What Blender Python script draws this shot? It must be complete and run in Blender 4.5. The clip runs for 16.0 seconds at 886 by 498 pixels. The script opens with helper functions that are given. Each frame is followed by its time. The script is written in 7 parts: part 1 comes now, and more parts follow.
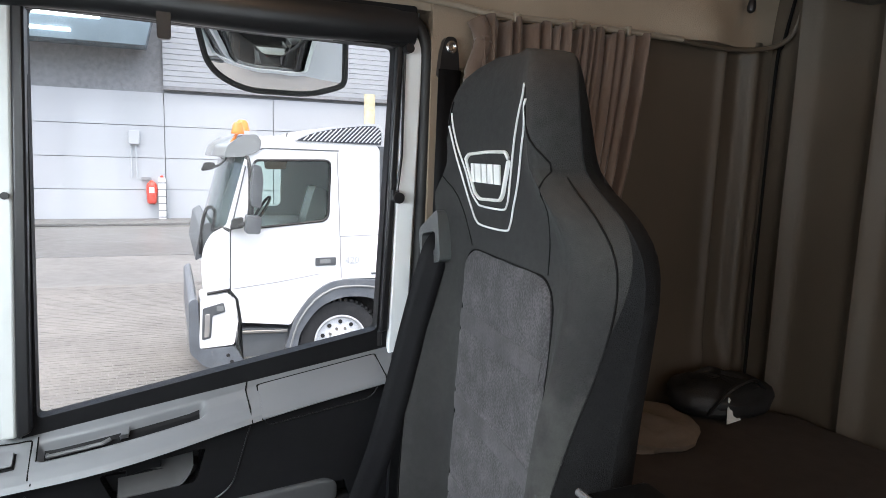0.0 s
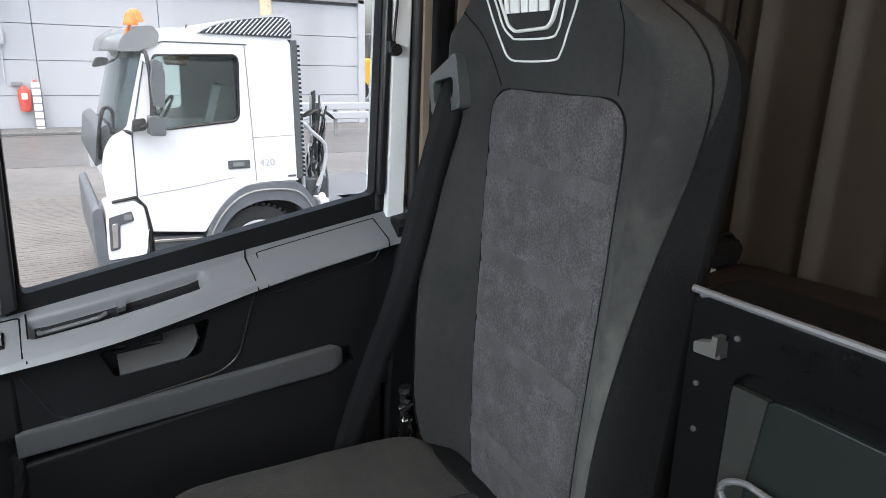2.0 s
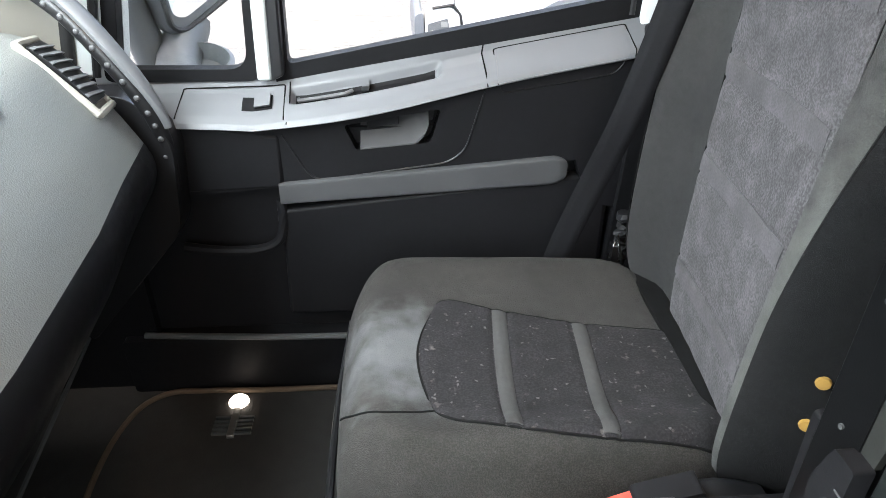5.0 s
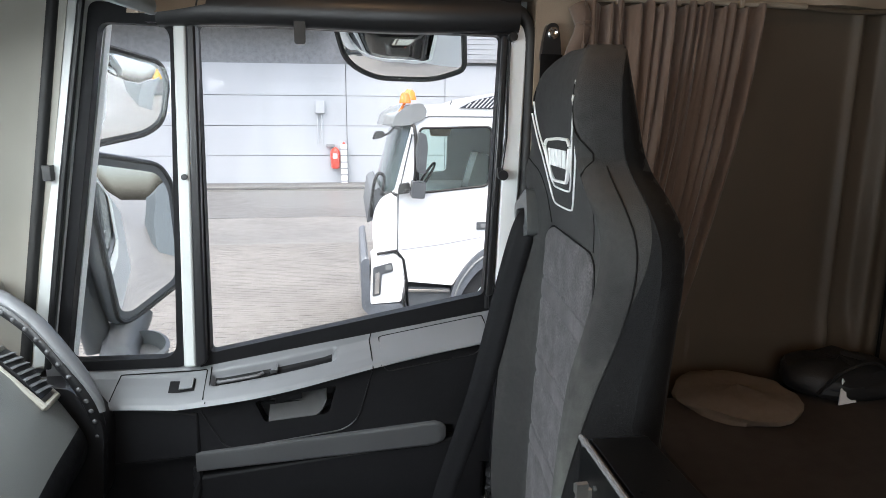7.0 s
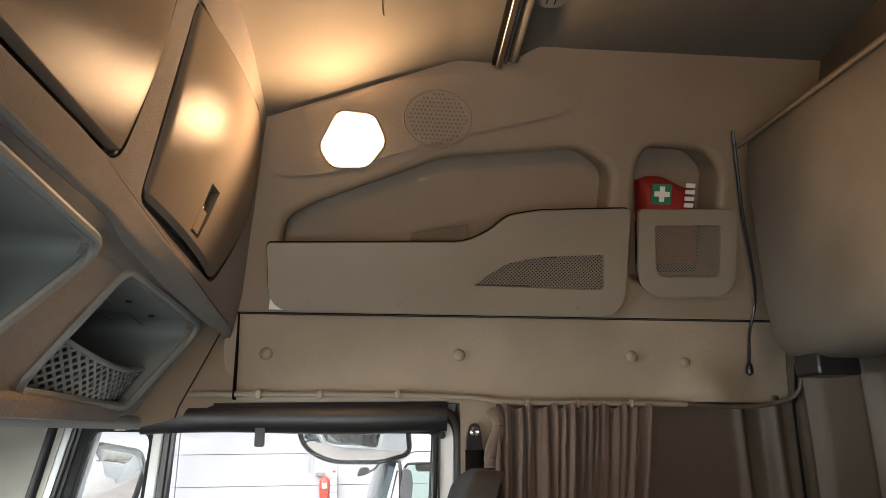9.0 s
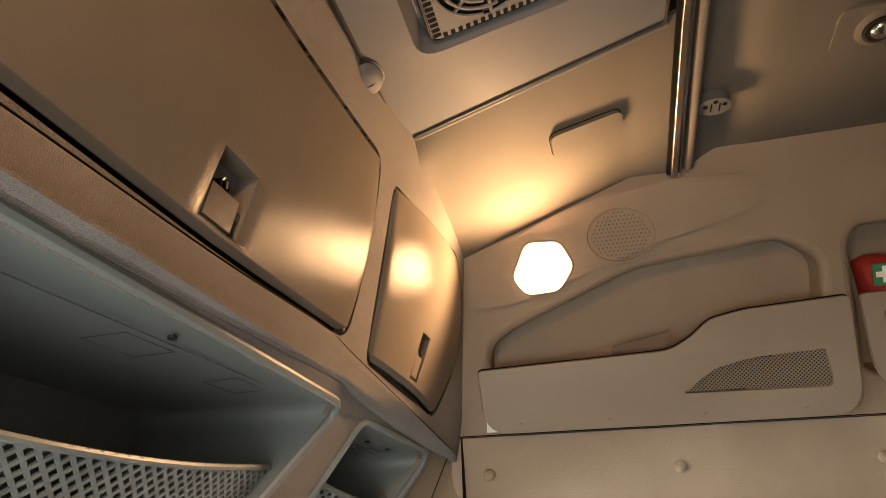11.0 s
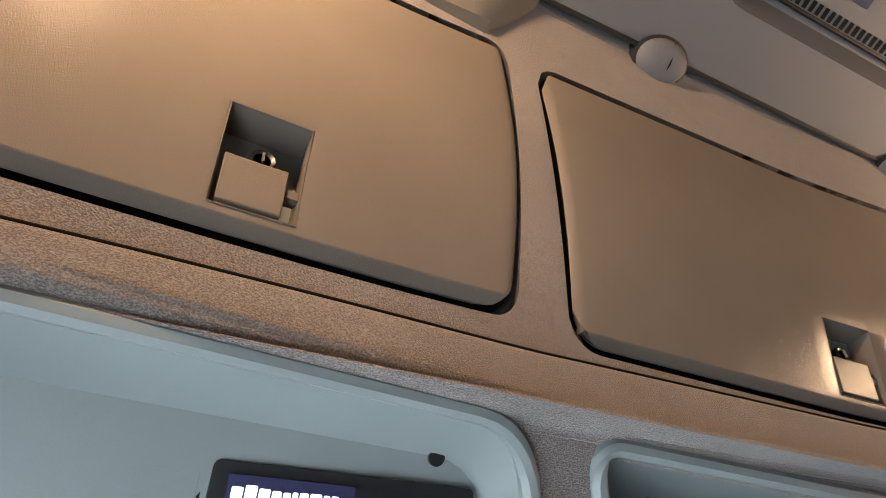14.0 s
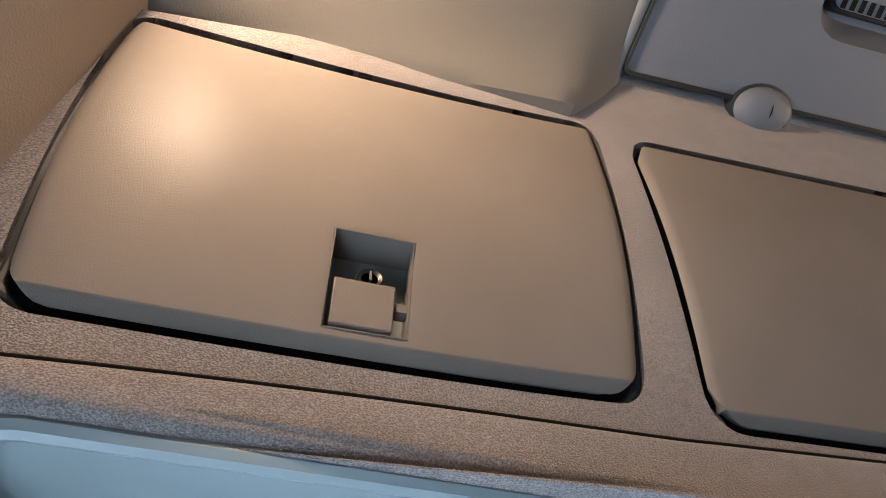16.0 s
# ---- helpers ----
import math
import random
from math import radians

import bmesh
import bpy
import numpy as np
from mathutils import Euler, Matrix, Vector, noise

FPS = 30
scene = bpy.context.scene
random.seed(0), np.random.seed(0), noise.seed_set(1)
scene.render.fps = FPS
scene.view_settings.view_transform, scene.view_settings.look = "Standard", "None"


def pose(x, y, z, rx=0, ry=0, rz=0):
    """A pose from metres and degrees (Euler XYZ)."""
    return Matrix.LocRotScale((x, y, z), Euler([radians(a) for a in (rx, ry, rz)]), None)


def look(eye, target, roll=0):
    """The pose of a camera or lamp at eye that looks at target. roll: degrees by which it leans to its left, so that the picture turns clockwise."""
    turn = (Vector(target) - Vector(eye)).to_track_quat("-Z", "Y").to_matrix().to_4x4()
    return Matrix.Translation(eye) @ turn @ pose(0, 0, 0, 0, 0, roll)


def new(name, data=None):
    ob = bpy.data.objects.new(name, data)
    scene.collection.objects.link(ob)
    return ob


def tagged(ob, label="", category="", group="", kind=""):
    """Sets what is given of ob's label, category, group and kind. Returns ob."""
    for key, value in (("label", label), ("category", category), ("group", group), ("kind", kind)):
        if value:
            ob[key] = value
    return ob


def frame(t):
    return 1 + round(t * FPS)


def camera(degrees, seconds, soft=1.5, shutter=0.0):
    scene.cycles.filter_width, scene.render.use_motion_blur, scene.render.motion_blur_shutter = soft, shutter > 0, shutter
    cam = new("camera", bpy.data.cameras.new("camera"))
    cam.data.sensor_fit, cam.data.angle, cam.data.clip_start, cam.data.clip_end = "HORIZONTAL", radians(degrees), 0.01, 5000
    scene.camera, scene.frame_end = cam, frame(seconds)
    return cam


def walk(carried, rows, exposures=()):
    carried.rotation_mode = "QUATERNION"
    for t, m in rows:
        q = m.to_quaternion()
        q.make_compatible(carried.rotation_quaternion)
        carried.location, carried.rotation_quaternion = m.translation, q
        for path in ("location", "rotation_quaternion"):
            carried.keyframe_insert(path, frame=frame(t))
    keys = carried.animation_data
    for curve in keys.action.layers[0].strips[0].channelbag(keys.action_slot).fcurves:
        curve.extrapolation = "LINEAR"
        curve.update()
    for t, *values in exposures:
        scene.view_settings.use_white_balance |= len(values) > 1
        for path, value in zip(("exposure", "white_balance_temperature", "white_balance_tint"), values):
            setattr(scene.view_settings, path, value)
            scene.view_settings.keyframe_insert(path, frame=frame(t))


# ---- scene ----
cam = camera(67.7, 16.0, 0.75)
PATH = [
    (0, (0.02, -0.149, 1.285), (0.784, 1.677, 1.005), 1.8),
    (0.5, (-0.07, -0.086, 1.278), (0.863, 1.67, 1.063), 1.6),
    (1, (-0.134, -0.067, 1.247), (0.903, 1.63, 1.03), 1.4),
    (1.5, (-0.134, -0.058, 1.217), (0.901, 1.616, 0.859), 1.4),
    (2, (-0.137, -0.053, 1.183), (0.859, 1.592, 0.635), 1.5),
    (2.5, (-0.142, -0.05, 1.154), (0.787, 1.57, 0.439), 1.5),
    (3, (-0.142, -0.049, 1.131), (0.682, 1.535, 0.23), 1.4),
    (3.5, (-0.125, -0.057, 1.1), (0.52, 1.517, 0.049), 1.9),
    (5.8, (0.057, -0.122, 1.201), (0.066, 1.641, 0.257), 0.2),
    (6, (0.068, -0.142, 1.221), (0.094, 1.652, 0.336), 0.2),
    (6.5, (0.099, -0.217, 1.267), (0.236, 1.655, 0.577), 0.2),
    (6.9, (0.117, -0.293, 1.323), (0.359, 1.635, 0.85), 0.1),
    (7, (0.116, -0.31, 1.327), (0.384, 1.632, 0.928), 0.3),
    (7.2, (0.134, -0.335, 1.342), (0.416, 1.629, 1.087), 0.1),
    (7.5, (0.132, -0.38, 1.383), (0.442, 1.594, 1.281), 0.3),
    (8, (0.153, -0.455, 1.425), (0.485, 1.507, 1.619), 0.2),
    (8.2, (0.16, -0.481, 1.432), (0.518, 1.464, 1.734), 0.1),
    (10.3, (0.309, -0.687, 1.556), (0.171, 1.187, 2.24), -0.8),
    (10.5, (0.304, -0.696, 1.538), (0.084, 1.158, 2.254), -0.9),
    (11, (0.282, -0.715, 1.552), (-0.085, 1.088, 2.334), -1.7),
    (11.3, (0.277, -0.729, 1.553), (-0.184, 1.028, 2.391), -2.0),
    (11.5, (0.282, -0.736, 1.55), (-0.244, 0.988, 2.416), -2.5),
    (12, (0.286, -0.748, 1.559), (-0.433, 0.885, 2.462), -3.1),
    (12.5, (0.262, -0.769, 1.555), (-0.602, 0.741, 2.54), -4.0),
    (13, (0.252, -0.795, 1.563), (-0.772, 0.533, 2.653), -4.8),
    (13.5, (0.241, -0.806, 1.564), (-0.918, 0.284, 2.777), -6.4),
    (14, (0.233, -0.827, 1.572), (-1.044, -0.032, 2.891), -6.6),
    (14.5, (0.235, -0.846, 1.585), (-1.089, -0.304, 2.983), -6.0),
    (15, (0.246, -0.857, 1.587), (-1.069, -0.46, 3.041), -5.0),
    (15.5, (0.266, -0.845, 1.591), (-0.998, -0.45, 3.09), -5.0),
    (16, (0.248, -0.821, 1.582), (-0.994, -0.409, 3.095), -4.7),
]
EXPOSURES = [(0.0, 2.5, 6450, 11), (1.0, 2.55, 6400, 11), (2.0, 2.25, 6500, 11), (2.5, 2.6, 6500, 10), (3.0, 3.1, 6500, 10), (3.5, 3.5, 6550, 10), (6.0, 3.12, 6550, 10), (7.0, 2.55, 6500, 10), (8.0, 2.42, 6800, 11), (10.5, 3.40, 7400, 14), (11.0, 3.22, 7900, 15), (11.5, 3.14, 7500, 15), (12.5, 3.25, 6650, 13), (13.5, 3.42, 6300, 12), (14.5, 3.58, 5750, 10), (16.0, 3.55, 5050, 7)]
walk(cam, [(t, look(eye, target, roll)) for t, eye, target, roll in PATH], EXPOSURES)
SKY, SUN, LAMP, LENS_GLOW, FRONT, SIDE = 0.09, 0.9, 2.9, 1.5, 6.7, 1.42

# ---- world, sun and lamps ----
world = bpy.data.worlds.new("overcast_sky")
scene.world = world
world.use_nodes = True
wn = world.node_tree.nodes
sky = wn.new("ShaderNodeTexSky")
sky.sky_type = "NISHITA"
sky.sun_disc = False
sky.sun_elevation, sky.sun_rotation = radians(78), radians(225)
sky.air_density, sky.dust_density, sky.ozone_density = 1.0, 6.0, 1.0
wn["Background"].inputs[1].default_value = SKY
world.node_tree.links.new(sky.outputs[0], wn["Background"].inputs[0])


def lamp(name, kind, energy, m, color=(1, 1, 1), size=0.1):
    data = bpy.data.lights.new(name, kind)
    data.energy, data.color = energy, color
    if kind == "SUN":
        data.angle = radians(size)
    elif kind == "SPOT":
        data.shadow_soft_size, data.spot_size, data.spot_blend = size, radians(178), 0.6
    ob = new(name, data)
    ob.matrix_world = m
    return ob


lamp("sun", "SUN", SUN, look((-3, -3, 20), (0, 0, 0)), (1.0, 0.98, 0.95), 130)
for y, z, e in ((0.808, 2.130, LAMP * 1.15), (-0.930, 2.236, LAMP * 0.84)):
    s = 1 if y > 0 else -1
    aim = (0.165, y - 0.8, z + 0.10) if s > 0 else (-0.085, y + 0.8, z - 0.22)
    lamp("reading_light", "SPOT", e, look((0.215, y, z), aim), (1.0, 0.62, 0.34), 0.050).data.spot_blend = 0.35
# daylight through the windscreen and the driver window
for m, w, h, e in ((look((-0.70, 0.0, 1.36), (-0.30, 0.0, 0.60)), 1.7, 0.50, FRONT), (look((-0.03, -1.125, 1.16), (-0.25, 0.6, 1.60)), 0.95, 0.70, SIDE)):
    data = bpy.data.lights.new("window_daylight", "AREA")
    data.shape, data.size, data.size_y, data.energy, data.color = "RECTANGLE", w, h, e, (0.86, 0.95, 1.0)
    new("window_daylight", data).matrix_world = m

# ---- small tools ----
from mathutils.geometry import tessellate_polygon

BASE = {}


def frame_of(o, u, v):
    """The matrix of a plane at o: u along it, v up it, n out of it."""
    u, v = Vector(u).normalized(), Vector(v).normalized()
    n = u.cross(v)
    m = Matrix((u, v, n)).transposed().to_4x4()
    m.translation = Vector(o)
    return m


def finish(me, mat, smooth=40):
    me.materials.append(mat)
    if smooth:
        for p in me.polygons:
            p.use_smooth = True
        me.set_sharp_from_angle(angle=radians(smooth))


def thing(name, at, label, category, group="", kind=""):
    ob = new(name)
    ob.empty_display_size = 0.05
    ob.location = at
    BASE[ob.name] = Vector(at)
    return tagged(ob, label, category, group, kind)


def part(name, bm, mat, parent=None, label="", bevel=0.0, segs=2, smooth=40):
    """Links a bmesh, built in world places, as one mesh under a thing or a part."""
    at = BASE.get(parent.name, Vector()) if parent else Vector()
    bmesh.ops.recalc_face_normals(bm, faces=bm.faces)
    bmesh.ops.translate(bm, verts=bm.verts, vec=-at)
    me = bpy.data.meshes.new(name)
    bm.to_mesh(me)
    bm.free()
    finish(me, mat, smooth)
    ob = new(name, me)
    if parent:
        ob.parent = parent
    BASE[ob.name] = at
    if bevel:
        mod = ob.modifiers.new("edge", "BEVEL")
        mod.width, mod.segments, mod.limit_method, mod.angle_limit = bevel, segs, "ANGLE", radians(35)
    return tagged(ob, label)


def solo(name, bm, mat, label="", category="", group="", kind="", bevel=0.0, segs=2, smooth=40):
    return tagged(part(name, bm, mat, None, "", bevel, segs, smooth), label, category, group, kind)


def join(*bms):
    out = bmesh.new()
    for b in bms:
        me = bpy.data.meshes.new("t")
        b.to_mesh(me)
        out.from_mesh(me)
        b.free()
        bpy.data.meshes.remove(me)
    return out


def rr(pts, r=0.02, k=5):
    """A polygon with rounded corners; r one radius or one for each corner."""
    out, n = [], len(pts)
    rs = r if isinstance(r, (list, tuple)) else [r] * n
    for i in range(n):
        p, a, b = Vector(pts[i]), Vector(pts[i - 1]), Vector(pts[(i + 1) % n])
        da, db = a - p, b - p
        d = min(rs[i], da.length * 0.48, db.length * 0.48)
        if d < 1e-5:
            out.append(tuple(p))
            continue
        s, e = p + da.normalized() * d, p + db.normalized() * d
        for j in range(k + 1):
            t = j / k
            q = s * (1 - t) ** 2 + p * 2 * t * (1 - t) + e * t * t
            out.append(tuple(q))
    return out


def rect(u0, u1, v0, v1, r=0.0, k=4):
    pts = [(u0, v0), (u1, v0), (u1, v1), (u0, v1)]
    return rr(pts, r, k) if r else pts


def oval(u, v, a, b, k=28):
    return [(u + a * math.cos(2 * math.pi * i / k), v + b * math.sin(2 * math.pi * i / k)) for i in range(k)]


def plate(outer, m, n0=0.0, n1=0.01, holes=()):
    """A plate with holes, in the plane m, from n0 to n1 along its normal."""
    loops = [list(outer)] + [list(h) for h in holes]
    flat = [p for l in loops for p in l]
    tris = tessellate_polygon([[Vector((p[0], p[1], 0)) for p in l] for l in loops])
    bm = bmesh.new()
    lo = [bm.verts.new(m @ Vector((p[0], p[1], n0))) for p in flat]
    hi = [bm.verts.new(m @ Vector((p[0], p[1], n1))) for p in flat]
    for a, b, c in tris:
        if len({a, b, c}) == 3:
            for vs in ((lo[a], lo[b], lo[c]), (hi[a], hi[c], hi[b])):
                try:
                    bm.faces.new(vs)
                except ValueError:
                    pass
    i = 0
    for l in loops:
        k = len(l)
        for j in range(k):
            a, b = i + j, i + (j + 1) % k
            bm.faces.new((lo[a], lo[b], hi[b], hi[a]))
        i += k
    return bm


def box(x0, x1, y0, y1, z0, z1):
    return plate([(x0, y0), (x1, y0), (x1, y1), (x0, y1)], Matrix(), z0, z1)


def loft(rings, caps=True, ring=True):
    bm = bmesh.new()
    vs = [[bm.verts.new(p) for p in r] for r in rings]
    n = len(vs[0])
    for a, b in zip(vs, vs[1:]):
        for i in range(n if ring else n - 1):
            j = (i + 1) % n
            bm.faces.new((a[i], a[j], b[j], b[i]))
    if caps and ring:
        bm.faces.new(vs[0])
        bm.faces.new(vs[-1][::-1])
    return bm


def sheet(fn, nu, nv, thick=None):
    """A sheet fn(u, v) over the unit square; thick: a vector or a function for its back."""
    rows = [[Vector(fn(i / nu, j / nv)) for j in range(nv + 1)] for i in range(nu + 1)]
    if thick is None:
        return loft(rows, False, False)
    back = [[p + Vector(thick) for p in r] for r in rows]
    bm = bmesh.new()
    f = [[bm.verts.new(p) for p in r] for r in rows]
    b = [[bm.verts.new(p) for p in r] for r in back]
    for i in range(nu):
        for j in range(nv):
            bm.faces.new((f[i][j], f[i + 1][j], f[i + 1][j + 1], f[i][j + 1]))
            bm.faces.new((b[i][j], b[i][j + 1], b[i + 1][j + 1], b[i + 1][j]))
    for i in range(nu):
        bm.faces.new((f[i][0], b[i][0], b[i + 1][0], f[i + 1][0]))
        bm.faces.new((f[i][nv], f[i + 1][nv], b[i + 1][nv], b[i][nv]))
    for j in range(nv):
        bm.faces.new((f[0][j], f[0][j + 1], b[0][j + 1], b[0][j]))
        bm.faces.new((f[nu][j], b[nu][j], b[nu][j + 1], f[nu][j + 1]))
    return bm


def smooth_path(pts, k=6, closed=False):
    """A Catmull-Rom line through pts."""
    p = [Vector(q) for q in pts]
    n = len(p)
    out = []
    for i in range(n if closed else n - 1):
        a = p[(i - 1) % n] if closed or i else p[0]
        b, c = p[i], p[(i + 1) % n]
        d = p[(i + 2) % n] if closed or i + 2 < n else p[-1]
        for j in range(k):
            t = j / k
            out.append(0.5 * (2 * b + (c - a) * t + (2 * a - 5 * b + 4 * c - d) * t * t + (3 * b - a - 3 * c + d) * t ** 3))
    if not closed:
        out.append(p[-1])
    return out


def tube(pts, r, seg=8, closed=False, flat=1.0):
    """A round bar along pts; r a radius or a function of 0..1; flat squeezes it."""
    p = [Vector(q) for q in pts]
    n = len(p)
    rings, up = [], Vector((0.02, 0.03, 1)).normalized()
    for i in range(n):
        t = (p[(i + 1) % n] - p[i - 1]) if closed else (p[min(i + 1, n - 1)] - p[max(i - 1, 0)])
        t.normalize()
        a = t.cross(up)
        if a.length < 1e-3:
            a = t.cross(Vector((1, 0, 0)))
        a.normalize()
        b = t.cross(a).normalized()
        rad = r(i / (n - 1)) if callable(r) else r
        rings.append([p[i] + a * math.cos(2 * math.pi * k / seg) * rad + b * math.sin(2 * math.pi * k / seg) * rad * flat for k in range(seg)])
    if closed:
        rings.append(rings[0])
        bm = loft(rings, False)
        bmesh.ops.remove_doubles(bm, verts=bm.verts, dist=1e-6)
        return bm
    return loft(rings)


def disc(c, axis, r, h, k=24, r2=None):
    """A drum from c along axis, of radius r (r2 at its far end)."""
    axis = Vector(axis).normalized()
    a = axis.orthogonal().normalized()
    b = axis.cross(a)
    c = Vector(c)
    r2 = r if r2 is None else r2
    ring = lambda o, q: [o + (a * math.cos(2 * math.pi * i / k) + b * math.sin(2 * math.pi * i / k)) * q for i in range(k)]
    return loft([ring(c, r), ring(c + axis * h, r2)])


def dome(c, axis, r, h, k=24, rows=6):
    axis = Vector(axis).normalized()
    a = axis.orthogonal().normalized()
    b = axis.cross(a)
    c = Vector(c)
    rings = []
    for j in range(rows + 1):
        t = j / rows * math.pi / 2 * 0.97
        rings.append([c + axis * h * math.sin(t) + (a * math.cos(2 * math.pi * i / k) + b * math.sin(2 * math.pi * i / k)) * r * math.cos(t) for i in range(k)])
    return loft(rings)


def lathe(c, axis, prof, k=32):
    """A turned body: prof rows of (distance along the axis, radius)."""
    axis = Vector(axis).normalized()
    a = axis.orthogonal().normalized()
    b = axis.cross(a)
    c = Vector(c)
    return loft([[c + axis * h + (a * math.cos(2 * math.pi * i / k) + b * math.sin(2 * math.pi * i / k)) * r for i in range(k)] for h, r in prof])


def lattice(u0, u1, v0, v1, du, dv, w, m, inside=None, bow=None, n=0.0, t=0.002):
    """A diamond net of crossing thin bars in the plane m."""
    bm = bmesh.new()
    nu, nv = int((u1 - u0) / du), int((v1 - v0) / dv)
    for i in range(nu + 1):
        for j in range(nv + 1):
            for s in (1, -1):
                a = Vector((u0 + i * du, v0 + j * dv + (dv if s < 0 else 0)))
                b = Vector((u0 + (i + 1) * du, v0 + j * dv + (0 if s < 0 else dv)))
                c = (a + b) / 2
                if inside and not inside(c.x, c.y):
                    continue
                d = (b - a).normalized()
                q = Vector((-d.y, d.x)) * w / 2
                ends = [(a + q), (a - q), (b - q), (b + q)]
                lo = [bm.verts.new(m @ Vector((p.x, p.y, n + (bow(p.x) if bow else 0)))) for p in ends]
                hi = [bm.verts.new(m @ Vector((p.x, p.y, n + t + (bow(p.x) if bow else 0)))) for p in ends]
                bm.faces.new(hi)
                bm.faces.new(lo[::-1])
                for k in range(4):
                    bm.faces.new((lo[k], lo[(k + 1) % 4], hi[(k + 1) % 4], hi[k]))
    return bm


def inside_poly(poly):
    def test(x, y):
        c, n = False, len(poly)
        for i in range(n):
            (x1, y1), (x2, y2) = poly[i][:2], poly[i - 1][:2]
            if (y1 > y) != (y2 > y) and x < (x2 - x1) * (y - y1) / (y2 - y1) + x1:
                c = not c
        return c
    return test


# ---- materials ----
def mat(name, col, rough=0.5, metal=0.0, var=0.15, scale=6.0, fine=300.0, bump=0.15, depth=0.001, spec=0.5,
        stain=None, sheen=0.0, stretch=(1, 1, 1), fleck=0.0, patch=None, grain=0.0):
    m = bpy.data.materials.new(name)
    m.use_nodes = True
    nt = m.node_tree
    L, N = nt.links.new, nt.nodes.new
    b = nt.nodes["Principled BSDF"]
    tc, mp = N("ShaderNodeTexCoord"), N("ShaderNodeMapping")
    mp.inputs["Scale"].default_value = stretch
    L(tc.outputs["Object"], mp.inputs["Vector"])

    def noise_tex(s, detail=4.0):
        n = N("ShaderNodeTexNoise")
        n.inputs["Scale"].default_value, n.inputs["Detail"].default_value = s, detail
        L(mp.outputs[0], n.inputs["Vector"])
        return n.outputs["Fac"]

    def remap(src, lo, hi, a=0.0, c=1.0):
        r = N("ShaderNodeMapRange")
        r.inputs["From Min"].default_value, r.inputs["From Max"].default_value = lo, hi
        r.inputs["To Min"].default_value, r.inputs["To Max"].default_value = a, c
        L(src, r.inputs["Value"])
        return r.outputs[0]

    def mixed(fac, a, c):
        x = N("ShaderNodeMix")
        x.data_type = "RGBA"
        for src, i in ((fac, 0), (a, 6), (c, 7)):
            if isinstance(src, (tuple, list)):
                x.inputs[i].default_value = (*src[:3], 1)
            elif isinstance(src, float):
                x.inputs[i].default_value = src
            else:
                L(src, x.inputs[i])
        return x.outputs[2]

    big, small = noise_tex(scale), noise_tex(fine, 2.0)
    c = mixed(remap(big, 0.3, 0.7), [v * (1 - var) for v in col], [min(1, v * (1 + var)) for v in col])
    if var > 0.1:
        c = mixed(remap(small, 0.35, 0.65, 0, 0.5 * min(1, var * 3)), c, [v * (1 - 2.0 * var) if var < 0.4 else v * 0.3 for v in col])
    mid = noise_tex(fine * 0.10 if fine < 2000 else 100.0, 5.0)
    if var > 0.1:
        c = mixed(remap(mid, 0.42, 0.72, 0, min(0.55, var * 1.4)), c, [v * 0.55 for v in col])
    if grain:
        c = mixed(remap(small, 0.40, 0.60, 0, grain), c, [v * 0.3 for v in col])
    if stain:
        scol, sscale, lo, hi, amount = stain
        c = mixed(remap(noise_tex(sscale, 6.0), lo, hi, 0, amount), c, scol)
    if fleck:
        c = mixed(remap(noise_tex(fine * 0.35, 1.0), 0.70, 0.76, 0, fleck), c, (0.75, 0.73, 0.7))
    if patch:
        # one dusty patch with a ragged outline
        d = N("ShaderNodeVectorMath")
        d.operation = "DISTANCE"
        L(tc.outputs["Object"], d.inputs[0])
        d.inputs[1].default_value = patch[0]
        a = N("ShaderNodeMath")
        a.operation = "MULTIPLY_ADD"
        L(noise_tex(26.0, 8.0), a.inputs[0])
        a.inputs[1].default_value = -patch[1] * 1.6
        L(d.outputs["Value"], a.inputs[2])
        c = mixed(remap(a.outputs[0], patch[1] * 0.10, -patch[1] * 0.70, 0, 0.60), c, patch[2])
    L(c, b.inputs["Base Color"])
    rv = min(0.06, rough * 0.13)
    avg = N("ShaderNodeMath")
    avg.operation = "ADD"
    L(remap(big, 0.3, 0.7, rough / 2 - rv / 2, rough / 2 + rv / 2), avg.inputs[0])
    L(remap(mid if var > 0.1 else big, 0.35, 0.65, rough / 2 - rv / 2, rough / 2 + rv / 2), avg.inputs[1])
    L(avg.outputs[0], b.inputs["Roughness"])
    b.inputs["Metallic"].default_value = metal
    b.inputs["Specular IOR Level"].default_value = spec
    b.inputs["Sheen Weight"].default_value = sheen
    if bump:
        bp = N("ShaderNodeBump")
        bp.inputs["Strength"].default_value, bp.inputs["Distance"].default_value = bump, depth
        L(small, bp.inputs["Height"])
        L(bp.outputs[0], b.inputs["Normal"])
    return m


def clear(name, col=(1, 1, 1), rough=0.0, ior=1.45):
    m = bpy.data.materials.new(name)
    m.use_nodes = True
    b = m.node_tree.nodes["Principled BSDF"]
    b.inputs["Base Color"].default_value = (*col, 1)
    b.inputs["Roughness"].default_value = rough
    b.inputs["Transmission Weight"].default_value = 1.0
    b.inputs["IOR"].default_value = ior
    return m


def glow(name, col, strength):
    m = bpy.data.materials.new(name)
    m.use_nodes = True
    b = m.node_tree.nodes["Principled BSDF"]
    b.inputs["Base Color"].default_value = (*col, 1)
    b.inputs["Emission Color"].default_value = (*col, 1)
    b.inputs["Emission Strength"].default_value = strength
    return m


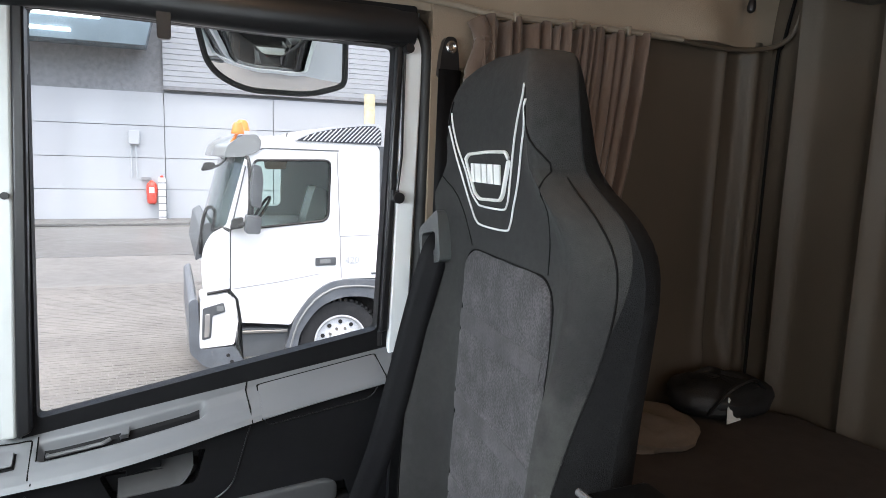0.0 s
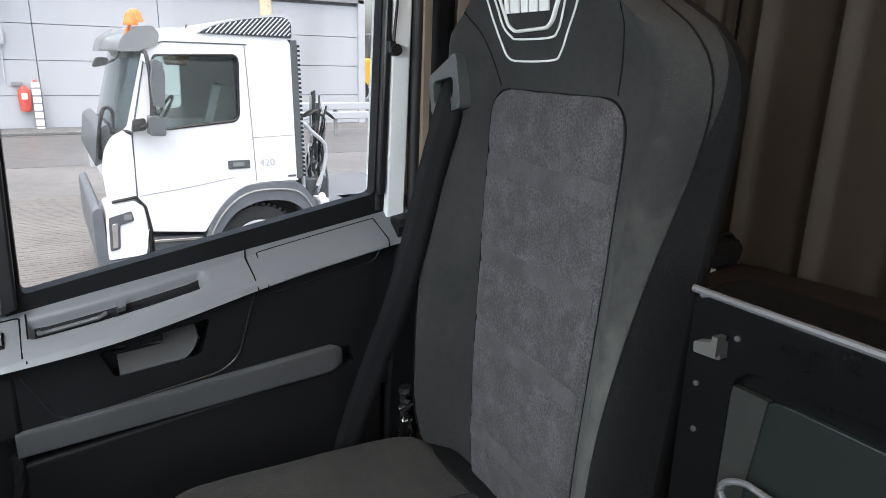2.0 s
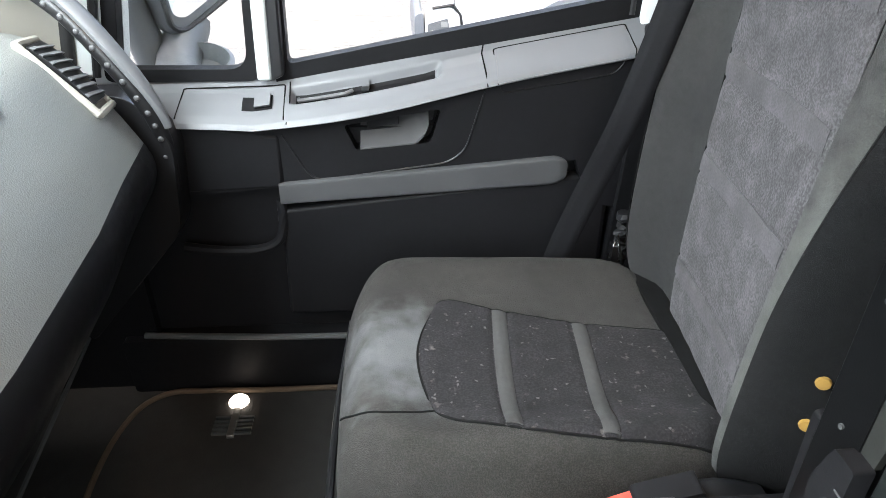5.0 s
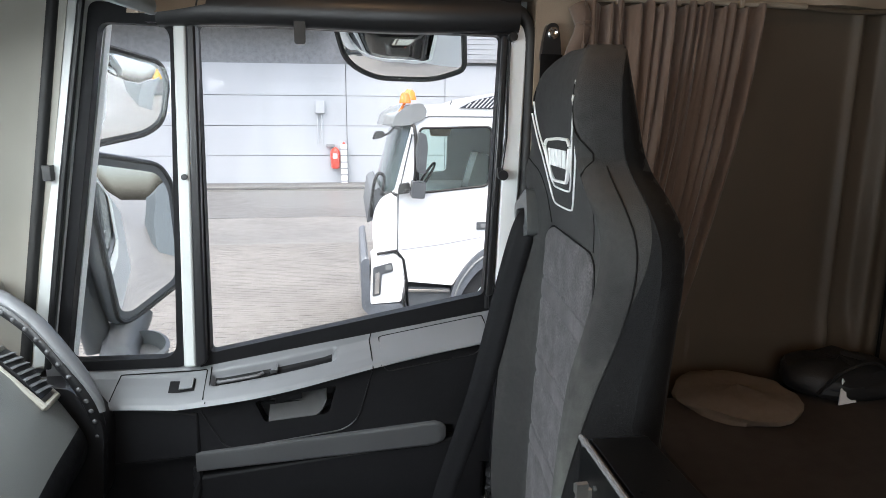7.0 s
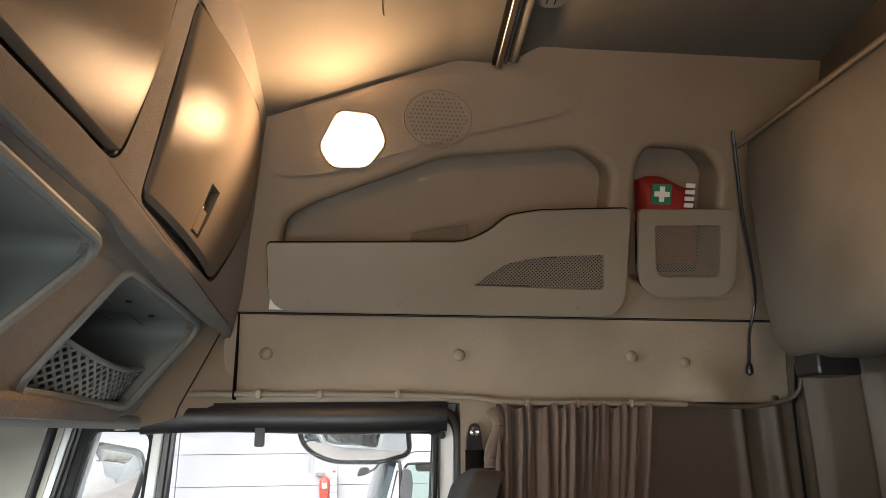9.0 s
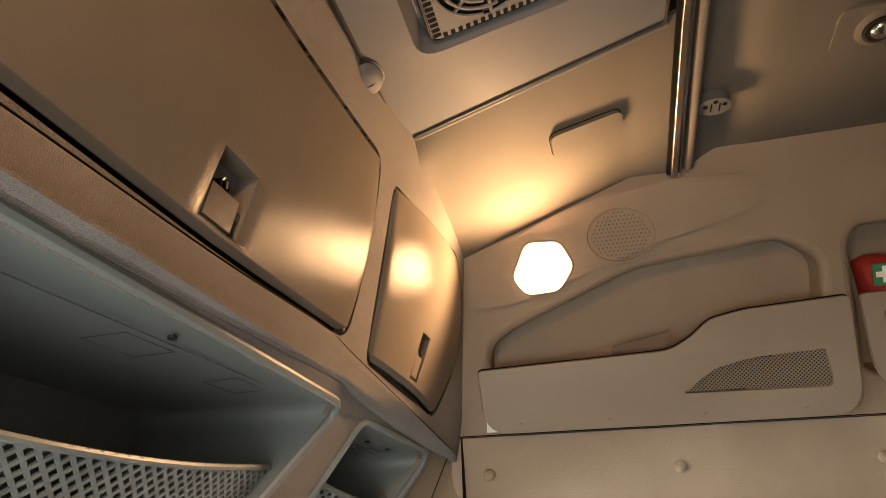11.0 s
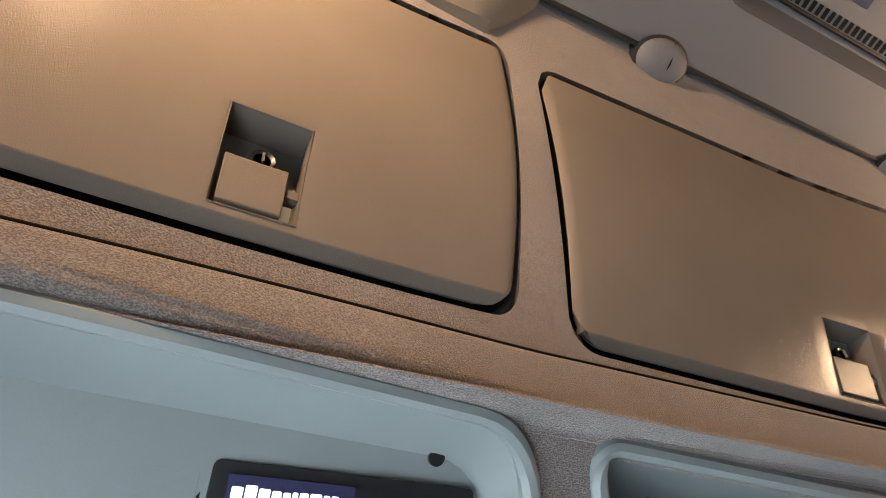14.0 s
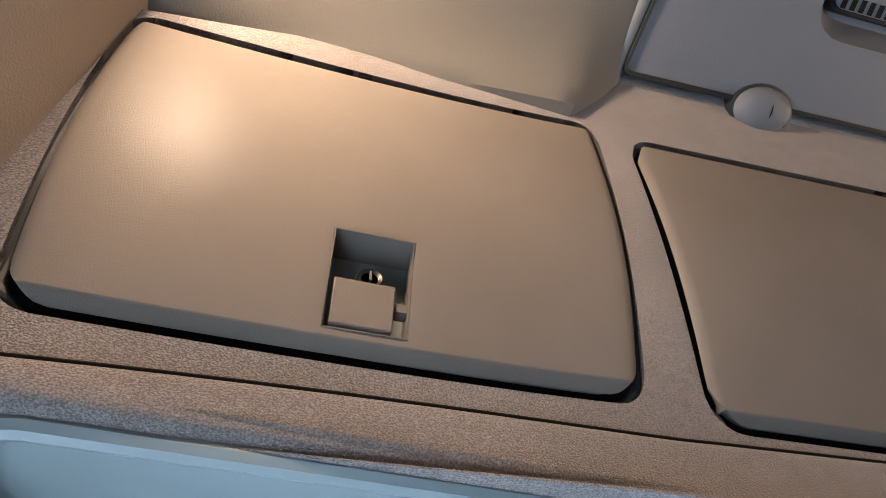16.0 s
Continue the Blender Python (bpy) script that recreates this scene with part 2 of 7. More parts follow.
BLACK = mat("black_grained_plastic", (0.009, 0.009, 0.010), 0.5, fine=900, bump=0.25, depth=0.0006, spec=0.12)
BLACKS = mat("black_satin_plastic", (0.012, 0.012, 0.013), 0.32, fine=500, bump=0.06)
CHAR = mat("charcoal_dash_plastic", (0.060, 0.064, 0.064), 0.36, fine=620, bump=0.55, depth=0.0012)
DASHM = mat("grey_dash_plastic", (0.172, 0.178, 0.168), 0.38, fine=520, bump=0.6, depth=0.0012, var=0.08)
SILVER = mat("silver_grey_door_plastic", (0.140, 0.145, 0.152), 0.42, fine=700, bump=0.10, var=0.06)
CUP = mat("dark_grey_pull_cup_plastic", (0.075, 0.075, 0.077), 0.45, fine=700, bump=0.15, var=0.08)
STRIP = mat("mid_grey_plastic", (0.078, 0.079, 0.082), 0.48, fine=700, bump=0.1, var=0.06)
BEIGE = mat("beige_wall_lining", (0.252, 0.195, 0.142), 0.60, fine=480, bump=0.6, depth=0.0014, var=0.08, stain=((0.20, 0.15, 0.10), 2.5, 0.56, 0.8, 0.5))
# beige lining darkened: the sleeping bay's shade is in its base colour
BEIGE_SHADE = mat("shaded_rear_beige_lining", (0.082, 0.064, 0.046), 0.6, fine=400, bump=0.2, var=0.1, stain=((0.10, 0.072, 0.05), 3.0, 0.52, 0.75, 0.6), stretch=(1, 1, 0.45))
BEIGEB = mat("light_beige_band_lining", (0.310, 0.250, 0.188), 0.62, fine=480, bump=0.5, depth=0.0014, var=0.08, stain=((0.22, 0.17, 0.12), 2.5, 0.56, 0.8, 0.5))
TRAY = mat("pale_beige_plastic", (0.262, 0.220, 0.172), 0.46, fine=600, bump=0.10, var=0.05)
FUZZ = mat("taupe_flock_lining", (0.215, 0.186, 0.168), 0.95, fine=760, bump=1.0, depth=0.002, var=0.2, sheen=0.25, spec=0.2, stretch=(1, 0.8, 1.1), grain=0.6, fleck=0.11)
TAUPE = mat("taupe_cabinet_plastic", (0.150, 0.128, 0.107), 0.17, fine=800, bump=0.40, depth=0.0007, spec=0.032, var=0.06)
TEALG = mat("cool_grey_plastic", (0.180, 0.203, 0.203), 0.42, fine=500, bump=0.1, var=0.06)
ROOFG = mat("grey_roof_plastic", (0.124, 0.112, 0.094), 0.72, fine=600, bump=0.5, depth=0.0012, spec=0.2, var=0.05)
HATCHG = mat("cool_grey_hatch_plastic", (0.112, 0.118, 0.128), 0.62, fine=600, bump=0.4, spec=0.3, var=0.05)
SEATF = mat("charcoal_seat_fabric", (0.027, 0.0268, 0.0265), 0.88, patch=((0.18, -0.235, 0.60), 0.36, (0.088, 0.090, 0.082)), grain=0.5, fine=950, bump=0.8, depth=0.0008, var=0.3, sheen=0.02, spec=0.3, stain=((0.062, 0.062, 0.056), 3.0, 0.50, 0.85, 0.5))
CUSHF = mat("worn_seat_fabric", (0.0367, 0.0340, 0.0307), 0.88, grain=0.6, fine=560, bump=1.0, depth=0.0014, var=0.3, sheen=0.03, spec=0.3, stain=((0.065, 0.062, 0.055), 6.0, 0.60, 0.78, 0.35), fleck=0.02, patch=((-0.215, 0.000, 0.395), 0.15, (0.15, 0.155, 0.16)))
SUEDE = mat("grey_suede", (0.068, 0.064, 0.067), 0.95, grain=0.45, fine=330, bump=0.6, depth=0.002, var=0.34, sheen=0.03, scale=22, stain=((0.115, 0.108, 0.110), 38.0, 0.52, 0.74, 0.35))
SUEDEW = mat("worn_dark_suede", (0.0224, 0.0203, 0.0219), 0.95, grain=0.5, fine=330, bump=0.35, depth=0.0015, var=0.35, sheen=0.02, spec=0.25, scale=20, stain=((0.20, 0.18, 0.165), 70.0, 0.64, 0.76, 0.4), fleck=0.10)
SUEDEL = mat("smooth_suede_band", (0.064, 0.060, 0.063), 0.95, fine=330, bump=0.4, var=0.3, sheen=0.03, scale=20)
BAND = mat("grey_woven_band", (0.0374, 0.0367, 0.0353), 0.9, fine=900, bump=0.3, var=0.12)
PIPE = mat("white_piping", (0.70, 0.70, 0.68), 0.6, fine=900, bump=0.3, var=0.06)
SEAM = mat("dark_seam_thread", (0.008, 0.008, 0.008), 0.9, spec=0.08)
WEB = mat("black_belt_webbing", (0.008, 0.008, 0.009), 0.6, fine=1500, bump=0.4, depth=0.0006, spec=0.12)
CURT = mat("taupe_curtain_cloth", (0.125, 0.084, 0.063), 0.92, fine=900, bump=0.4, var=0.16, sheen=0.2, stretch=(1, 1, 0.3))
RUB = mat("black_rubber", (0.012, 0.012, 0.012), 0.6, fine=300, bump=0.1)
MAT_F = mat("black_floor_mat", (0.020, 0.019, 0.018), 0.75, fine=260, bump=0.4, depth=0.001)
PALE = mat("pale_door_frame_paint", (0.50, 0.52, 0.51), 0.35, fine=200, bump=0.02, var=0.04, stain=((0.3, 0.3, 0.28), 7.0, 0.6, 0.8, 0.4))
# whitened copy of the frame paint: daylight on the rear jamb is in its colour
DOORLIT = mat("daylit_door_frame_paint", (0.80, 0.82, 0.82), 0.35, fine=200, bump=0.02, var=0.04)
PADG = mat("dark_grey_inlay_plastic", (0.046, 0.047, 0.049), 0.5, fine=700, bump=0.12, var=0.08)
SEATK = mat("black_seat_side_fabric", (0.0085, 0.0085, 0.0090), 0.9, grain=0.5, fine=950, bump=0.8, depth=0.0008, var=0.3, spec=0.2)
LINER = mat("grey_green_lid_liner", (0.0120, 0.0126, 0.0108), 0.5, fine=400, bump=0.1, var=0.15)
PILL = mat("cream_pillar_plastic", (0.37, 0.355, 0.31), 0.5, fine=600, bump=0.12, var=0.05)
CHROME = mat("bright_metal", (0.75, 0.75, 0.75), 0.18, 1.0, var=0.05, bump=0)
ALU = mat("brushed_aluminium", (0.34, 0.33, 0.31), 0.4, 1.0, var=0.1, bump=0.05)
SIGNAL = mat("red_plastic", (0.62, 0.055, 0.03), 0.4, var=0.08, bump=0.03)
REDBAG = mat("red_nylon_pouch", (0.30, 0.018, 0.012), 0.7, fine=700, bump=0.3, var=0.15)
GREEN = mat("green_print", (0.03, 0.20, 0.10), 0.6)
WHITEP = mat("white_print", (0.78, 0.78, 0.76), 0.6, var=0.05)
FOAM = mat("yellow_foam_hole", (0.32, 0.18, 0.035), 0.9, fine=200, bump=0.5)
LIDG = mat("grey_fridge_liner", (0.235, 0.248, 0.233), 0.37, fine=300, bump=0.04, var=0.06, stain=((0.22, 0.23, 0.21), 5.0, 0.55, 0.8, 0.4))
LIDB = mat("black_gloss_lid_plastic", (0.0033, 0.0034, 0.0036), 0.30, fine=500, bump=0.08, spec=0.16)
SAND = mat("sand_coloured_cloth", (0.17, 0.13, 0.098), 0.9, fine=700, bump=0.3, var=0.15)
GLASS = clear("clear_glass", (0.96, 0.985, 0.975))
PANE = clear("coated_door_glass", (0.965, 0.985, 0.98), 0.0, 1.22)
MIRROR = mat("mirror_glass", (0.82, 0.84, 0.84), 0.02, 1.0, var=0.01, bump=0)
LENS = glow("lit_lamp_lens", (1.0, 0.66, 0.34), LENS_GLOW)
WHITE = mat("white_truck_paint", (0.80, 0.81, 0.82), 0.22, var=0.03, bump=0.0, stain=((0.55, 0.55, 0.52), 3.0, 0.6, 0.9, 0.25))
DGREY = mat("dark_grey_truck_plastic", (0.085, 0.092, 0.098), 0.45, fine=200, bump=0.1)
SHINE = mat("grey_visor_plastic", (0.20, 0.21, 0.21), 0.2, var=0.1)
AMBER = mat("amber_beacon", (0.72, 0.17, 0.01), 0.25, var=0.1, bump=0)

# ---- the cab: shell ----


def side_plane(y, side=1):
    """Plane of a side wall: u = x, v = z, n towards the middle."""
    if side > 0:
        return frame_of((0, y, 0), (1, 0, 0), (0, 0, 1))
    m = frame_of((0, -y, 0), (1, 0, 0), (0, 0, 1))
    return m @ Matrix.Diagonal((1, 1, -1, 1))


WIN = [(-0.212, 0.790), (0.424, 0.896), (0.452, 1.475), (0.440, 1.520), (-0.196, 1.530)]
QUART = [(-0.505, 0.775), (-0.258, 0.773), (-0.226, 1.505), (-0.366, 1.508)]
SHELL = [(-1.05, 0.0), (1.46, 0.0), (1.46, 1.64), (-0.42, 1.64), (-0.72, 0.80), (-1.05, 0.80)]
for side, name in ((1, "wall_right"), (-1, "wall_left")):
    m = side_plane(1.165, side)
    solo(name, plate(SHELL, m, -0.03, 0.0, [WIN, QUART]), PALE, "pale painted steel cab side with window openings", "cab side", kind="structure")
solo("floor", box(-1.05, 1.46, -1.165, 1.165, 0.06, 0.11), MAT_F, "black rubber covered cab floor", "floor", kind="structure")
solo("wall_rear", box(1.405, 1.45, -1.165, 1.165, 0.0, 2.6), BEIGE_SHADE, "stained beige lined rear cab wall, colour darkened for shade", "wall", kind="structure")
solo("firewall", box(-1.05, -1.01, -1.165, 1.165, 0.0, 0.82), BLACK, "black front bulkhead under the windscreen", "wall", kind="structure")

# upper side walls lean inwards above the door
MW = frame_of((0, 1.06, 1.775), (1, 0, 0), (0, -0.19, 0.425))
ML = Matrix.Diagonal((1, -1, 1, 1)) @ frame_of((0, 1.06, 1.775), (1, 0, 0), (0, -0.07, 0.425))
NICHE = rr([(0.05, 0.05), (0.86, 0.05), (0.87, 0.385), (0.79, 0.437), (0.44, 0.398), (0.115, 0.268), (0.055, 0.225)], 0.035)
NOOK = rr([(0.945, 0.10), (1.17, 0.10), (1.165, 0.40), (1.11, 0.45), (0.96, 0.45), (0.935, 0.41)], 0.03)
UPPER = [(-0.07, 0.0), (1.42, 0.0), (1.42, 0.70), (0.66, 0.675), (0.60, 0.645), (0.454, 0.629), (-0.02, 0.458), (-0.07, 0.44)]


def offset(poly, d):
    """A closed outline moved outwards by d."""
    n, area = len(poly), sum(a[0] * b[1] - b[0] * a[1] for a, b in zip(poly, poly[1:] + poly[:1]))
    out = []
    for i in range(n):
        t = Vector(poly[(i + 1) % n]) - Vector(poly[i - 1])
        t = t.normalized() * (d if area > 0 else -d)
        out.append((poly[i][0] + t.y, poly[i][1] - t.x))
    return out


RIM = 0.022


def upper_wall(side):
    m = MW if side > 0 else ML
    bm = plate(UPPER, m, -0.012, 0.0, [offset(NICHE, RIM), offset(NOOK, RIM)] if side > 0 else [])
    if side > 0:
        back = []
        for hole, d in ((NICHE, -0.085), (NOOK, -0.11)):
            back.append(plate(hole, m, d - 0.006, d))
            rings = []
            for k in range(6):
                a = math.pi / 2 * k / 5
                rings.append([m @ Vector((p[0], p[1], -RIM * (1 - math.cos(a)))) for p in offset(hole, RIM * (1 - math.sin(a)))])
            rings.append([m @ Vector((p[0], p[1], d)) for p in hole])
            back.append(loft(rings, False))
        bm = join(bm, *back)
    return solo("wall_upper_right" if side > 0 else "wall_upper_left", bm, BEIGE,
                "beige moulded upper side lining with storage recesses" if side > 0 else "beige moulded upper side lining", "wall lining", kind="structure")


for side in (1, -1):
    upper_wall(side)

# the band between door and upper lining
for side in (1, -1):
    def band(u, v, s=side):
        x = -0.34 + u * 1.74
        z = 1.562 + v * 0.211
        y = 1.098 - 0.032 * v + 0.006 * math.sin(3.1 * v)
        hump = 0.045 * math.exp(-((x - 1.17) / 0.09) ** 2) * math.exp(-((v - 0.1) / 0.35) ** 2)
        fold = 0.008 * math.exp(-((x - 0.62) / 0.05) ** 2) * v
        return (x, s * (y - hump - fold), z)
    solo("wall_band_right" if side > 0 else "wall_band_left", sheet(band, 60, 12, (0, side * 0.03, 0)), BEIGEB,
         "beige lining band above the door with round buttons", "wall lining", kind="structure")

for x in (0.022, 0.498, 0.958):
    solo("trim_button", dome((x, 1.082, 1.680), (0, -1, 0.15), 0.016, 0.009, 20, 4), BEIGEB, "round beige lining button", "button", group="lining buttons")
solo("trim_button", dome((1.10, 1.072, 1.665), (0, -1, 0.15), 0.013, 0.007, 20, 4), BEIGEB, "round beige lining button", "button", group="lining buttons")
tbm = join(box(-0.0465, -0.0435, 1.058, 1.10, 1.57, 1.775), box(-0.07, 1.40, 1.0575, 1.064, 1.7755, 1.7775))
solo("trim_seam", tbm, SEAM, "dark joint lines between lining panels", "trim", kind="structure")

# sleeping-bay side panel behind the curtain
for side in (1, -1):
    def bay(u, v, s=side):
        x = 0.50 + u * 0.92
        z = 0.11 + v * 1.47
        ch = 1 / (1 + math.exp(-(x - 1.270) / 0.004)) / (1 + math.exp((x - 1.335) / 0.004))
        rib = 0.012 * math.exp(-((x - 1.255) / 0.014) ** 2) + 0.012 * math.exp(-((x - 1.355) / 0.016) ** 2) - 0.020 * ch * min(1.0, max(0.0, (z - 0.80) / 0.05))
        low = 0.010 * math.exp(-((z - 0.80) / 0.02) ** 2) * (1 if 0.9 < x < 1.26 else 0)
        return (x, s * (1.105 - rib - low - 0.05 * max(0, u - 0.9) ** 2 * 30), z)
    solo("wall_bay_right" if side > 0 else "wall_bay_left", sheet(bay, 230, 50, (0, side * 0.03, 0)), BEIGE_SHADE,
         "stained beige side lining of the sleeping bay with pressed ribs, colour darkened for shade", "wall lining", kind="structure")


solo("bay_corner_seam", tube(smooth_path([(1.382, 1.066, 0.74), (1.384, 1.068, 1.1), (1.388, 1.066, 1.52), (1.392, 1.055, 1.58), (1.395, 1.02, 1.75)], 6), 0.004, 6), SEAM, "dark joint in the corner of the sleeping bay", "trim", kind="structure")


def rear_relief(u, v):
    y = -1.1 + 2.2 * u
    z = 0.6 + 1.1 * v
    d = 0.024 * sum(math.exp(-((y - c) / 0.022) ** 2) for c in (1.0, 0.80, 0.60, 0.38, 0.1, -0.3)) + 0.004 * noise.noise((y * 7, z * 3, 2))
    return (1.402 - d, y, z)


solo("wall_rear_lining", sheet(rear_relief, 200, 16, (0.003, 0, 0)), BEIGE_SHADE, "stained beige rear lining with upright pressed ribs, colour darkened for shade", "wall lining", kind="structure")

# ceiling: flat hatch field, falling side panels, rear field
ceil = []


def roof_z(y, x=0.9):
    """Height of the rear roof lining across the cab; it rises behind the rail."""
    k = min(1.0, max(0.0, (x - 0.56) / 0.12))
    edge = 2.352 + 0.040 * k * k * (3 - 2 * k) + 0.020 * max(0.0, x - 0.68)
    return 2.483 - (2.483 - edge) / 0.43 * (math.sqrt(max(0.0, abs(y) - 0.30) ** 2 + 0.0025) - 0.05)


for s in (1, -1):
    def slope(u, v, s=s):
        x = -0.14 + u * 0.70
        t = min(1, max(0, (x + 0.02) / 0.474))
        top = Vector((x, s * (0.470 - 0.105 * (x + 0.04)), 2.336 + 0.28 * (x + 0.04)))
        ye, ze = 0.873 - 0.07 * t, 2.193 + 0.156 * t
        if x < -0.02:
            ye, ze = 0.873, 2.193
        if s < 0:
            ye = 1.06 - 0.165 * (ze - 1.775)
        p = top.lerp(Vector((x, s * ye, ze)), v)
        p.z += 0.015 * math.sin(math.pi * v) - 0.085 * math.exp(-max(0.0, x + 0.055) / 0.040) * min(1, v / 0.15) * (1 - v)
        return p
    ceil.append(sheet(slope, 50, 20, (0, 0, 0.01)))

    def rear(u, v, s=s):
        x = 0.556 + u * 0.884
        e = 0.800 if s > 0 else 0.965
        rib = 0.018 * (1 / (1 + math.exp((x - 0.70) / 0.012))) * math.exp(-((v - 0.3) / 0.6) ** 4)
        return (x, s * v * e, roof_z(v * e, x) + 0.012 * math.sin(math.pi * min(1, u * 1.2)) * (1 - v) + rib)
    ceil.append(sheet(rear, 40, 12, (0, 0, 0.01)))
ceil.append(box(-1.05, 1.46, -1.165, 1.165, 2.60, 2.63))
for s in (1, -1):
    ceil.append(box(-1.05, 1.46, min(s * 1.165, s * 1.19), max(s * 1.165, s * 1.19), 1.60, 2.63))
ceil.append(box(-1.05, -1.01, -1.165, 1.165, 1.62, 2.63))
solo("ceiling", join(*ceil), ROOFG, "grey-beige moulded cab roof lining", "ceiling", kind="structure")

# pillar between door and sleeping bay
for side in (1, -1):
    m = side_plane(1.10, side)
    solo("pillar_right" if side > 0 else "pillar_left", plate(rr([(0.49, 0.11), (0.585, 0.11), (0.590, 1.58), (0.500, 1.58)], 0.01), m, -0.06, 0.018), BEIGE,
         "beige lined door pillar", "pillar", kind="structure", bevel=0.008)
    def apill(u, v, s=side):
        z = 0.78 + 0.82 * v
        x = -0.555 + 0.155 * v - u * 0.105
        y = 1.105 - 0.10 * u ** 1.5 - 0.01 * v
        return (x, s * y, z)
    solo("a_pillar_right" if side > 0 else "a_pillar_left", sheet(apill, 10, 8, (0, side * 0.05, 0)), PILL, "cream plastic windscreen pillar cover", "pillar", kind="structure")

# windscreen with its black surround
def screen(u, v):
    y = -1.06 + 2.12 * u
    bow = 0.16 * (1 - (y / 1.06) ** 2)
    return (-0.735 + 0.16 * v - bow, y, 0.80 + 0.80 * v)


wind = thing("windscreen", (-0.8, 0, 0.8), "clear windscreen with a black edge seal", "windscreen", kind="structure")
g = part("pane", sheet(screen, 30, 6, (-0.006, 0, 0)), GLASS, wind, "clear glass pane")
g.visible_shadow = False
for s in (1, -1):
    edge = [Vector(screen(0.5 + s * 0.485, v / 10)) + Vector((0.012, 0, 0)) for v in range(11)]
    part("seal", tube(edge, 0.013, 8), RUB, wind, "black rubber seal")
part("lower_frit", sheet(lambda u, v: Vector(screen(u, 0.02 + 0.08 * v)) + Vector((0.004, 0, 0)), 30, 2, (-0.002, 0, 0)), RUB, wind, "black printed edge")

# ---- passenger door ----


def door_plate(outer, y0, y1, holes=()):
    """A plate between y0 (inner side) and y1, outline in x and z."""
    return plate(outer, frame_of((0, 0, 0), (1, 0, 0), (0, 0, 1)), -y1, -y0, holes)


door = thing("passenger_door", (0.0, 1.14, 0.12), "cab door with black trim, grey armrest ledge and framed window", "door")
GL = [(-0.198, 0.815), (0.406, 0.928), (0.434, 1.490), (-0.182, 1.500)]
pane = part("window_pane", door_plate([(-0.20, 0.80), (0.41, 0.91), (0.44, 1.51), (-0.185, 1.52)], 1.146, 1.151), PANE, door, "clear door glass with rain marks")
pane.visible_shadow = False
pane = part("quarter_pane", door_plate(QUART, 1.146, 1.151), PANE, door, "fixed clear quarter glass")
pane.visible_shadow = False
# black inner seals round the glass
part("window_seal", door_plate([(-0.222, 0.775), (0.470, 0.895), (0.480, 1.545), (-0.212, 1.560)], 1.112, 1.144, [rr(GL, 0.012)]), BLACK, door, "black window seal", 0.006)
part("quarter_seal", door_plate(rr([(-0.522, 0.785), (-0.250, 0.785), (-0.219, 1.53), (-0.380, 1.54)], 0.02), 1.114, 1.144,
     [rr([(-0.492, 0.808), (-0.270, 0.806), (-0.234, 1.497), (-0.366, 1.500)], [0.02, 0.035, 0.03, 0.02])]), BLACK, door, "black quarter glass seal", 0.005)
# pale window post between the two panes, with a dark flute
part("window_post", door_plate([(-0.252, 0.79), (-0.226, 0.79), (-0.198, 1.53), (-0.222, 1.53)], 1.094, 1.125), PALE, door, "pale window post", 0.005)
part("post_flute", door_plate([(-0.226, 0.79), (-0.204, 0.80), (-0.180, 1.53), (-0.198, 1.53)], 1.090, 1.125), BLACKS, door, "black guide channel", 0.004)
part("catch", join(disc((-0.221, 1.094, 1.20), (0, -1, 0), 0.006, 0.008, 14)), BLACKS, door, "small black catch")
# dark header with the rolled blind
def blind(u, v):
    a = -0.25 + 2.4 * v
    return (-0.25 + 0.715 * u, 1.092 - 0.022 * math.sin(a) , 1.530 - 0.038 * math.cos(a) + 0.004 * math.sin(7 * u) * (1 - v))


part("roller_blind", sheet(blind, 20, 12, (0, 0.02, 0)), BLACKS, door, "dark rolled sun blind housing")
part("header", door_plate(rr([(-0.28, 1.500), (0.452, 1.488), (0.472, 1.566), (-0.28, 1.562)], 0.01), 1.090, 1.112), BLACK, door, "black window header", 0.004)
part("blind_pull", door_plate(rr(rect(0.009, 0.031, 1.462, 1.515), 0.006), 1.076, 1.090), BLACKS, door, "black blind pull tab", 0.003)
# rear door frame: black, pale and black upright bands
part("rear_guide", door_plate([(0.410, 0.925), (0.425, 0.93), (0.449, 1.535), (0.436, 1.535)], 1.096, 1.130), BLACKS, door, "black glass channel", 0.004)
part("rear_frame", door_plate([(0.424, 0.80), (0.464, 0.80), (0.488, 1.50), (0.450, 1.53)], 1.098, 1.132), DOORLIT, door, "pale painted door frame", 0.004)
def seal_curve():
    pts = [(0.488, 1.105, 0.70), (0.490, 1.105, 1.0), (0.496, 1.10, 1.40), (0.488, 1.10, 1.51), (0.44, 1.10, 1.546), (0.30, 1.10, 1.550), (-0.27, 1.10, 1.550)]
    return smooth_path(pts, 8)
part("door_seal", tube(seal_curve(), 0.013, 10), RUB, door, "black rubber door seal")
part("front_frame", door_plate([(-0.560, 0.80), (-0.530, 0.80), (-0.394, 1.54), (-0.424, 1.54)], 1.100, 1.140), PALE, door, "pale painted door frame", 0.005)
part("front_seal", tube([(-0.573, 1.10, 0.79), (-0.50, 1.095, 1.19), (-0.432, 1.09, 1.56)], 0.012, 10), RUB, door, "black rubber door seal")
part("front_channel", tube([(-0.526, 1.10, 0.80), (-0.455, 1.10, 1.20), (-0.388, 1.10, 1.54)], 0.007, 8), BLACKS, door, "black channel")
part("inner_seal", tube([(-0.600, 1.088, 0.79), (-0.525, 1.083, 1.19), (-0.455, 1.075, 1.56)], 0.007, 8), BLACKS, door, "thin black seal line")
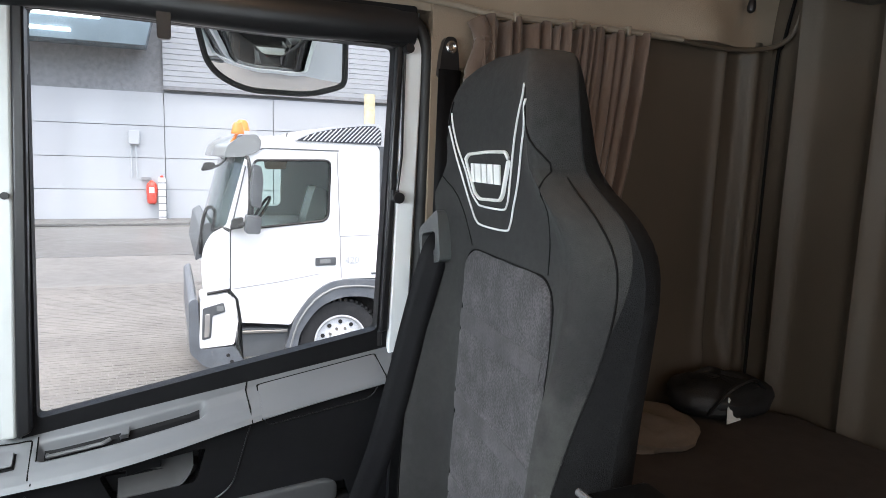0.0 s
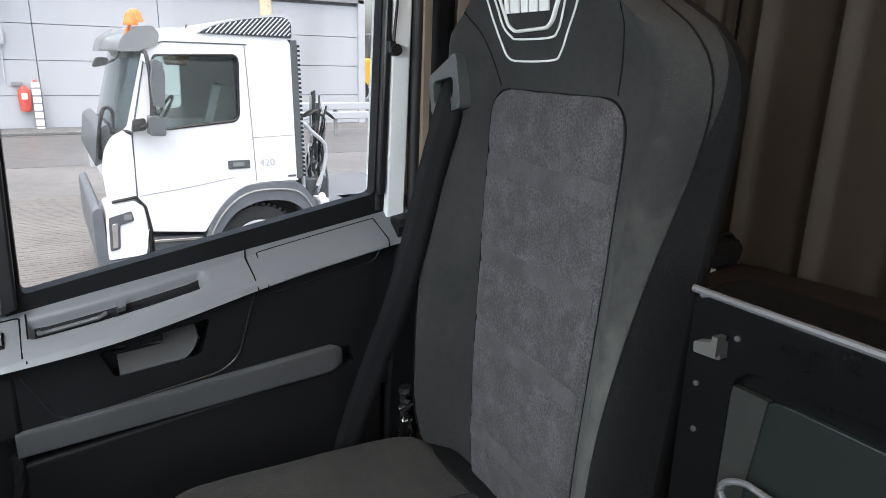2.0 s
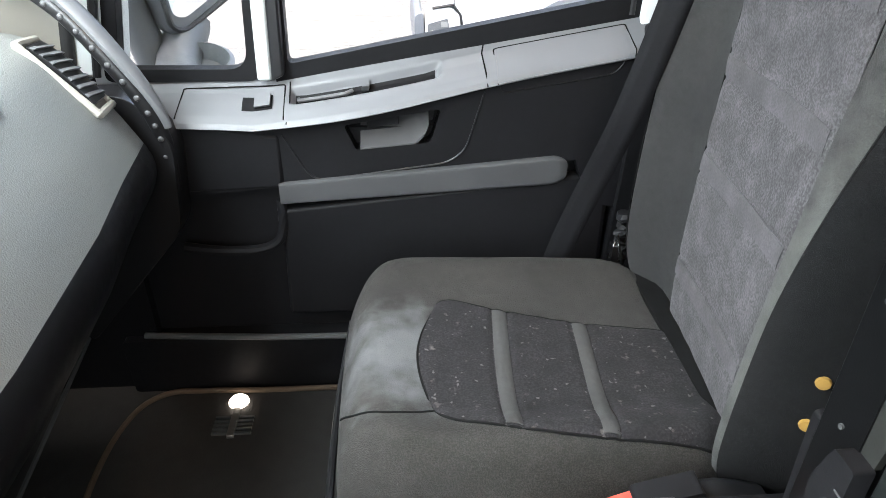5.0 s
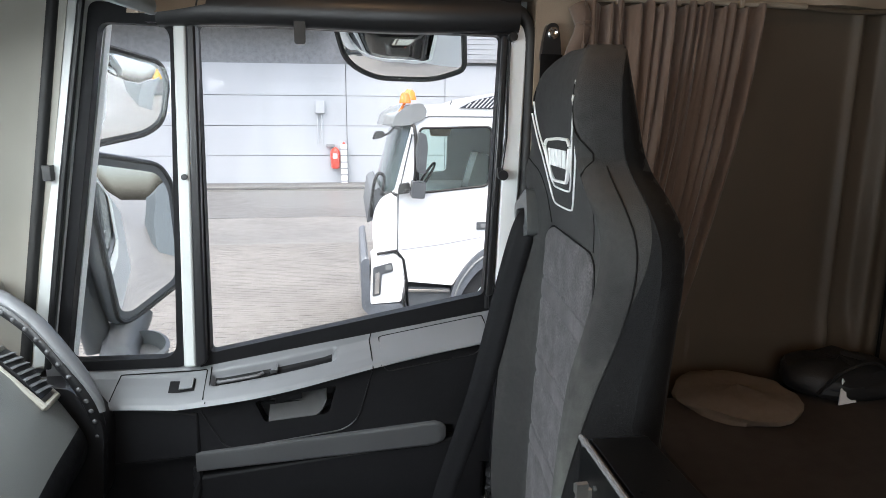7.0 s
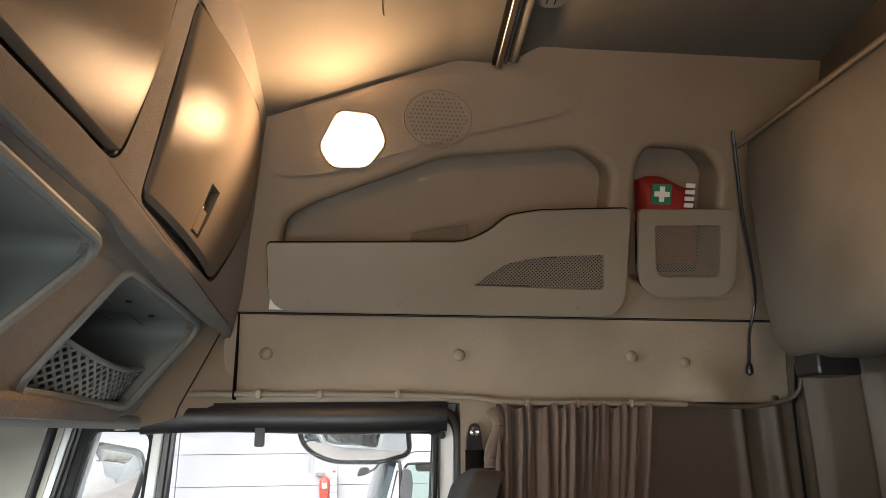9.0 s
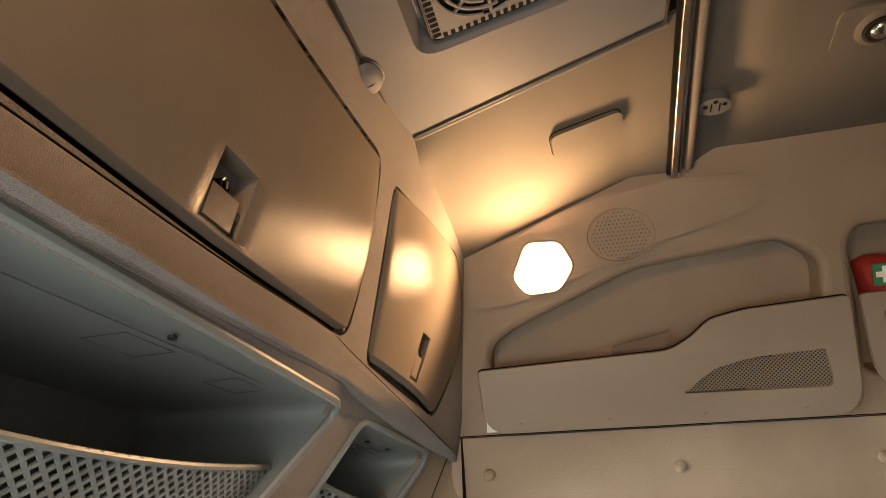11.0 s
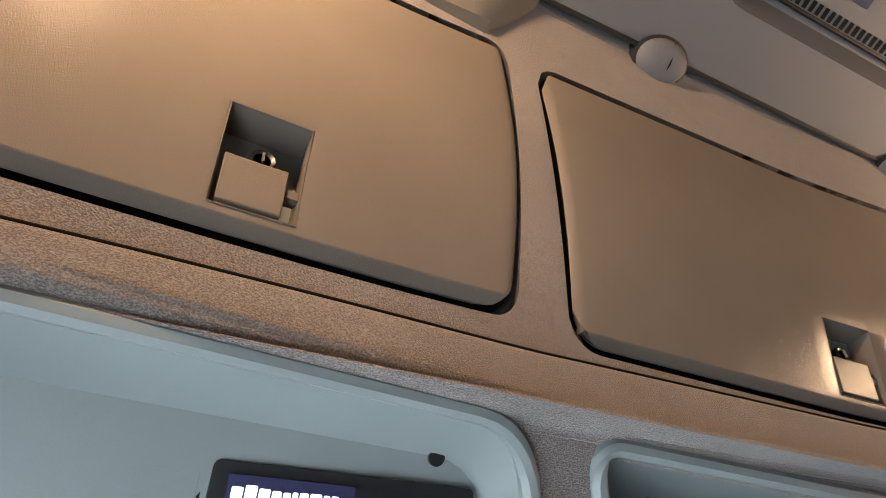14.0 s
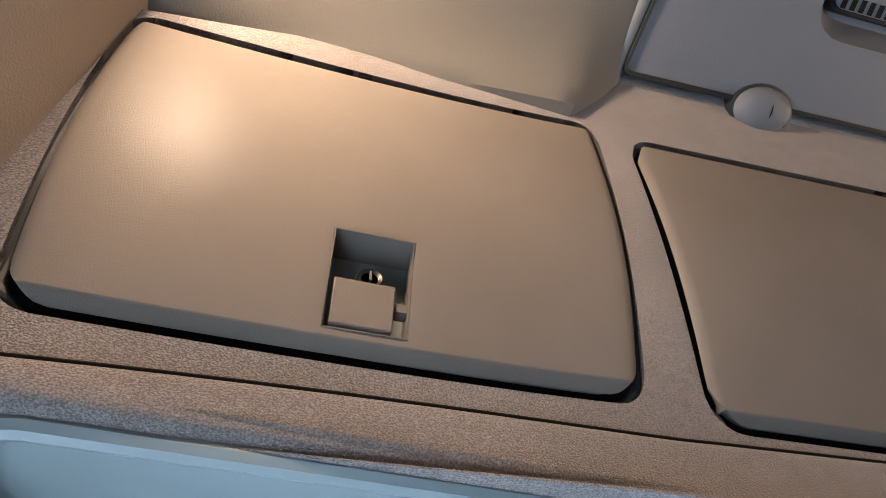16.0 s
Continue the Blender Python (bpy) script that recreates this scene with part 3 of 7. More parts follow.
part("blind_cord", tube([(0.448, 1.094, 1.50), (0.445, 1.092, 1.28), (0.436, 1.088, 1.215), (0.437, 1.09, 1.20)], 0.003, 6), BLACKS, door, "black cord")
part("cord_clip", join(disc((0.437, 1.096, 1.20), (0, -1, 0), 0.011, 0.02, 14), box(0.426, 0.438, 1.082, 1.1, 1.195, 1.215)), BLACKS, door, "black cord clip")
part("frame_clip", join(box(-0.485, -0.470, 1.08, 1.10, 1.195, 1.225)), BLACKS, door, "black clip")
part("top_clip", disc((0.452, 1.095, 1.485), (0, -1, 0), 0.009, 0.02, 12), BLACKS, door, "black blind hook")


def zb(x):
    """Height of the lower window edge along the door."""
    return 0.785 + 0.168 * max(0.0, x + 0.26) if x > -0.26 else 0.785


LEDGE = [(1.140, 0.004), (1.128, 0.006), (1.118, -0.004), (1.104, -0.016), (1.086, -0.026), (1.062, -0.042), (1.050, -0.052), (1.046, -0.060)]


def ledge(u, v):
    x = -0.50 + 0.99 * u
    f = v * (len(LEDGE) - 1)
    i = min(int(f), len(LEDGE) - 2)
    t = f - i
    y = LEDGE[i][0] * (1 - t) + LEDGE[i + 1][0] * t
    d = LEDGE[i][1] * (1 - t) + LEDGE[i + 1][1] * t
    bulge = 0.020 * math.exp(-((x + 0.08) / 0.22) ** 2)
    bx = 1 / (1 + math.exp(-(x + 0.191) / 0.0022)) / (1 + math.exp((x - 0.068) / 0.0022))
    bv = 1 / (1 + math.exp(-(v - 0.440) / 0.008)) / (1 + math.exp((v - 0.615) / 0.008))
    return (x, y - bulge * v + 0.006 * bx * bv, zb(x) + d - 0.020 * bulge * v / 0.02 * 0.6 - 0.020 * bx * bv)


part("arm_ledge", sheet(ledge, 220, 70, (0, 0.02, -0.008)), SILVER, door, "silver-grey armrest ledge")


def on_ledge(x, v, lift=0.0):
    p = Vector(ledge((x + 0.50) / 0.99, v))
    a = Vector(ledge((x + 0.51) / 0.99, v)) - p
    b = Vector(ledge((x + 0.50) / 0.99, min(1, v + 0.03))) - Vector(ledge((x + 0.50) / 0.99, max(0, v - 0.03)))
    n = a.cross(b).normalized()
    if n.y > 0 and abs(n.y) > abs(n.z) or n.z < 0:
        n = -n
    return p + n * lift


def ledge_patch(x0, x1, v0, v1, lift, base=-0.004, r=0.1, nu=14, nv=6):
    def f(a, b):
        return on_ledge(x0 + (x1 - x0) * a, v0 + (v1 - v0) * b, lift)
    return sheet(f, nu, nv, (0, 0.012, -0.008))


def ledge_line(pts, r=0.0013):
    """A fine joint drawn along the ledge through places (x, v)."""
    return tube([on_ledge(x, v, 0.0006) for x, v in pts], r, 5)


part("grip_slot", ledge_patch(-0.187, 0.064, 0.450, 0.605, 0.0012), BLACK, door, "dark slot along the ledge")
part("slot_insert", tube([on_ledge(x, v, 0.012) for x, v in rr([(-0.180, 0.47), (-0.178, 0.585), (-0.098, 0.585), (-0.084, 0.46)], [0, 0.02, 0.02, 0], 4)], 0.0035, 6), STRIP, door, "grey rim of the tray in the slot")
part("slot_bridge", ledge_patch(-0.067, -0.054, 0.430, 0.640, 0.012, nu=4), SILVER, door, "silver bridge across the slot")
part("switch_plate_joint", ledge_line(rr([(-0.205, 0.82), (-0.205, 0.36), (-0.385, 0.36), (-0.395, 0.78)], [0, 0.02, 0.02, 0], 4)), SEAM, door, "fine joint round the switch plate")
part("window_switch_well", ledge_patch(-0.280, -0.226, 0.50, 0.66, 0.0015, nu=6), BLACK, door, "dark switch well")
part("window_switch", ledge_patch(-0.256, -0.228, 0.515, 0.645, 0.009, nu=6), SILVER, door, "rocker window switch")
part("ledge_seam", ledge_line([(-0.196, 0.34), (-0.196, 0.6), (-0.200, 0.92)]), SEAM, door, "joint in the ledge")
part("rear_pad", ledge_patch(0.170, 0.398, 0.43, 0.97, 0.0012), SILVER, door, "silver-grey rear ledge pad")
part("rear_pad_joint", ledge_line(rr([(0.170, 0.995), (0.167, 0.42), (0.400, 0.42), (0.410, 0.80), (0.408, 0.995)], [0, 0.015, 0.015, 0.02, 0], 4)), SEAM, door, "fine joint round the rear pad")
part("pad_fold", tube(rr([(0.172, 1.0645, 0.800), (0.180, 1.0645, 0.772), (0.385, 1.0645, 0.805), (0.402, 1.0645, 0.838)], 0.02, 4), 0.0013, 5), BLACKS, door, "fold line below the rear pad")
part("ledge_joint", ledge_line([(0.150, 0.32), (0.146, 0.45), (0.150, 0.7), (0.152, 0.995)]), SEAM, door, "joint in the ledge")
part("lock_knob", join(disc((0.413, 1.115, 0.895), (0, 0, 1), 0.006, 0.03, 14), dome((0.413, 1.115, 0.925), (0, 0, 1), 0.006, 0.004, 14, 3)), BLACKS, door, "black lock knob")

# black trim below the ledge, with the pull recess
PULL = rr([(-0.084, 0.668), (0.054, 0.680), (0.072, 0.744), (-0.104, 0.716)], [0.006, 0.012, 0.008, 0.008])


def trim_top(x):
    return zb(x) - 0.062 - 0.014 * math.exp(-((x + 0.08) / 0.22) ** 2)


TOP = [(x, trim_top(x)) for x in [0.49 - 0.99 * i / 30 for i in range(31)]]
part("upper_trim", door_plate([(-0.50, 0.575), (0.33, 0.640), (0.36, 0.55), (0.49, 0.52)] + TOP, 1.066, 1.10, [PULL]), BLACK, door, "black grained door trim")
pr = [[Vector((p[0], y, p[1])) for p in PULL] for y in (1.068, 1.135)]
part("pull_recess", join(loft(pr, False), door_plate(PULL, 1.132, 1.138)), BLACKS, door, "recess for the door pull")
def scoop(a, b):
    """Cup of the door pull: a floor that curls up into its rear wall."""
    k = max(0.0, a - 0.70) / 0.30
    return (-0.076 + 0.134 * min(a, 0.94), 1.067 + 0.060 * b, 0.671 + 0.012 * a + 0.040 * b + 0.050 * k ** 2.2)


part("pull_floor", sheet(scoop, 20, 6, (0, 0, -0.004)), CUP, door, "grey pull cup floor")
part("pull_lever", sheet(lambda a, b: (-0.062 + 0.058 * a, 1.084 + 0.006 * math.sin(math.pi * a), 0.700 + 0.034 * b + 0.010 * a), 8, 3, (0, 0.012, 0)), BLACK, door, "black release lever", 0.002)
# raised lines of the pull pod
POD = [(-0.215, 0.70), (-0.168, 0.608), (0.085, 0.640), (0.118, 0.665), (0.150, 0.775)]
part("pod_joint", tube([Vector((x, 1.0645, z)) for x, z in rr(POD, [0, 0.03, 0.06, 0.03, 0])], 0.0016, 6), BLACKS, door, "raised line round the pull pod")
part("rear_post", door_plate([(0.405, 0.30), (0.470, 0.30), (0.487, 0.890), (0.430, 0.882)], 1.052, 1.11), BLACK, door, "black rear door end", 0.010, 3)

# grey strip and lower panel
def strip(u, v):
    """Inlay strip, rounded at its rear end and along its edges."""
    r = max(0.0, abs(2 * v - 1) - 0.15) / 0.85
    x = -0.232 + (0.546 - 0.026 * r ** 3) * u
    z0, z1 = 0.562 + 0.055 * (x + 0.235), 0.607 + 0.083 * (x + 0.228)
    e = max(0.0, abs(2 * v - 1) - 0.8) / 0.2
    return (x, 1.058 + 0.005 * e * e + 0.004 * max(0.0, (u - 0.985) / 0.015) ** 2, z0 + (z1 - z0) * v)


part("grey_strip", sheet(strip, 60, 16, (0, 0.02, 0)), PADG, door, "dark grey inlay strip")
part("lower_trim", door_plate([(-0.245, 0.30), (0.41, 0.30), (0.405, 0.56), (0.340, 0.605), (-0.235, 0.545)], 1.070, 1.10), BLACK, door, "black lower door trim", 0.008, 3)
part("lower_back", door_plate([(-0.62, 0.11), (0.49, 0.11), (0.49, 0.70), (-0.62, 0.70)], 1.10, 1.135), BLACK, door, "black inner door board")
part("armrest_cup", tube(smooth_path([(-0.233, 1.075, 0.565), (-0.240, 1.07, 0.49), (-0.280, 1.065, 0.464), (-0.36, 1.065, 0.462), (-0.43, 1.07, 0.47)], 6), 0.010, 8), BLACK, door, "black rounded pocket edge")
part("sill_edge", tube([(-0.55, 1.06, 0.262), (-0.28, 1.055, 0.250), (-0.05, 1.052, 0.248), (0.40, 1.05, 0.25)], 0.007, 8), CHAR, door, "grey lower pocket edge")
part("sill_pocket", door_plate(rect(-0.60, 0.42, 0.11, 0.25, 0.01), 1.055, 1.10), BLACK, door, "black lower door pocket", 0.008)
part("front_board", door_plate([(-0.62, 0.58), (-0.22, 0.60), (-0.22, 0.70), (-0.48, 0.74), (-0.62, 0.74)], 1.062, 1.10), BLACK, door, "black front trim board", 0.008)

# left door: plain closing trim
ld = thing("driver_door", (0.0, -1.14, 0.12), "black trimmed driver door with clear window", "door")
part("trim", door_plate([(-0.62, 0.11), (0.49, 0.11), (0.49, 0.90), (-0.26, 0.79), (-0.62, 0.79)], -1.14, -1.07), BLACK, ld, "black door trim", 0.01)
pane = part("window_pane", door_plate([(-0.50, 0.78), (0.41, 0.90), (0.44, 1.51), (-0.37, 1.52)], -1.151, -1.146), GLASS, ld, "clear door glass")
pane.visible_shadow = False

# ---- dashboard end on the passenger side ----
DASH = [(-0.90, 0.845), (-0.70, 0.905), (-0.585, 0.915), (-0.520, 0.893), (-0.470, 0.835), (-0.425, 0.765), (-0.398, 0.700), (-0.425, 0.632), (-0.490, 0.565), (-0.580, 0.510), (-0.680, 0.470), (-0.78, 0.430), (-0.90, 0.41)]
dash = thing("dashboard", (-0.65, 0.3, 0.25), "grey grained dashboard with rounded edge", "dashboard")
P2 = smooth_path([(x, 0, z) for x, z in DASH], 4)
rings = []
for y, g, dx in ((0.985, 0.86, 0.0), (0.972, 0.94, 0.0), (0.950, 0.985, 0.0), (0.90, 1.0, 0.0), (0.80, 1.0, 0.012), (0.65, 1.0, 0.035), (0.4, 1.0, 0.055), (0.0, 1.0, 0.06), (-1.0, 1.0, 0.06)):
    c = Vector((-0.72, 0, 0.58))
    rings.append([Vector((c.x + (p.x - c.x) * g + dx * max(0, (p.x + 0.9) / 0.5), y, c.z + (p.z - c.z) * g)) for p in P2])
low_bm = loft(rings)
top_bm = low_bm.copy()
# shade under the dash edge is painted: the half below 0.735 goes black
for b, keep in ((top_bm, lambda z: z >= 0.735), (low_bm, lambda z: z < 0.735)):
    bmesh.ops.bisect_plane(b, geom=b.verts[:] + b.edges[:] + b.faces[:], plane_co=(0, 0, 0.735), plane_no=(0, 0, 1), dist=1e-5)
    bmesh.ops.delete(b, geom=[f for f in b.faces if not keep(f.calc_center_median().z)], context="FACES")
part("body", top_bm, DASHM, dash, "grey leather-grain moulding")
part("shaded_lower_body", low_bm, BLACK, dash, "black lower dash with its shade put into the colour")
part("kick_panel", box(-1.01, -0.53, 1.075, 1.10, 0.11, 0.80), BLACK, dash, "black kick panel")


def dash_pt(y, f, lift=0.0):
    k = 0
    ys = [0.985, 0.972, 0.950, 0.90, 0.80, 0.65, 0.4, 0.0, -1.0]
    while k < len(ys) - 2 and y < ys[k + 1]:
        k += 1
    t = (ys[k] - y) / (ys[k] - ys[k + 1])
    i = min(int(f), len(P2) - 2)
    s = f - i
    a = rings[k][i].lerp(rings[k][i + 1], s)
    b = rings[k + 1][i].lerp(rings[k + 1][i + 1], s)
    p = a.lerp(b, t)
    tg = (rings[k][i + 1] - rings[k][i])
    n = Vector((-tg.z, 0, tg.x)).normalized()
    if n.x < 0 and n.z < 0:
        n = -n
    if (p - Vector((-0.72, 0, 0.58))).dot(n) < 0:
        n = -n
    return p + n * lift


def dash_patch(y0, y1, f0, f1, lift, nu=10, nv=10):
    return sheet(lambda a, b: dash_pt(y0 + (y1 - y0) * a, f0 + (f1 - f0) * b, lift), nu, nv, (-0.006, 0, -0.006))


vent = part("side_vent", tube([dash_pt(y, f, 0.005) for y, f in rr([(0.886, 11.0), (0.886, 17.9), (0.962, 17.9), (0.962, 11.0)], [0.008, 0.008, 0.008, 0.008], 3)], 0.0062, 8, True), PILL, dash, "pale side air vent frame")
part("vent_mouth", dash_patch(0.893, 0.953, 11.6, 17.2, 0.0075, 6, 14), BLACKS, vent, "dark vent mouth")
for k in range(7):
    f = 11.9 + k * 0.74
    part("vent_slat", sheet(lambda a, b, f=f: dash_pt(0.895 + 0.056 * a, f + 0.30 * b + 0.35 * a, 0.009 + 0.003 * b), 4, 2, (-0.004, 0, -0.003)), SILVER, vent)
lid = part("airbag_lid_joint", tube([dash_pt(y, f, 0.0015) for y, f in rr([(-0.3, 14.2), (0.70, 14.2), (0.74, 11.5), (0.72, 8.5), (-0.3, 8.5)], [0, 0.6, 0.6, 0.6, 0])], 0.0022, 6), BLACKS, dash, "dark joint of the airbag lid")
part("upper_lid", dash_patch(0.20, 0.66, 8.9, 13.4, 0.002, 14, 12), DASHM, dash, "raised charcoal lid", 0.003)
part("lower_bin_edge", tube([(-0.56, 0.88, 0.40), (-0.58, 0.60, 0.315), (-0.55, 0.2, 0.30)], 0.004, 6), CHAR, dash, "edge of the lower bin")
part("side_end", plate(rr([(-0.62, 0.30), (-0.40, 0.55), (-0.385, 0.72), (-0.44, 0.80), (-0.55, 0.80), (-0.66, 0.78)], 0.03), frame_of((0, 0.995, 0), (1, 0, 0), (0, 0, 1)), -0.06, 0.005), BLACKS, dash, "black dashboard end cap", 0.006)

handle = thing("grab_handle", (-0.47, 1.02, 0.75), "grey curved grab handle on the windscreen pillar", "handle")
HP = smooth_path([(-0.574, 1.022, 0.984), (-0.540, 1.002, 0.978), (-0.488, 0.992, 0.936), (-0.440, 0.985, 0.872), (-0.402, 0.990, 0.800), (-0.390, 1.000, 0.735), (-0.394, 1.010, 0.640)], 8)
part("grip", tube(HP[:40], lambda t: 0.0165 - 0.006 * max(0, t - 0.7) / 0.3, 12, flat=0.7), SILVER, handle, "grey soft grip")
part("inner_face", tube([p + Vector((-0.012, 0.003, -0.015)) for p in HP[4:]], 0.0145, 10), BLACKS, handle, "black ribbed underside")
for k in range(6, 47, 3):
    part("rib_stud", dome(HP[k] + Vector((-0.010, -0.010, -0.018)), (0, -1, -0.3), 0.0055, 0.004, 10, 3), STRIP, handle)
part("top_boss", box(-0.612, -0.566, 1.002, 1.055, 0.955, 1.004), PILL, handle, "cream mounting boss", 0.006)

# ---- overhead cabinets above the windscreen ----
def crease_z(y):
    """Height of the crease under the locker flaps."""
    if y < 0:
        return 1.874 - 0.11 * max(0.0, -y - 0.45) ** 2
    return 1.874 - 0.04 * max(0.0, y - 0.25) - 0.16 * max(0.0, y - 0.33)


def roll_low(y):
    """Lower edge of the padded band under the crease."""
    return 1.800 + 0.012 * min(1.0, max(0.0, (-0.42 - y) / 0.12)) - 0.12 * max(0.0, y - 0.40)


def face_side(y):
    """How far the cabinet face comes rearwards towards its ends."""
    if y < -0.12:
        return 0.05 * max(0.0, (-y - 0.5) / 0.48) ** 1.3
    if y < 0.10:
        return 0.125 * (y + 0.12) ** 2
    return 0.00605 + 0.055 * (min(y, 0.42) - 0.10) + 0.55 * max(0.0, min(y, 0.42) - 0.37) ** 2 + 0.11 * max(0.0, y - 0.42)


def shelf_side(y):
    """The same for the open shelf face below it."""
    return 0.45 * face_side(y) + 0.55 * 0.075 * max(0.0, (y - 0.5) / 0.48) ** 1.3 if y > -0.12 else face_side(y)


def FX(y, z):
    """Cabinet face: x at a place across the cab and a height."""
    z0, low = roll_low(y) - 0.008, shelf_side(y) - 0.62 * 0.12 * max(0.0, y - 0.40)
    side = low + (face_side(y) - low) * min(1.0, max(0.0, (z - z0) / (crease_z(y) - 0.003 - z0)))
    return -0.150 + 0.205 * max(0.0, z - min(1.872, crease_z(y) - 0.002)) + side


def GX(y, z):
    """Open shelf face below the cabinets, falling away towards the screen."""
    b = max(0.0, (-y - 0.5) / 0.48) ** 1.3 * min(1.0, max(0.0, (z - 1.78) / 0.035))
    return -0.155 - (1.80 - z) * 0.62 + (shelf_side(y) if y > -0.12 else 0.0) + 0.040 * b


over = thing("overhead_cabinet", (-0.15, 0, 1.53), "taupe overhead locker unit with flock lining and open shelves", "overhead cabinet")
LATCH = [(-0.799, -0.731, 1.909, 2.001), (-0.088, 0.003, 1.904, 1.997), (0.640, 0.705, 1.853, 1.950)]
def lower_roll(u, v):
    """Padded band under the crease: rounded upper edge, flat, rounded lower edge."""
    y = -1.07 + 2.12 * u
    hi, low = crease_z(y), roll_low(y)
    z = low + (hi - low) * v
    d, e = (hi - z) / 0.007, (z - low) / 0.008
    lift = 0.008 - 0.009 * max(0.0, 1 - d) ** 2 - 0.010 * max(0.0, 1 - e) ** 2
    return (FX(y, z) + lift, y, z)


VS = [0, 0.02, 0.05, 0.09, 0.14, 0.25, 0.5, 0.75, 0.86, 0.91, 0.95, 0.98, 1]
part("lower_roll", sheet(lambda u, v: lower_roll(u, VS[round(v * 12)]), 120, 12, (-0.006, 0, 0)), FUZZ, over, "padded flocked band under the crease")
part("lining_crease", tube([Vector((FX(y, crease_z(y)) + 0.0006, y, crease_z(y) + 0.0012)) for y in [-1.05 + i * 0.05 for i in range(42)]], 0.0016, 6), SEAM, over, "dark crease in the lining")
part("roof_roll", tube([Vector((-0.068, y, 2.346)) for y in [-0.47 + i * 0.047 for i in range(21)]], 0.020, 10), FUZZ, over, "padded roll under the roof hatch")


OPENINGS = []


def locker(outline, latch, bend_l=0.0, bend_r=0.0, r=0.022, swell=0.0):
    """A locker flap: corners inner/outer in (y, z) from lower left round; latch: y0, y1, z0, z1."""
    A, B, C, D = [Vector(p) for p in outline]
    W, H = (B - A).length, (D - A).length

    def at(u, v, lift=0.006):
        lo, hi = A.lerp(B, u), D.lerp(C, u)
        p = lo.lerp(hi, v)
        p.x += (bend_l * (1 - u) + bend_r * u) * math.sin(math.pi * v)
        side = max(0.0, 1 - min(u, 1 - u) * W / 0.011, 1 - (1 - v) * H / 0.011)
        return Vector((FX(p.x, p.y) - 0.003 + lift + 0.005 * math.sin(math.pi * v) + swell * 4 * u * (1 - u) - 0.008 * max(0.0, 1 - v * H / 0.0085) ** 1.15 - 0.006 * side * side, p.x, p.y))

    # u and v of the latch edges, by search on the flat outline
    def find(y, z):
        u = v = 0.5
        for _ in range(30):
            q = at(u, v)
            e = Vector((y - q.y, z - q.z))
            du = at(u + 0.01, v) - q
            dv = at(u, v + 0.01) - q
            det = du.y * dv.z - du.z * dv.y
            u += 0.01 * (e.x * dv.z - e.y * dv.y) / det
            v += 0.01 * (du.y * e.y - du.z * e.x) / det
        return u, v

    y0, y1, z0, z1 = latch
    c0, c1 = find(y0, z0), find(y1, z1)
    n = 22
    k = 0.011 / W
    us = sorted(set([0, 0.3 * k, 0.6 * k, k, 1 - k, 1 - 0.6 * k, 1 - 0.3 * k, 1] + [round(i / n, 4) for i in range(1, n)] + [round(c0[0], 4), round(c1[0], 4)]))
    vs = sorted(set([d / H for d in (0, 0.0012, 0.003, 0.005, 0.007, 0.0084, 0.0092, 0.011, 0.017)] + [1 - d / H for d in (0.011, 0.0075, 0.004, 0.0015, 0)] + [round(i / n, 4) for i in range(2, n - 1)] + [round(c0[1], 4), round(c1[1], 4)]))
    w, h = W, H

    def ins(v):
        d = min(v, 1 - v) * h
        return 0.0 if d >= r else (r - math.sqrt(max(0, r * r - (r - d) ** 2))) / w

    bm = bmesh.new()
    g = [[bm.verts.new(at(ins(v) + (1 - 2 * ins(v)) * u, v)) for v in vs] for u in us]
    for i in range(len(us) - 1):
        for j in range(len(vs) - 1):
            if us[i] >= c0[0] - 1e-3 and us[i + 1] <= c1[0] + 1e-3 and vs[j] >= c0[1] - 1e-3 and vs[j + 1] <= c1[1] + 1e-3:
                continue
            bm.faces.new((g[i][j], g[i + 1][j], g[i + 1][j + 1], g[i][j + 1]))
    flap = part("locker_flap", bm, TAUPE, over, "taupe semi-gloss locker flap")
    mod = flap.modifiers.new("thick", "SOLIDIFY")
    mod.thickness, mod.offset = 0.014, -1.0
    mod = flap.modifiers.new("edge", "BEVEL")
    mod.width, mod.segments, mod.limit_method, mod.angle_limit = 0.0015, 2, "ANGLE", radians(65)
    # dark shadow gap behind the flap's rim
    k1, k0 = ins(1), ins(0)
    gap = 0.0050
    ring = [at(ins(v), v, -0.005) for v in vs] + [at(k1 + (1 - 2 * k1) * u, 1, -0.005) for u in us[1:-1]] + [at(1 - ins(v), v, -0.005) for v in vs[::-1]] + [at(k0 + (1 - 2 * k0) * u, 0, -0.005) for u in us[1:-1][::-1]]
    mid_p = sum((Vector(q) for q in ring), Vector()) / len(ring)
    for q in ring:
        d = Vector((0, q.y - mid_p.y, q.z - mid_p.z))
        q += Vector((0, math.copysign(min(gap, abs(d.y) * 0.04), d.y), math.copysign(min(gap, abs(d.z) * 0.04), d.z)))
    part("flap_seal", tube(ring, 0.0045, 8, True), RUB, over, "black rubber flap seal")
    # opening for the flap in the lining, wider below
    rim = []
    for q in ring:
        d = Vector((0, q.y - mid_p.y, q.z - mid_p.z))
        rim.append((q.y + math.copysign(min(1, abs(d.y) / 0.05) * 0.001, d.y), q.z + (0.001 if d.z > 0 else -0.005) * min(1, abs(d.z) / 0.05)))
    OPENINGS.append(rim)
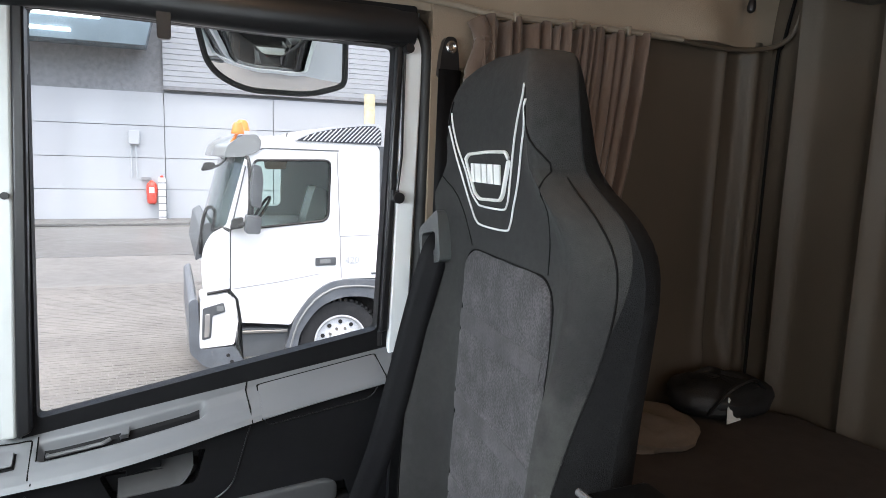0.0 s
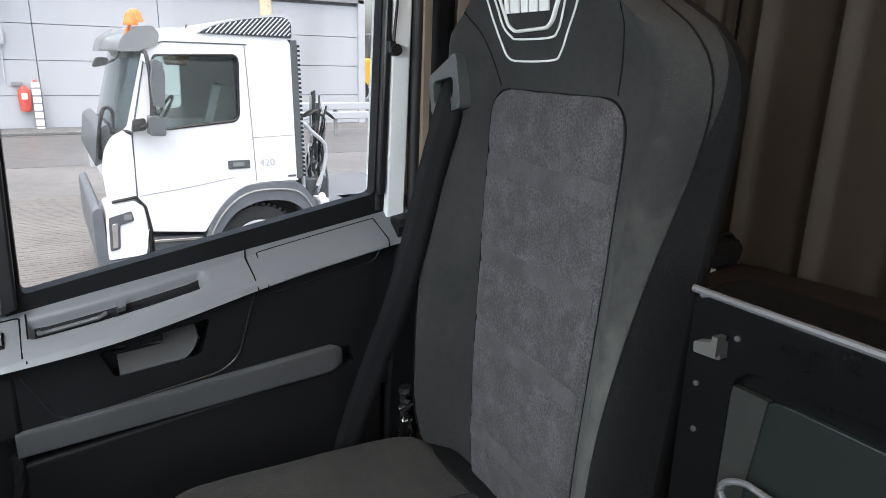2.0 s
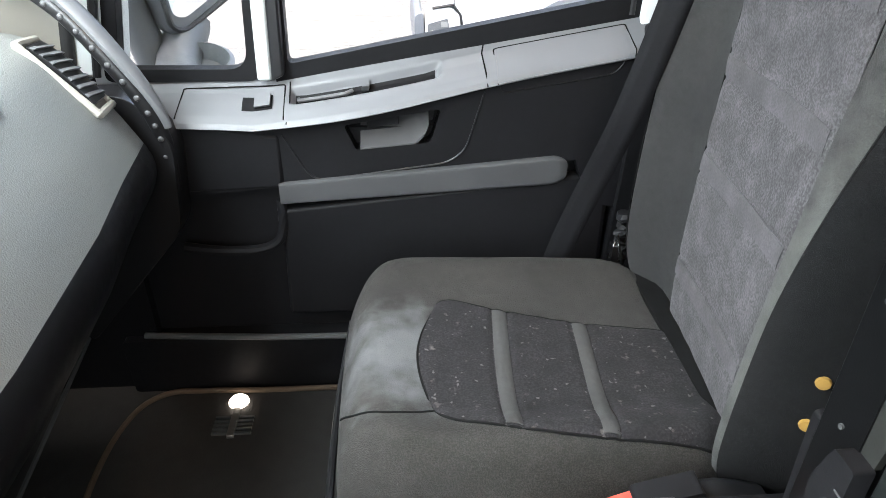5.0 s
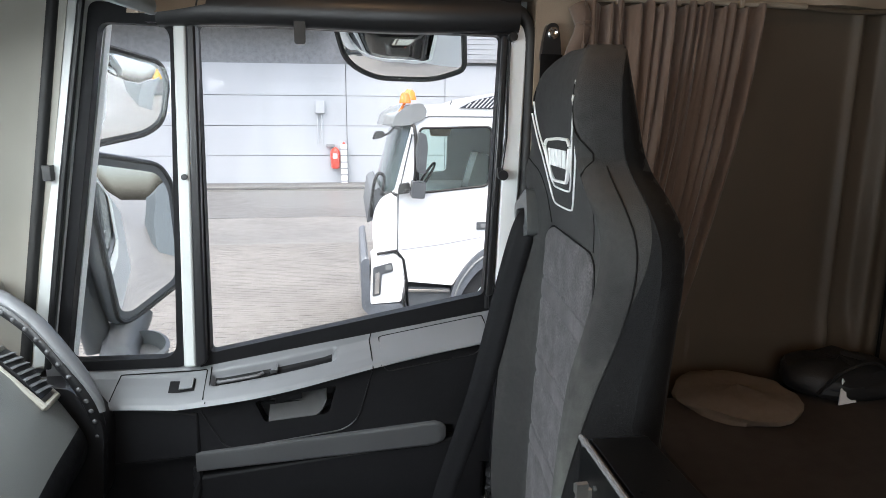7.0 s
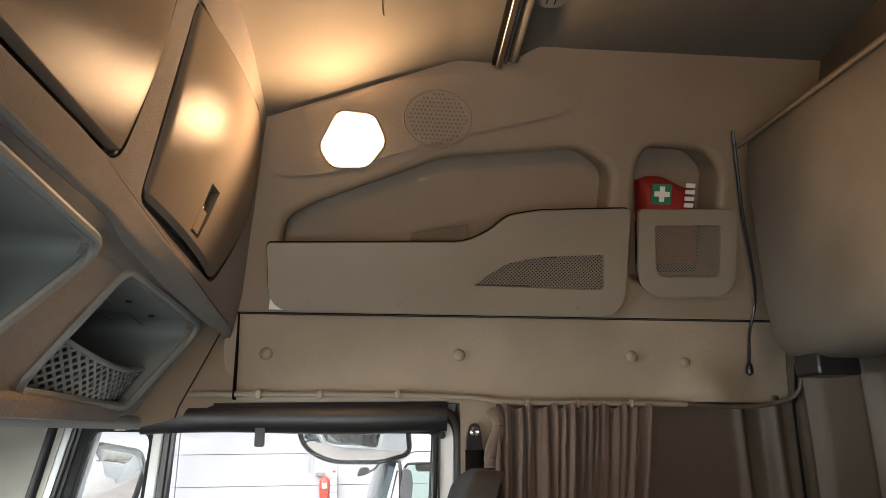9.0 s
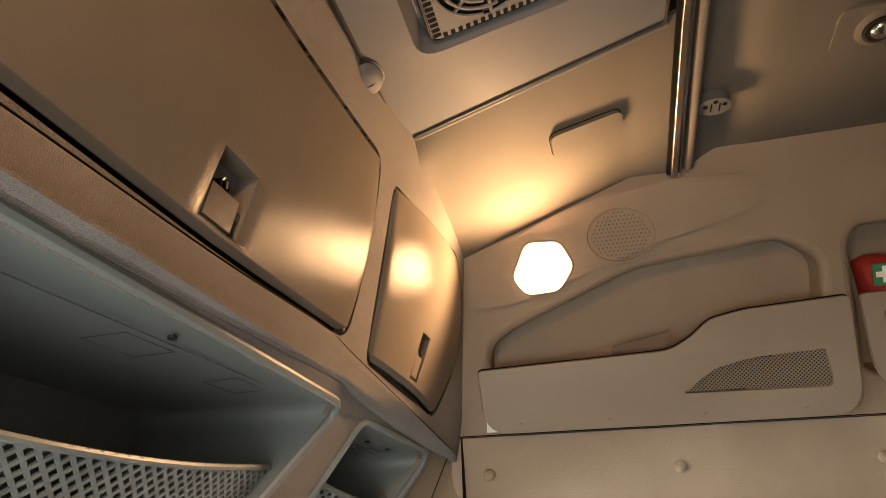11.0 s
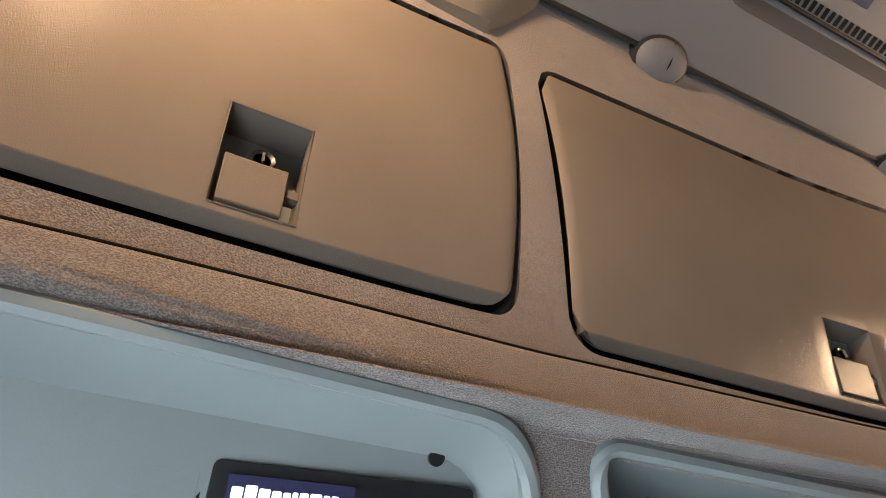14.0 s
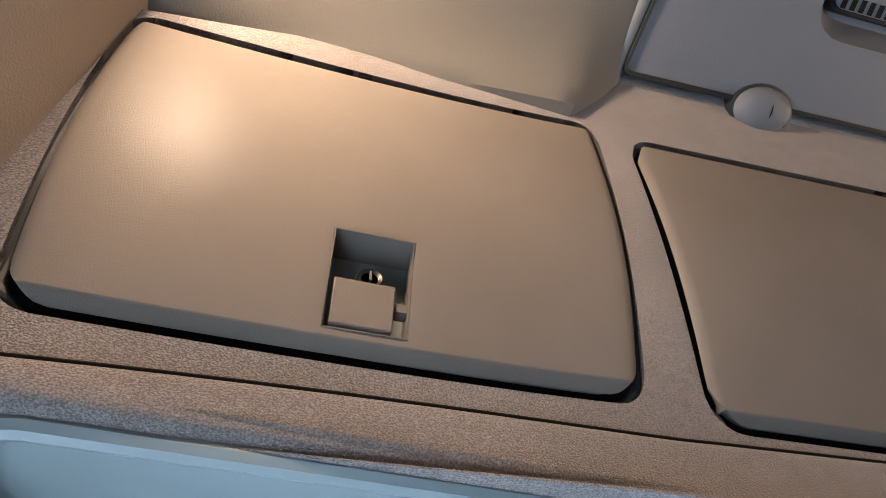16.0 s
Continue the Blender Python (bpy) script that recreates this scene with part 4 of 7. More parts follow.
    part("flap_joint", loft([[Vector((FX(a, b) - 0.010, a + 0.03 * (mid_p.y - a) / w, b + 0.03 * (mid_p.z - b) / h)) for a, b in rim], [Vector((FX(a, b) - 0.010, a, b)) for a, b in rim], [Vector((FX(a, b) - 0.0005, a, b)) for a, b in rim]], False), SEAM, over, "dark joint round the flap")
    # latch: recess, lock and spring plate
    uv = lambda a, b, d: at(c0[0] + (c1[0] - c0[0]) * a, c0[1] + (c1[1] - c0[1]) * b, d)
    latch_ob = part("latch", join(sheet(lambda a, b: uv(a, b, -0.026), 3, 3, (-0.003, 0, 0))), TEALG, over, "cool-grey latch recess")
    part("latch_wall", loft([[uv(a, b, d) for a, b in ((0, 0), (1, 0), (1, 1), (0, 1))] for d in (0.0055, -0.026)], False), TAUPE, latch_ob, "taupe recess walls")
    part("latch_lip", tube([uv(a, b, 0.0058) for a, b in ((0, 0), (1, 0), (1, 1), (0, 1))], 0.0012, 6, True), TAUPE, latch_ob, "taupe rim")
    part("latch_plate", sheet(lambda a, b: uv(0.07 + 0.74 * a, 0.05 + 0.47 * b, 0.006 - 0.003 * b), 3, 3, (-0.006, 0, 0)), TAUPE, latch_ob, "pale spring plate", 0.001)
    part("latch_stop", sheet(lambda a, b: uv(0.83 + 0.15 * a, 0.30 + 0.08 * b, 0.000), 2, 2, (-0.01, 0, 0)), TAUPE, latch_ob)
    c = uv(0.50, 0.66, -0.016)
    part("lock_cylinder", join(disc(c - Vector((0.014, 0, 0)), (1, 0, 0), 0.0115, 0.022, 20), lathe(c, (1, 0, 0), [(0.008, 0.0115), (0.010, 0.010), (0.0085, 0.0070), (0.007, 0.0065)], 20)), BLACKS, latch_ob, "black lock cylinder")
    part("key_slot", box(c.x + 0.010, c.x + 0.0125, c.y - 0.001, c.y + 0.001, c.z - 0.005, c.z + 0.005), STRIP, latch_ob, "grey key slot")
    return flap


# perforated panel beside the driver-side shelf
def perf(u, v):
    y, z = -1.075 + 0.062 * u, 1.60 + 0.205 * v
    return (GX(y, z) + 0.010, y, z)
pp = part("speaker_panel", sheet(perf, 4, 8, (-0.008, 0, 0)), TEALG, over, "cool-grey perforated panel", 0.002)
dots = []
for i in range(6):
    for j in range(20):
        p = Vector(perf((i + 0.5) / 6, (j + 0.5) / 20))
        dots.append(disc(p + Vector((-0.001, 0, 0)), (1, 0, -0.5), 0.0024, 0.002, 6))
part("perforation", join(*dots), SEAM, pp, "small dark holes")

locker([(-0.995, 1.882), (-0.531, 1.910), (-0.527, 2.234), (-0.993, 2.170)], LATCH[0], -0.008, 0.012, 0.026)
locker([(-0.462, 1.896), (0.380, 1.882), (0.358, 2.228), (-0.476, 2.226)], LATCH[1], 0.008, 0.018, 0.034)
locker([(0.478, 1.859), (0.840, 1.806), (0.815, 2.192), (0.440, 2.204)], LATCH[2], 0.0, 0.095, 0.02, 0.013)

# flocked lining with an opening for each flap
ys = [-1.10 + 2.20 * i / 60 for i in range(61)]
bm = plate([(y, crease_z(y) - 0.005) for y in ys] + [(y, 2.350 - 0.32 * max(0.0, abs(y) - 0.47)) for y in ys[::-1]], Matrix(), -0.016, 0.0, OPENINGS)
for y in [-0.12 + 0.04 * i for i in range(30)] + [-0.50 - 0.06 * i for i in range(10)]:
    bmesh.ops.bisect_plane(bm, geom=bm.verts[:] + bm.edges[:] + bm.faces[:], plane_co=(y, 0, 0), plane_no=(1, 0, 0), dist=1e-5)
for v in bm.verts:
    y, z, d = v.co
    v.co = (FX(y, z) + d, y, z)
part("face_lining", bm, FUZZ, over, "taupe flocked cabinet face")

# open shelf face with three compartments
CUB = [(-0.985, -0.505, 1.808, 1.570), (-0.440, 0.420, 1.785, 1.565), (0.555, 0.960, 1.745, 1.552)]
holes = [rr(q, [0.03, 0.03, 0.05, 0.03], 6) for q in (
    [(-0.945, 1.585), (-0.480, 1.585), (-0.528, 1.804), (-0.985, 1.810)],
    [(-0.385, 1.570), (0.350, 1.562), (0.466, 1.772), (-0.464, 1.800)],
    [(0.535, 1.556), (0.925, 1.546), (0.990, 1.733), (0.574, 1.762)])]
ys = [-1.04 + 2.06 * i / 60 for i in range(61)]
outer = [(y, 1.515) for y in ys] + [(y, roll_low(y) + 0.014) for y in ys[::-1]]
bm = plate(outer, Matrix(), 0.0, 0.004, holes)
for v in bm.verts:
    y, z, d = v.co
    v.co = (GX(y, z) - (0.02 if d > 0.002 else 0.0) + (0.002 if d < 0.002 else 0), y, z)
part("shelf_face", bm, FUZZ, over, "flocked shelf surround")
for i, h in enumerate(holes):
    def pt(p, d):
        return Vector((GX(p[0], p[1]) + d, p[0], p[1]))
    part("shelf_rim", tube([pt(p, 0.002) for p in h], 0.0085, 8, True), TEALG, over, "raised shelf rim")
    deep = -0.27
    back = [pt((-0.753 + (p[0] + 0.753) * 0.955, 1.70 + (p[1] - 1.70) * 0.91), -0.05) for p in h] if i == 0 else None
    tray_bm = join(loft([[pt(p, 0.0) for p in h], back or [Vector((-0.30 + deep, p[0], 1.63 + (p[1] - 1.63) * 0.9 + 0.02)) for p in h]], True))
    bmesh.ops.delete(tray_bm, geom=[f for f in tray_bm.faces if len(f.verts) > 6][:1], context="FACES_ONLY")
    part("shelf_inside", tray_bm, TEALG, over, "cool-grey shelf compartment")
    a, b = CUB[i][0] + 0.02, CUB[i][1] - 0.02
    if i:
        # net holding things back on the shelf
        z0, z1 = CUB[i][3] - (0.01 if i == 2 else 0.0), CUB[i][3] + 0.088
        m = frame_of((GX(0.5 * (a + b), z0) - 0.012, 0, z0), (0, 1, 0), (0.62, 0, 1))
        w = b - a
        bow = lambda y, a=a, w=w: 0.030 * math.sin(math.pi * (y - a) / w) + (GX(y, 1.6) - GX(0.5 * (a + a + w), 1.6)) - 0.020
        part("shelf_net", lattice(a, b - 0.01, 0.0, 0.080, 0.0235, 0.0195, 0.0052, m, None, bow, 0, 0.003), TEALG, over, "cool-grey diamond net")
        part("net_rail", tube([m @ Vector((a + w * k / 20, 0.106 - 0.012 * math.sin(math.pi * k / 20), bow(a + w * k / 20))) for k in range(21)], 0.0055, 8), TEALG, over, "cool-grey net rail")
        # panel joints and screws under the shelf roof
        lines = []
        for yy in (a + 0.10 * w, a + 0.45 * w, a + 0.78 * w):
            zt = CUB[i][2] - 0.003
            lines.append(tube([(-0.30, yy, zt - 0.006), (-0.30, yy + 0.10, zt - 0.006), (-0.24, yy + 0.10, zt - 0.004), (-0.24, yy, zt - 0.004)], 0.0008, 5, True))
        lines.append(tube([(-0.225, a, CUB[i][2] - 0.006), (-0.225, b, CUB[i][2] - 0.006 - (0.018 if i == 2 else 0))], 0.0011, 5))
        part("shelf_joint", join(*lines), DGREY, over, "dark panel joints")
        for yy in (a + 0.06 * w, a + 0.5 * w, a + 0.93 * w):
            part("screw", disc((-0.205, yy, CUB[i][2] - 0.004), (0, 0, -1), 0.006, 0.004, 12), BLACKS, over, "dark screw")

# driver-side compartment: pale cover and a black display unit
mu = frame_of((GX(0, 1.70) - 0.05, 0, 1.70), (0, 1, 0), (0.62, 0, 1))
part("shelf_cover", plate(rect(-0.965, -0.757, -0.11, 0.094, 0.006), mu, 0.0, 0.004), TEALG, over, "pale grey blank cover", 0.002)
part("cover_gap", tube([mu @ Vector((p[0], p[1], 0.0012)) for p in rect(-0.967, -0.755, -0.112, 0.096, 0.006)], 0.0022, 6, True), SEAM, over, "dark gap round the cover")
unit = thing("display_unit", (-0.28, -0.65, 1.70), "black slot-in unit with lit text display and buttons", "display unit")
part("housing", plate(rect(-0.750, -0.546, -0.004, 0.092, 0.006), mu, -0.08, 0.006), BLACKS, unit, "black gloss housing", 0.002)
scr = part("screen", plate(rect(-0.738, -0.646, 0.046, 0.084, 0.002), mu, 0.006, 0.008), mat("dark_blue_screen", (0.03, 0.03, 0.07), 0.2), unit, "dark blue screen")
LCD = glow("lit_display_text", (0.85, 0.9, 1.0), 0.2)
random.seed(4)
for r_ in range(2):
    x = -0.735
    while x < -0.655:
        wd = random.uniform(0.005, 0.010)
        if random.random() < 0.85:
            part("text_bar", plate(rect(x, x + wd - 0.0015, 0.052 + 0.016 * r_, 0.061 + 0.016 * r_ + random.uniform(-0.002, 0.001), 0.0012), mu, 0.008, 0.0088), LCD, scr)
        x += wd
for k in range(4):
    part("button", plate(rect(-0.732 + 0.024 * k, -0.726 + 0.024 * k, 0.031, 0.035, 0.0015), mu, 0.006, 0.0085), TRAY, unit, "pale button mark", 0.001)
for k in range(2):
    part("indicator", plate(rect(-0.672 + 0.016 * k, -0.666 + 0.016 * k, 0.012, 0.018, 0.001), mu, 0.006, 0.0085), WHITEP, unit, "small pale indicator")
part("slot_line", plate(rect(-0.745, -0.552, 0.023, 0.0245), mu, 0.006, 0.0072), DGREY, unit)
part("lower_sill", plate(rect(-0.752, -0.540, -0.030, -0.008, 0.004), mu, 0.0, 0.010), TEALG, unit, "pale grey sill under the unit", 0.003)
part("screw", disc(mu @ Vector((-0.583, 0.112, 0.0)), mu.to_3x3() @ Vector((0, 0, 1)), 0.007, 0.004, 14), BLACKS, over, "dark screw")

# lip under the shelves and the closing cap at the door side
def lip(u, v):
    y = -1.04 + 2.06 * u
    a = -0.4 + 2.6 * v
    x0 = GX(y, 1.53)
    return (x0 - 0.012 + 0.020 * math.cos(a) - 0.30 * max(0, v - 0.55), y, 1.520 - 0.022 * math.sin(a) + 0.12 * max(0, v - 0.55) ** 1.0)


part("shelf_lip", sheet(lip, 60, 14, (-0.006, 0, 0.006)), TEALG, over, "rounded grey lower lip")
for s in (1,):
    def cap(u, v, s=s):
        z = 1.500 + 0.312 * v
        x0 = GX(0.982, max(z, 1.515))
        y = 0.975 + 0.118 * math.sin(math.pi / 2 * min(1, u * 1.05))
        x = x0 + (-0.046 - x0) * (1 - math.cos(math.pi / 2 * u)) ** 0.9 + 0.012 * math.sin(math.pi * u)
        return (x, s * y, z + 0.070 * u ** 1.4 * (1 - v) ** 1.5)
    part("end_cap", sheet(cap, 20, 14, (-0.02, 0, 0)), BEIGE, over, "curved beige end cap")
    part("cap_joint", tube([Vector(cap(0.50, v / 10)) + Vector((0.001, -0.001 * s, 0)) for v in range(11)], 0.0018, 5), BLACKS, over, "joint in the end cap")

# ---- upper lining on the passenger side ----
tray = thing("side_tray", (0.47, 1.0, 1.79), "pale beige plastic wall pocket with diamond mesh window", "wall pocket")
TR = rr([(0.022, 0.176), (0.50, 0.193), (0.555, 0.222), (0.600, 0.262), (0.680, 0.278), (0.915, 0.292), (0.925, 0.012), (0.028, 0.012)],
        [0.01, 0.03, 0.02, 0.02, 0.02, 0.015, 0.075, 0.06], 6)
MESH = rr([(0.525, 0.086), (0.600, 0.142), (0.690, 0.162), (0.855, 0.172), (0.866, 0.080)], [0.004, 0.02, 0.02, 0.006, 0.02])
part("pocket_front", plate(TR, MW, 0.012, 0.026, [MESH]), TRAY, tray, "pale beige pocket front", 0.004, 3)
part("pocket_joint", tube([MW @ Vector((p[0], p[1], 0.012)) for p in TR], 0.003, 6, True), SEAM, tray, "dark shadow joint")
part("mesh", lattice(0.515, 0.875, 0.07, 0.185, 0.0096, 0.0090, 0.0025, MW, inside_poly(MESH), None, 0.018, 0.0014), TRAY, tray, "pale diamond mesh")
for u in (0.118, 0.344, 0.573, 0.80):
    part("screw", disc(MW @ Vector((u, 0.030, 0.026)), MW.to_3x3() @ Vector((0, 0, 1)), 0.007, 0.003, 12), TRAY, tray, "plastic screw cap")
part("paper_tag", plate([(0.026, 0.012), (0.060, 0.012), (0.030, 0.05)], MW, 0.008, 0.010), WHITEP, tray, "white paper tag corner")
papers = plate([(0.36, 0.15), (0.52, 0.15), (0.51, 0.232), (0.37, 0.205)], MW, -0.03, -0.026)
solo("folded_paper", papers, SAND, "folded brown papers in the wall pocket", "papers")

# added black sheet puts the pocket's inner shade behind the mesh
part("pocket_shade", plate(offset(MESH, 0.008), MW, 0.006, 0.009), BLACKS, tray, "black sheet standing for the shade behind the mesh")
nook = thing("small_tray", (1.05, 1.0, 1.81), "pale beige small wall pocket with mesh window", "wall pocket")
T2 = rr([(0.938, 0.292), (1.205, 0.300), (1.225, 0.075), (0.960, 0.062)], [0.015, 0.015, 0.06, 0.08], 6)
M2 = rr([(0.985, 0.252), (1.165, 0.258), (1.180, 0.122), (1.000, 0.118)], [0.008, 0.008, 0.025, 0.03])
part("pocket_front", plate(T2, MW, 0.012, 0.026, [M2]), TRAY, nook, "pale beige pocket front", 0.004, 3)
part("mesh", lattice(0.975, 1.19, 0.11, 0.265, 0.0096, 0.0090, 0.0022, MW, inside_poly(M2), None, 0.018, 0.0014), TRAY, nook, "pale diamond mesh")
# the small pocket's shade, again an added black sheet
part("pocket_shade", plate(offset(M2, 0.006), MW, -0.088, -0.084), BLACKS, nook, "black sheet standing for the shade behind the mesh")
aid = thing("first_aid_pouch", (1.03, 0.97, 2.03), "red nylon first aid pouch with white cross in the wall pocket", "first aid pouch")
def pouch(u, v):
    return MW @ Vector((0.962 + 0.152 * u + 0.03 * (1 - v), 0.145 + (0.216 + 0.014 * math.sin(5 * u)) * v, -0.045 + 0.050 * (math.sin(math.pi * min(1, max(0, u)) ) ** 0.4) * (math.sin(math.pi * v) ** 0.35)))
part("body", sheet(pouch, 22, 16, MW.to_3x3() @ Vector((0, 0, -0.03))), REDBAG, aid, "red nylon body")
part("patch", plate(rect(0.977, 1.030, 0.305, 0.357, 0.004), MW, 0.0045, 0.0075), GREEN, aid, "green printed square")
part("cross", plate([(0.997, 0.312), (1.010, 0.312), (1.010, 0.325), (1.024, 0.325), (1.024, 0.338), (1.010, 0.338), (1.010, 0.351), (0.997, 0.351), (0.997, 0.338), (0.983, 0.338), (0.983, 0.325), (0.997, 0.325)], MW, 0.0078, 0.0095), WHITEP, aid, "white cross")
for k in range(4):
    part("print_bar", plate(rect(1.068, 1.093, 0.300 + 0.017 * k, 0.311 + 0.017 * k, 0.002), MW, 0.004, 0.0065), WHITEP, aid)

for side in (1, -1):
    flip = MW if side > 0 else ML
    pod = thing("wall_lamp", (0.3, side * 0.9, 2.15), "beige lamp pod with a lit oval reading lamp and round speaker", "wall lamp", group="reading lamps")
    PODP = rr([(0.03, 0.33), (0.16, 0.345), (0.45, 0.445), (0.72, 0.515), (0.785, 0.555), (0.73, 0.602), (0.55, 0.615), (0.30, 0.572), (0.06, 0.475), (0.012, 0.43)], 0.05, 6)
    LP = rr([(0.138, 0.408), (0.168, 0.362), (0.252, 0.366), (0.294, 0.425), (0.264, 0.488), (0.180, 0.493)], 0.020, 5)
    part("pod", plate(PODP, flip, -0.002, 0.014), BEIGE, pod, "beige raised pod", 0.010, 3)
    part("lens", plate(LP, flip, 0.014, 0.024), LENS, pod, "glowing warm lamp lens", 0.006, 3)
    part("lens_ring", tube([flip @ Vector((p[0], p[1], 0.015)) for p in LP], 0.005, 8, True), TRAY, pod, "beige lamp bezel")
    part("speaker_ring", tube([flip @ Vector((p[0], p[1], 0.015)) for p in oval(0.415, 0.488, 0.082, 0.066)], 0.0025, 6, True), BEIGE, pod, "beige speaker ring")
    if side > 0:
        dots = []
        for i in range(-7, 8):
            for j in range(-6, 7):
                u, v = i * 0.010 + (0.005 if j % 2 else 0), j * 0.0095
                if (u / 0.073) ** 2 + (v / 0.058) ** 2 < 1:
                    p = flip @ Vector((0.415 + u, 0.488 + v, 0.0142))
                    dots.append(disc(p, flip.to_3x3() @ Vector((0, 0, 1)), 0.0028, 0.0012, 6))
        part("speaker_grille", join(*dots), FUZZ, pod, "fine perforated speaker grille")

# ---- roof hatch and roof fittings ----
MR = frame_of((-0.04, 0, 2.332), (1, 0, 0.28), (0, -1, 0))   # n points down; the roof rises to the rear
hatch = thing("roof_hatch", (0.23, 0, 2.33), "grey roof hatch panel with round fan grille", "roof hatch")
RE = rr([(0.095, -0.252), (0.50, -0.252), (0.50, 0.252), (0.095, 0.252)], 0.05)
part("panel", plate(rr([(0.002, -0.472), (0.585, -0.414), (0.585, 0.414), (0.002, 0.472)], 0.012), MR, -0.02, 0.0, [RE]), HATCHG, hatch, "grey hatch panel", 0.006, 3)
part("recess_wall", loft([[MR @ Vector((p[0], p[1], 0.0)) for p in RE], [MR @ Vector((0.297 + (p[0] - 0.297) * 0.88, p[1] * 0.93, -0.035)) for p in RE]], False), HATCHG, hatch, "sloping recess wall")
part("recess_roof", plate([(0.297 + (p[0] - 0.297) * 0.89, p[1] * 0.94) for p in RE], MR, -0.040, -0.034), HATCHG, hatch, "recess top")
part("grille_plate", plate(rr([(0.127, -0.236), (0.365, -0.236), (0.365, 0.236), (0.127, 0.236)], 0.02), MR, -0.034, -0.012), BLACK, hatch, "dark grille plate", 0.004)
GRC = (0.247, -0.117)
part("grille_cover", plate(rr([(0.132, -0.230), (0.360, -0.230), (0.360, 0.230), (0.132, 0.230)], 0.018), MR, -0.012, -0.009, [oval(*GRC, 0.098, 0.098, 40)]), HATCHG, hatch, "grey grille cover")
for k in range(6):
    r0 = 0.016 + 0.0155 * k
    n = 12 + 6 * k
    for q in range(4):
        a0 = math.pi / 2 * q + (0.0 if k % 2 else 0.35)
        pts = [MR @ Vector((GRC[0] + r0 * math.cos(a0 + 1.40 * i / n), GRC[1] + r0 * math.sin(a0 + 1.40 * i / n), -0.008)) for i in range(n + 1)]
        part("grille_ring", tube(pts, 0.0042, 6, flat=0.6), HATCHG, hatch)
for a in range(4):
    d = Vector((math.cos(a * math.pi / 4), math.sin(a * math.pi / 4)))
    part("grille_spoke", tube([MR @ Vector((GRC[0] - d.x * 0.098, GRC[1] - d.y * 0.098, -0.0095)), MR @ Vector((GRC[0] + d.x * 0.098, GRC[1] + d.y * 0.098, -0.0095))], 0.004, 6), HATCHG, hatch)
for k in range(34):
    v = -0.222 + k * 0.0132
    part("vent_slot", plate(rect(0.133, 0.148, v, v + 0.007), MR, -0.009, -0.0078), SEAM, hatch, smooth=0)
for k in range(14):
    u = 0.152 + k * 0.0145
    part("vent_slot", plate(rect(u, u + 0.008, -0.229, -0.219), MR, -0.009, -0.0078), SEAM, hatch, smooth=0)
part("label_plate", plate(rect(0.170, 0.300, 0.015, 0.110, 0.004), MR, -0.009, -0.006), mat("navy_label", (0.015, 0.025, 0.09), 0.3), hatch, "navy blue label plate")
part("hatch_joint", tube([MR @ Vector((p[0], p[1], 0.002)) for p in rr([(0.0, -0.474), (0.588, -0.416), (0.588, 0.416), (0.0, 0.474)], 0.012)], 0.0035, 6, True), RUB, hatch, "black hatch joint")
for sd in (1, -1):
    part("side_roll", tube([(x, sd * (0.484 - 0.105 * (x + 0.04)), 2.336 + 0.28 * (x + 0.04)) for x in (-0.06, 0.1, 0.3, 0.53)], 0.010, 10), HATCHG, hatch, "rounded edge beside the hatch")
for y in (0.238, -0.276):
    k = thing("hatch_knob", (-0.047, y, 2.33), "oval grey plastic hatch catch", "knob", group="hatch knobs")
    nk = Vector((0.42, 0, -0.91)).normalized()
    mk = frame_of((-0.047, y, 2.329), (0, 1, 0), nk.cross(Vector((0, 1, 0))))
    e = lambda a, b, d: [mk @ Vector((b * math.cos(2 * math.pi * i / 28), a * math.sin(2 * math.pi * i / 28), d)) for i in range(28)]
    part("base", loft([e(0.033, 0.045, -0.02), e(0.033, 0.045, 0.006), e(0.030, 0.042, 0.007)]), RUB, k, "black base ring")
    part("button", loft([e(0.0295, 0.0415, 0.005), e(0.0285, 0.040, 0.010), e(0.024, 0.034, 0.017), e(0.013, 0.019, 0.021), e(0.003, 0.004, 0.022)]), HATCHG, k, "grey button")
    part("split_line", tube([mk @ Vector((0.004, q, 0.0225 - 0.012 * (q / 0.029) ** 2)) for q in (-0.027, -0.016, 0, 0.016, 0.027)], 0.0010, 5), SEAM, k)
# flat outlined cover on the falling roof side
for side in (1,):
    ms = frame_of((0.271, 0.604, 2.379), (0.163, 0.001, 0.043), (0.003, 0.056, -0.018))
    pl = rr([(-0.002, 0.0), (0.168, -0.004), (0.170, 0.048), (0.02, 0.072), (0.0, 0.066)], 0.018)
    m2 = ms @ Matrix.Diagonal((1, 1, 1, 1))
    solo("blank_cover", join(plate(pl, m2, -0.012, 0.004), ), ROOFG, "grey blanking cover on the roof lining", "cover", bevel=0.004)
    solo("cover_joint", tube([m2 @ Vector((p[0], p[1], 0.002)) for p in pl], 0.0025, 6, True), SEAM, "dark line round the blanking cover", "trim", kind="structure")
rail = thing("roof_rail", (0.53, 0, 2.35), "pair of metal curtain rails across the roof", "rail")
for x, w, d in ((0.556, 0.015, 0.022), (0.570, 0.005, 0.016)):
    part("bar", sheet(lambda u, v, x=x, w=w, d=d: (x - w / 2 + w * v, -0.79 + 1.58 * u, roof_z(-0.79 + 1.58 * u, 0.56) - d), 40, 1, (0, 0, 0.016)), ALU, rail, "dull aluminium bar", 0.002)
part("slot", sheet(lambda u, v: (0.540 + 0.008 * v, -0.79 + 1.58 * u, roof_z(-0.79 + 1.58 * u, 0.56) - 0.014), 40, 1, (0, 0, 0.014)), SEAM, rail, "dark slot")
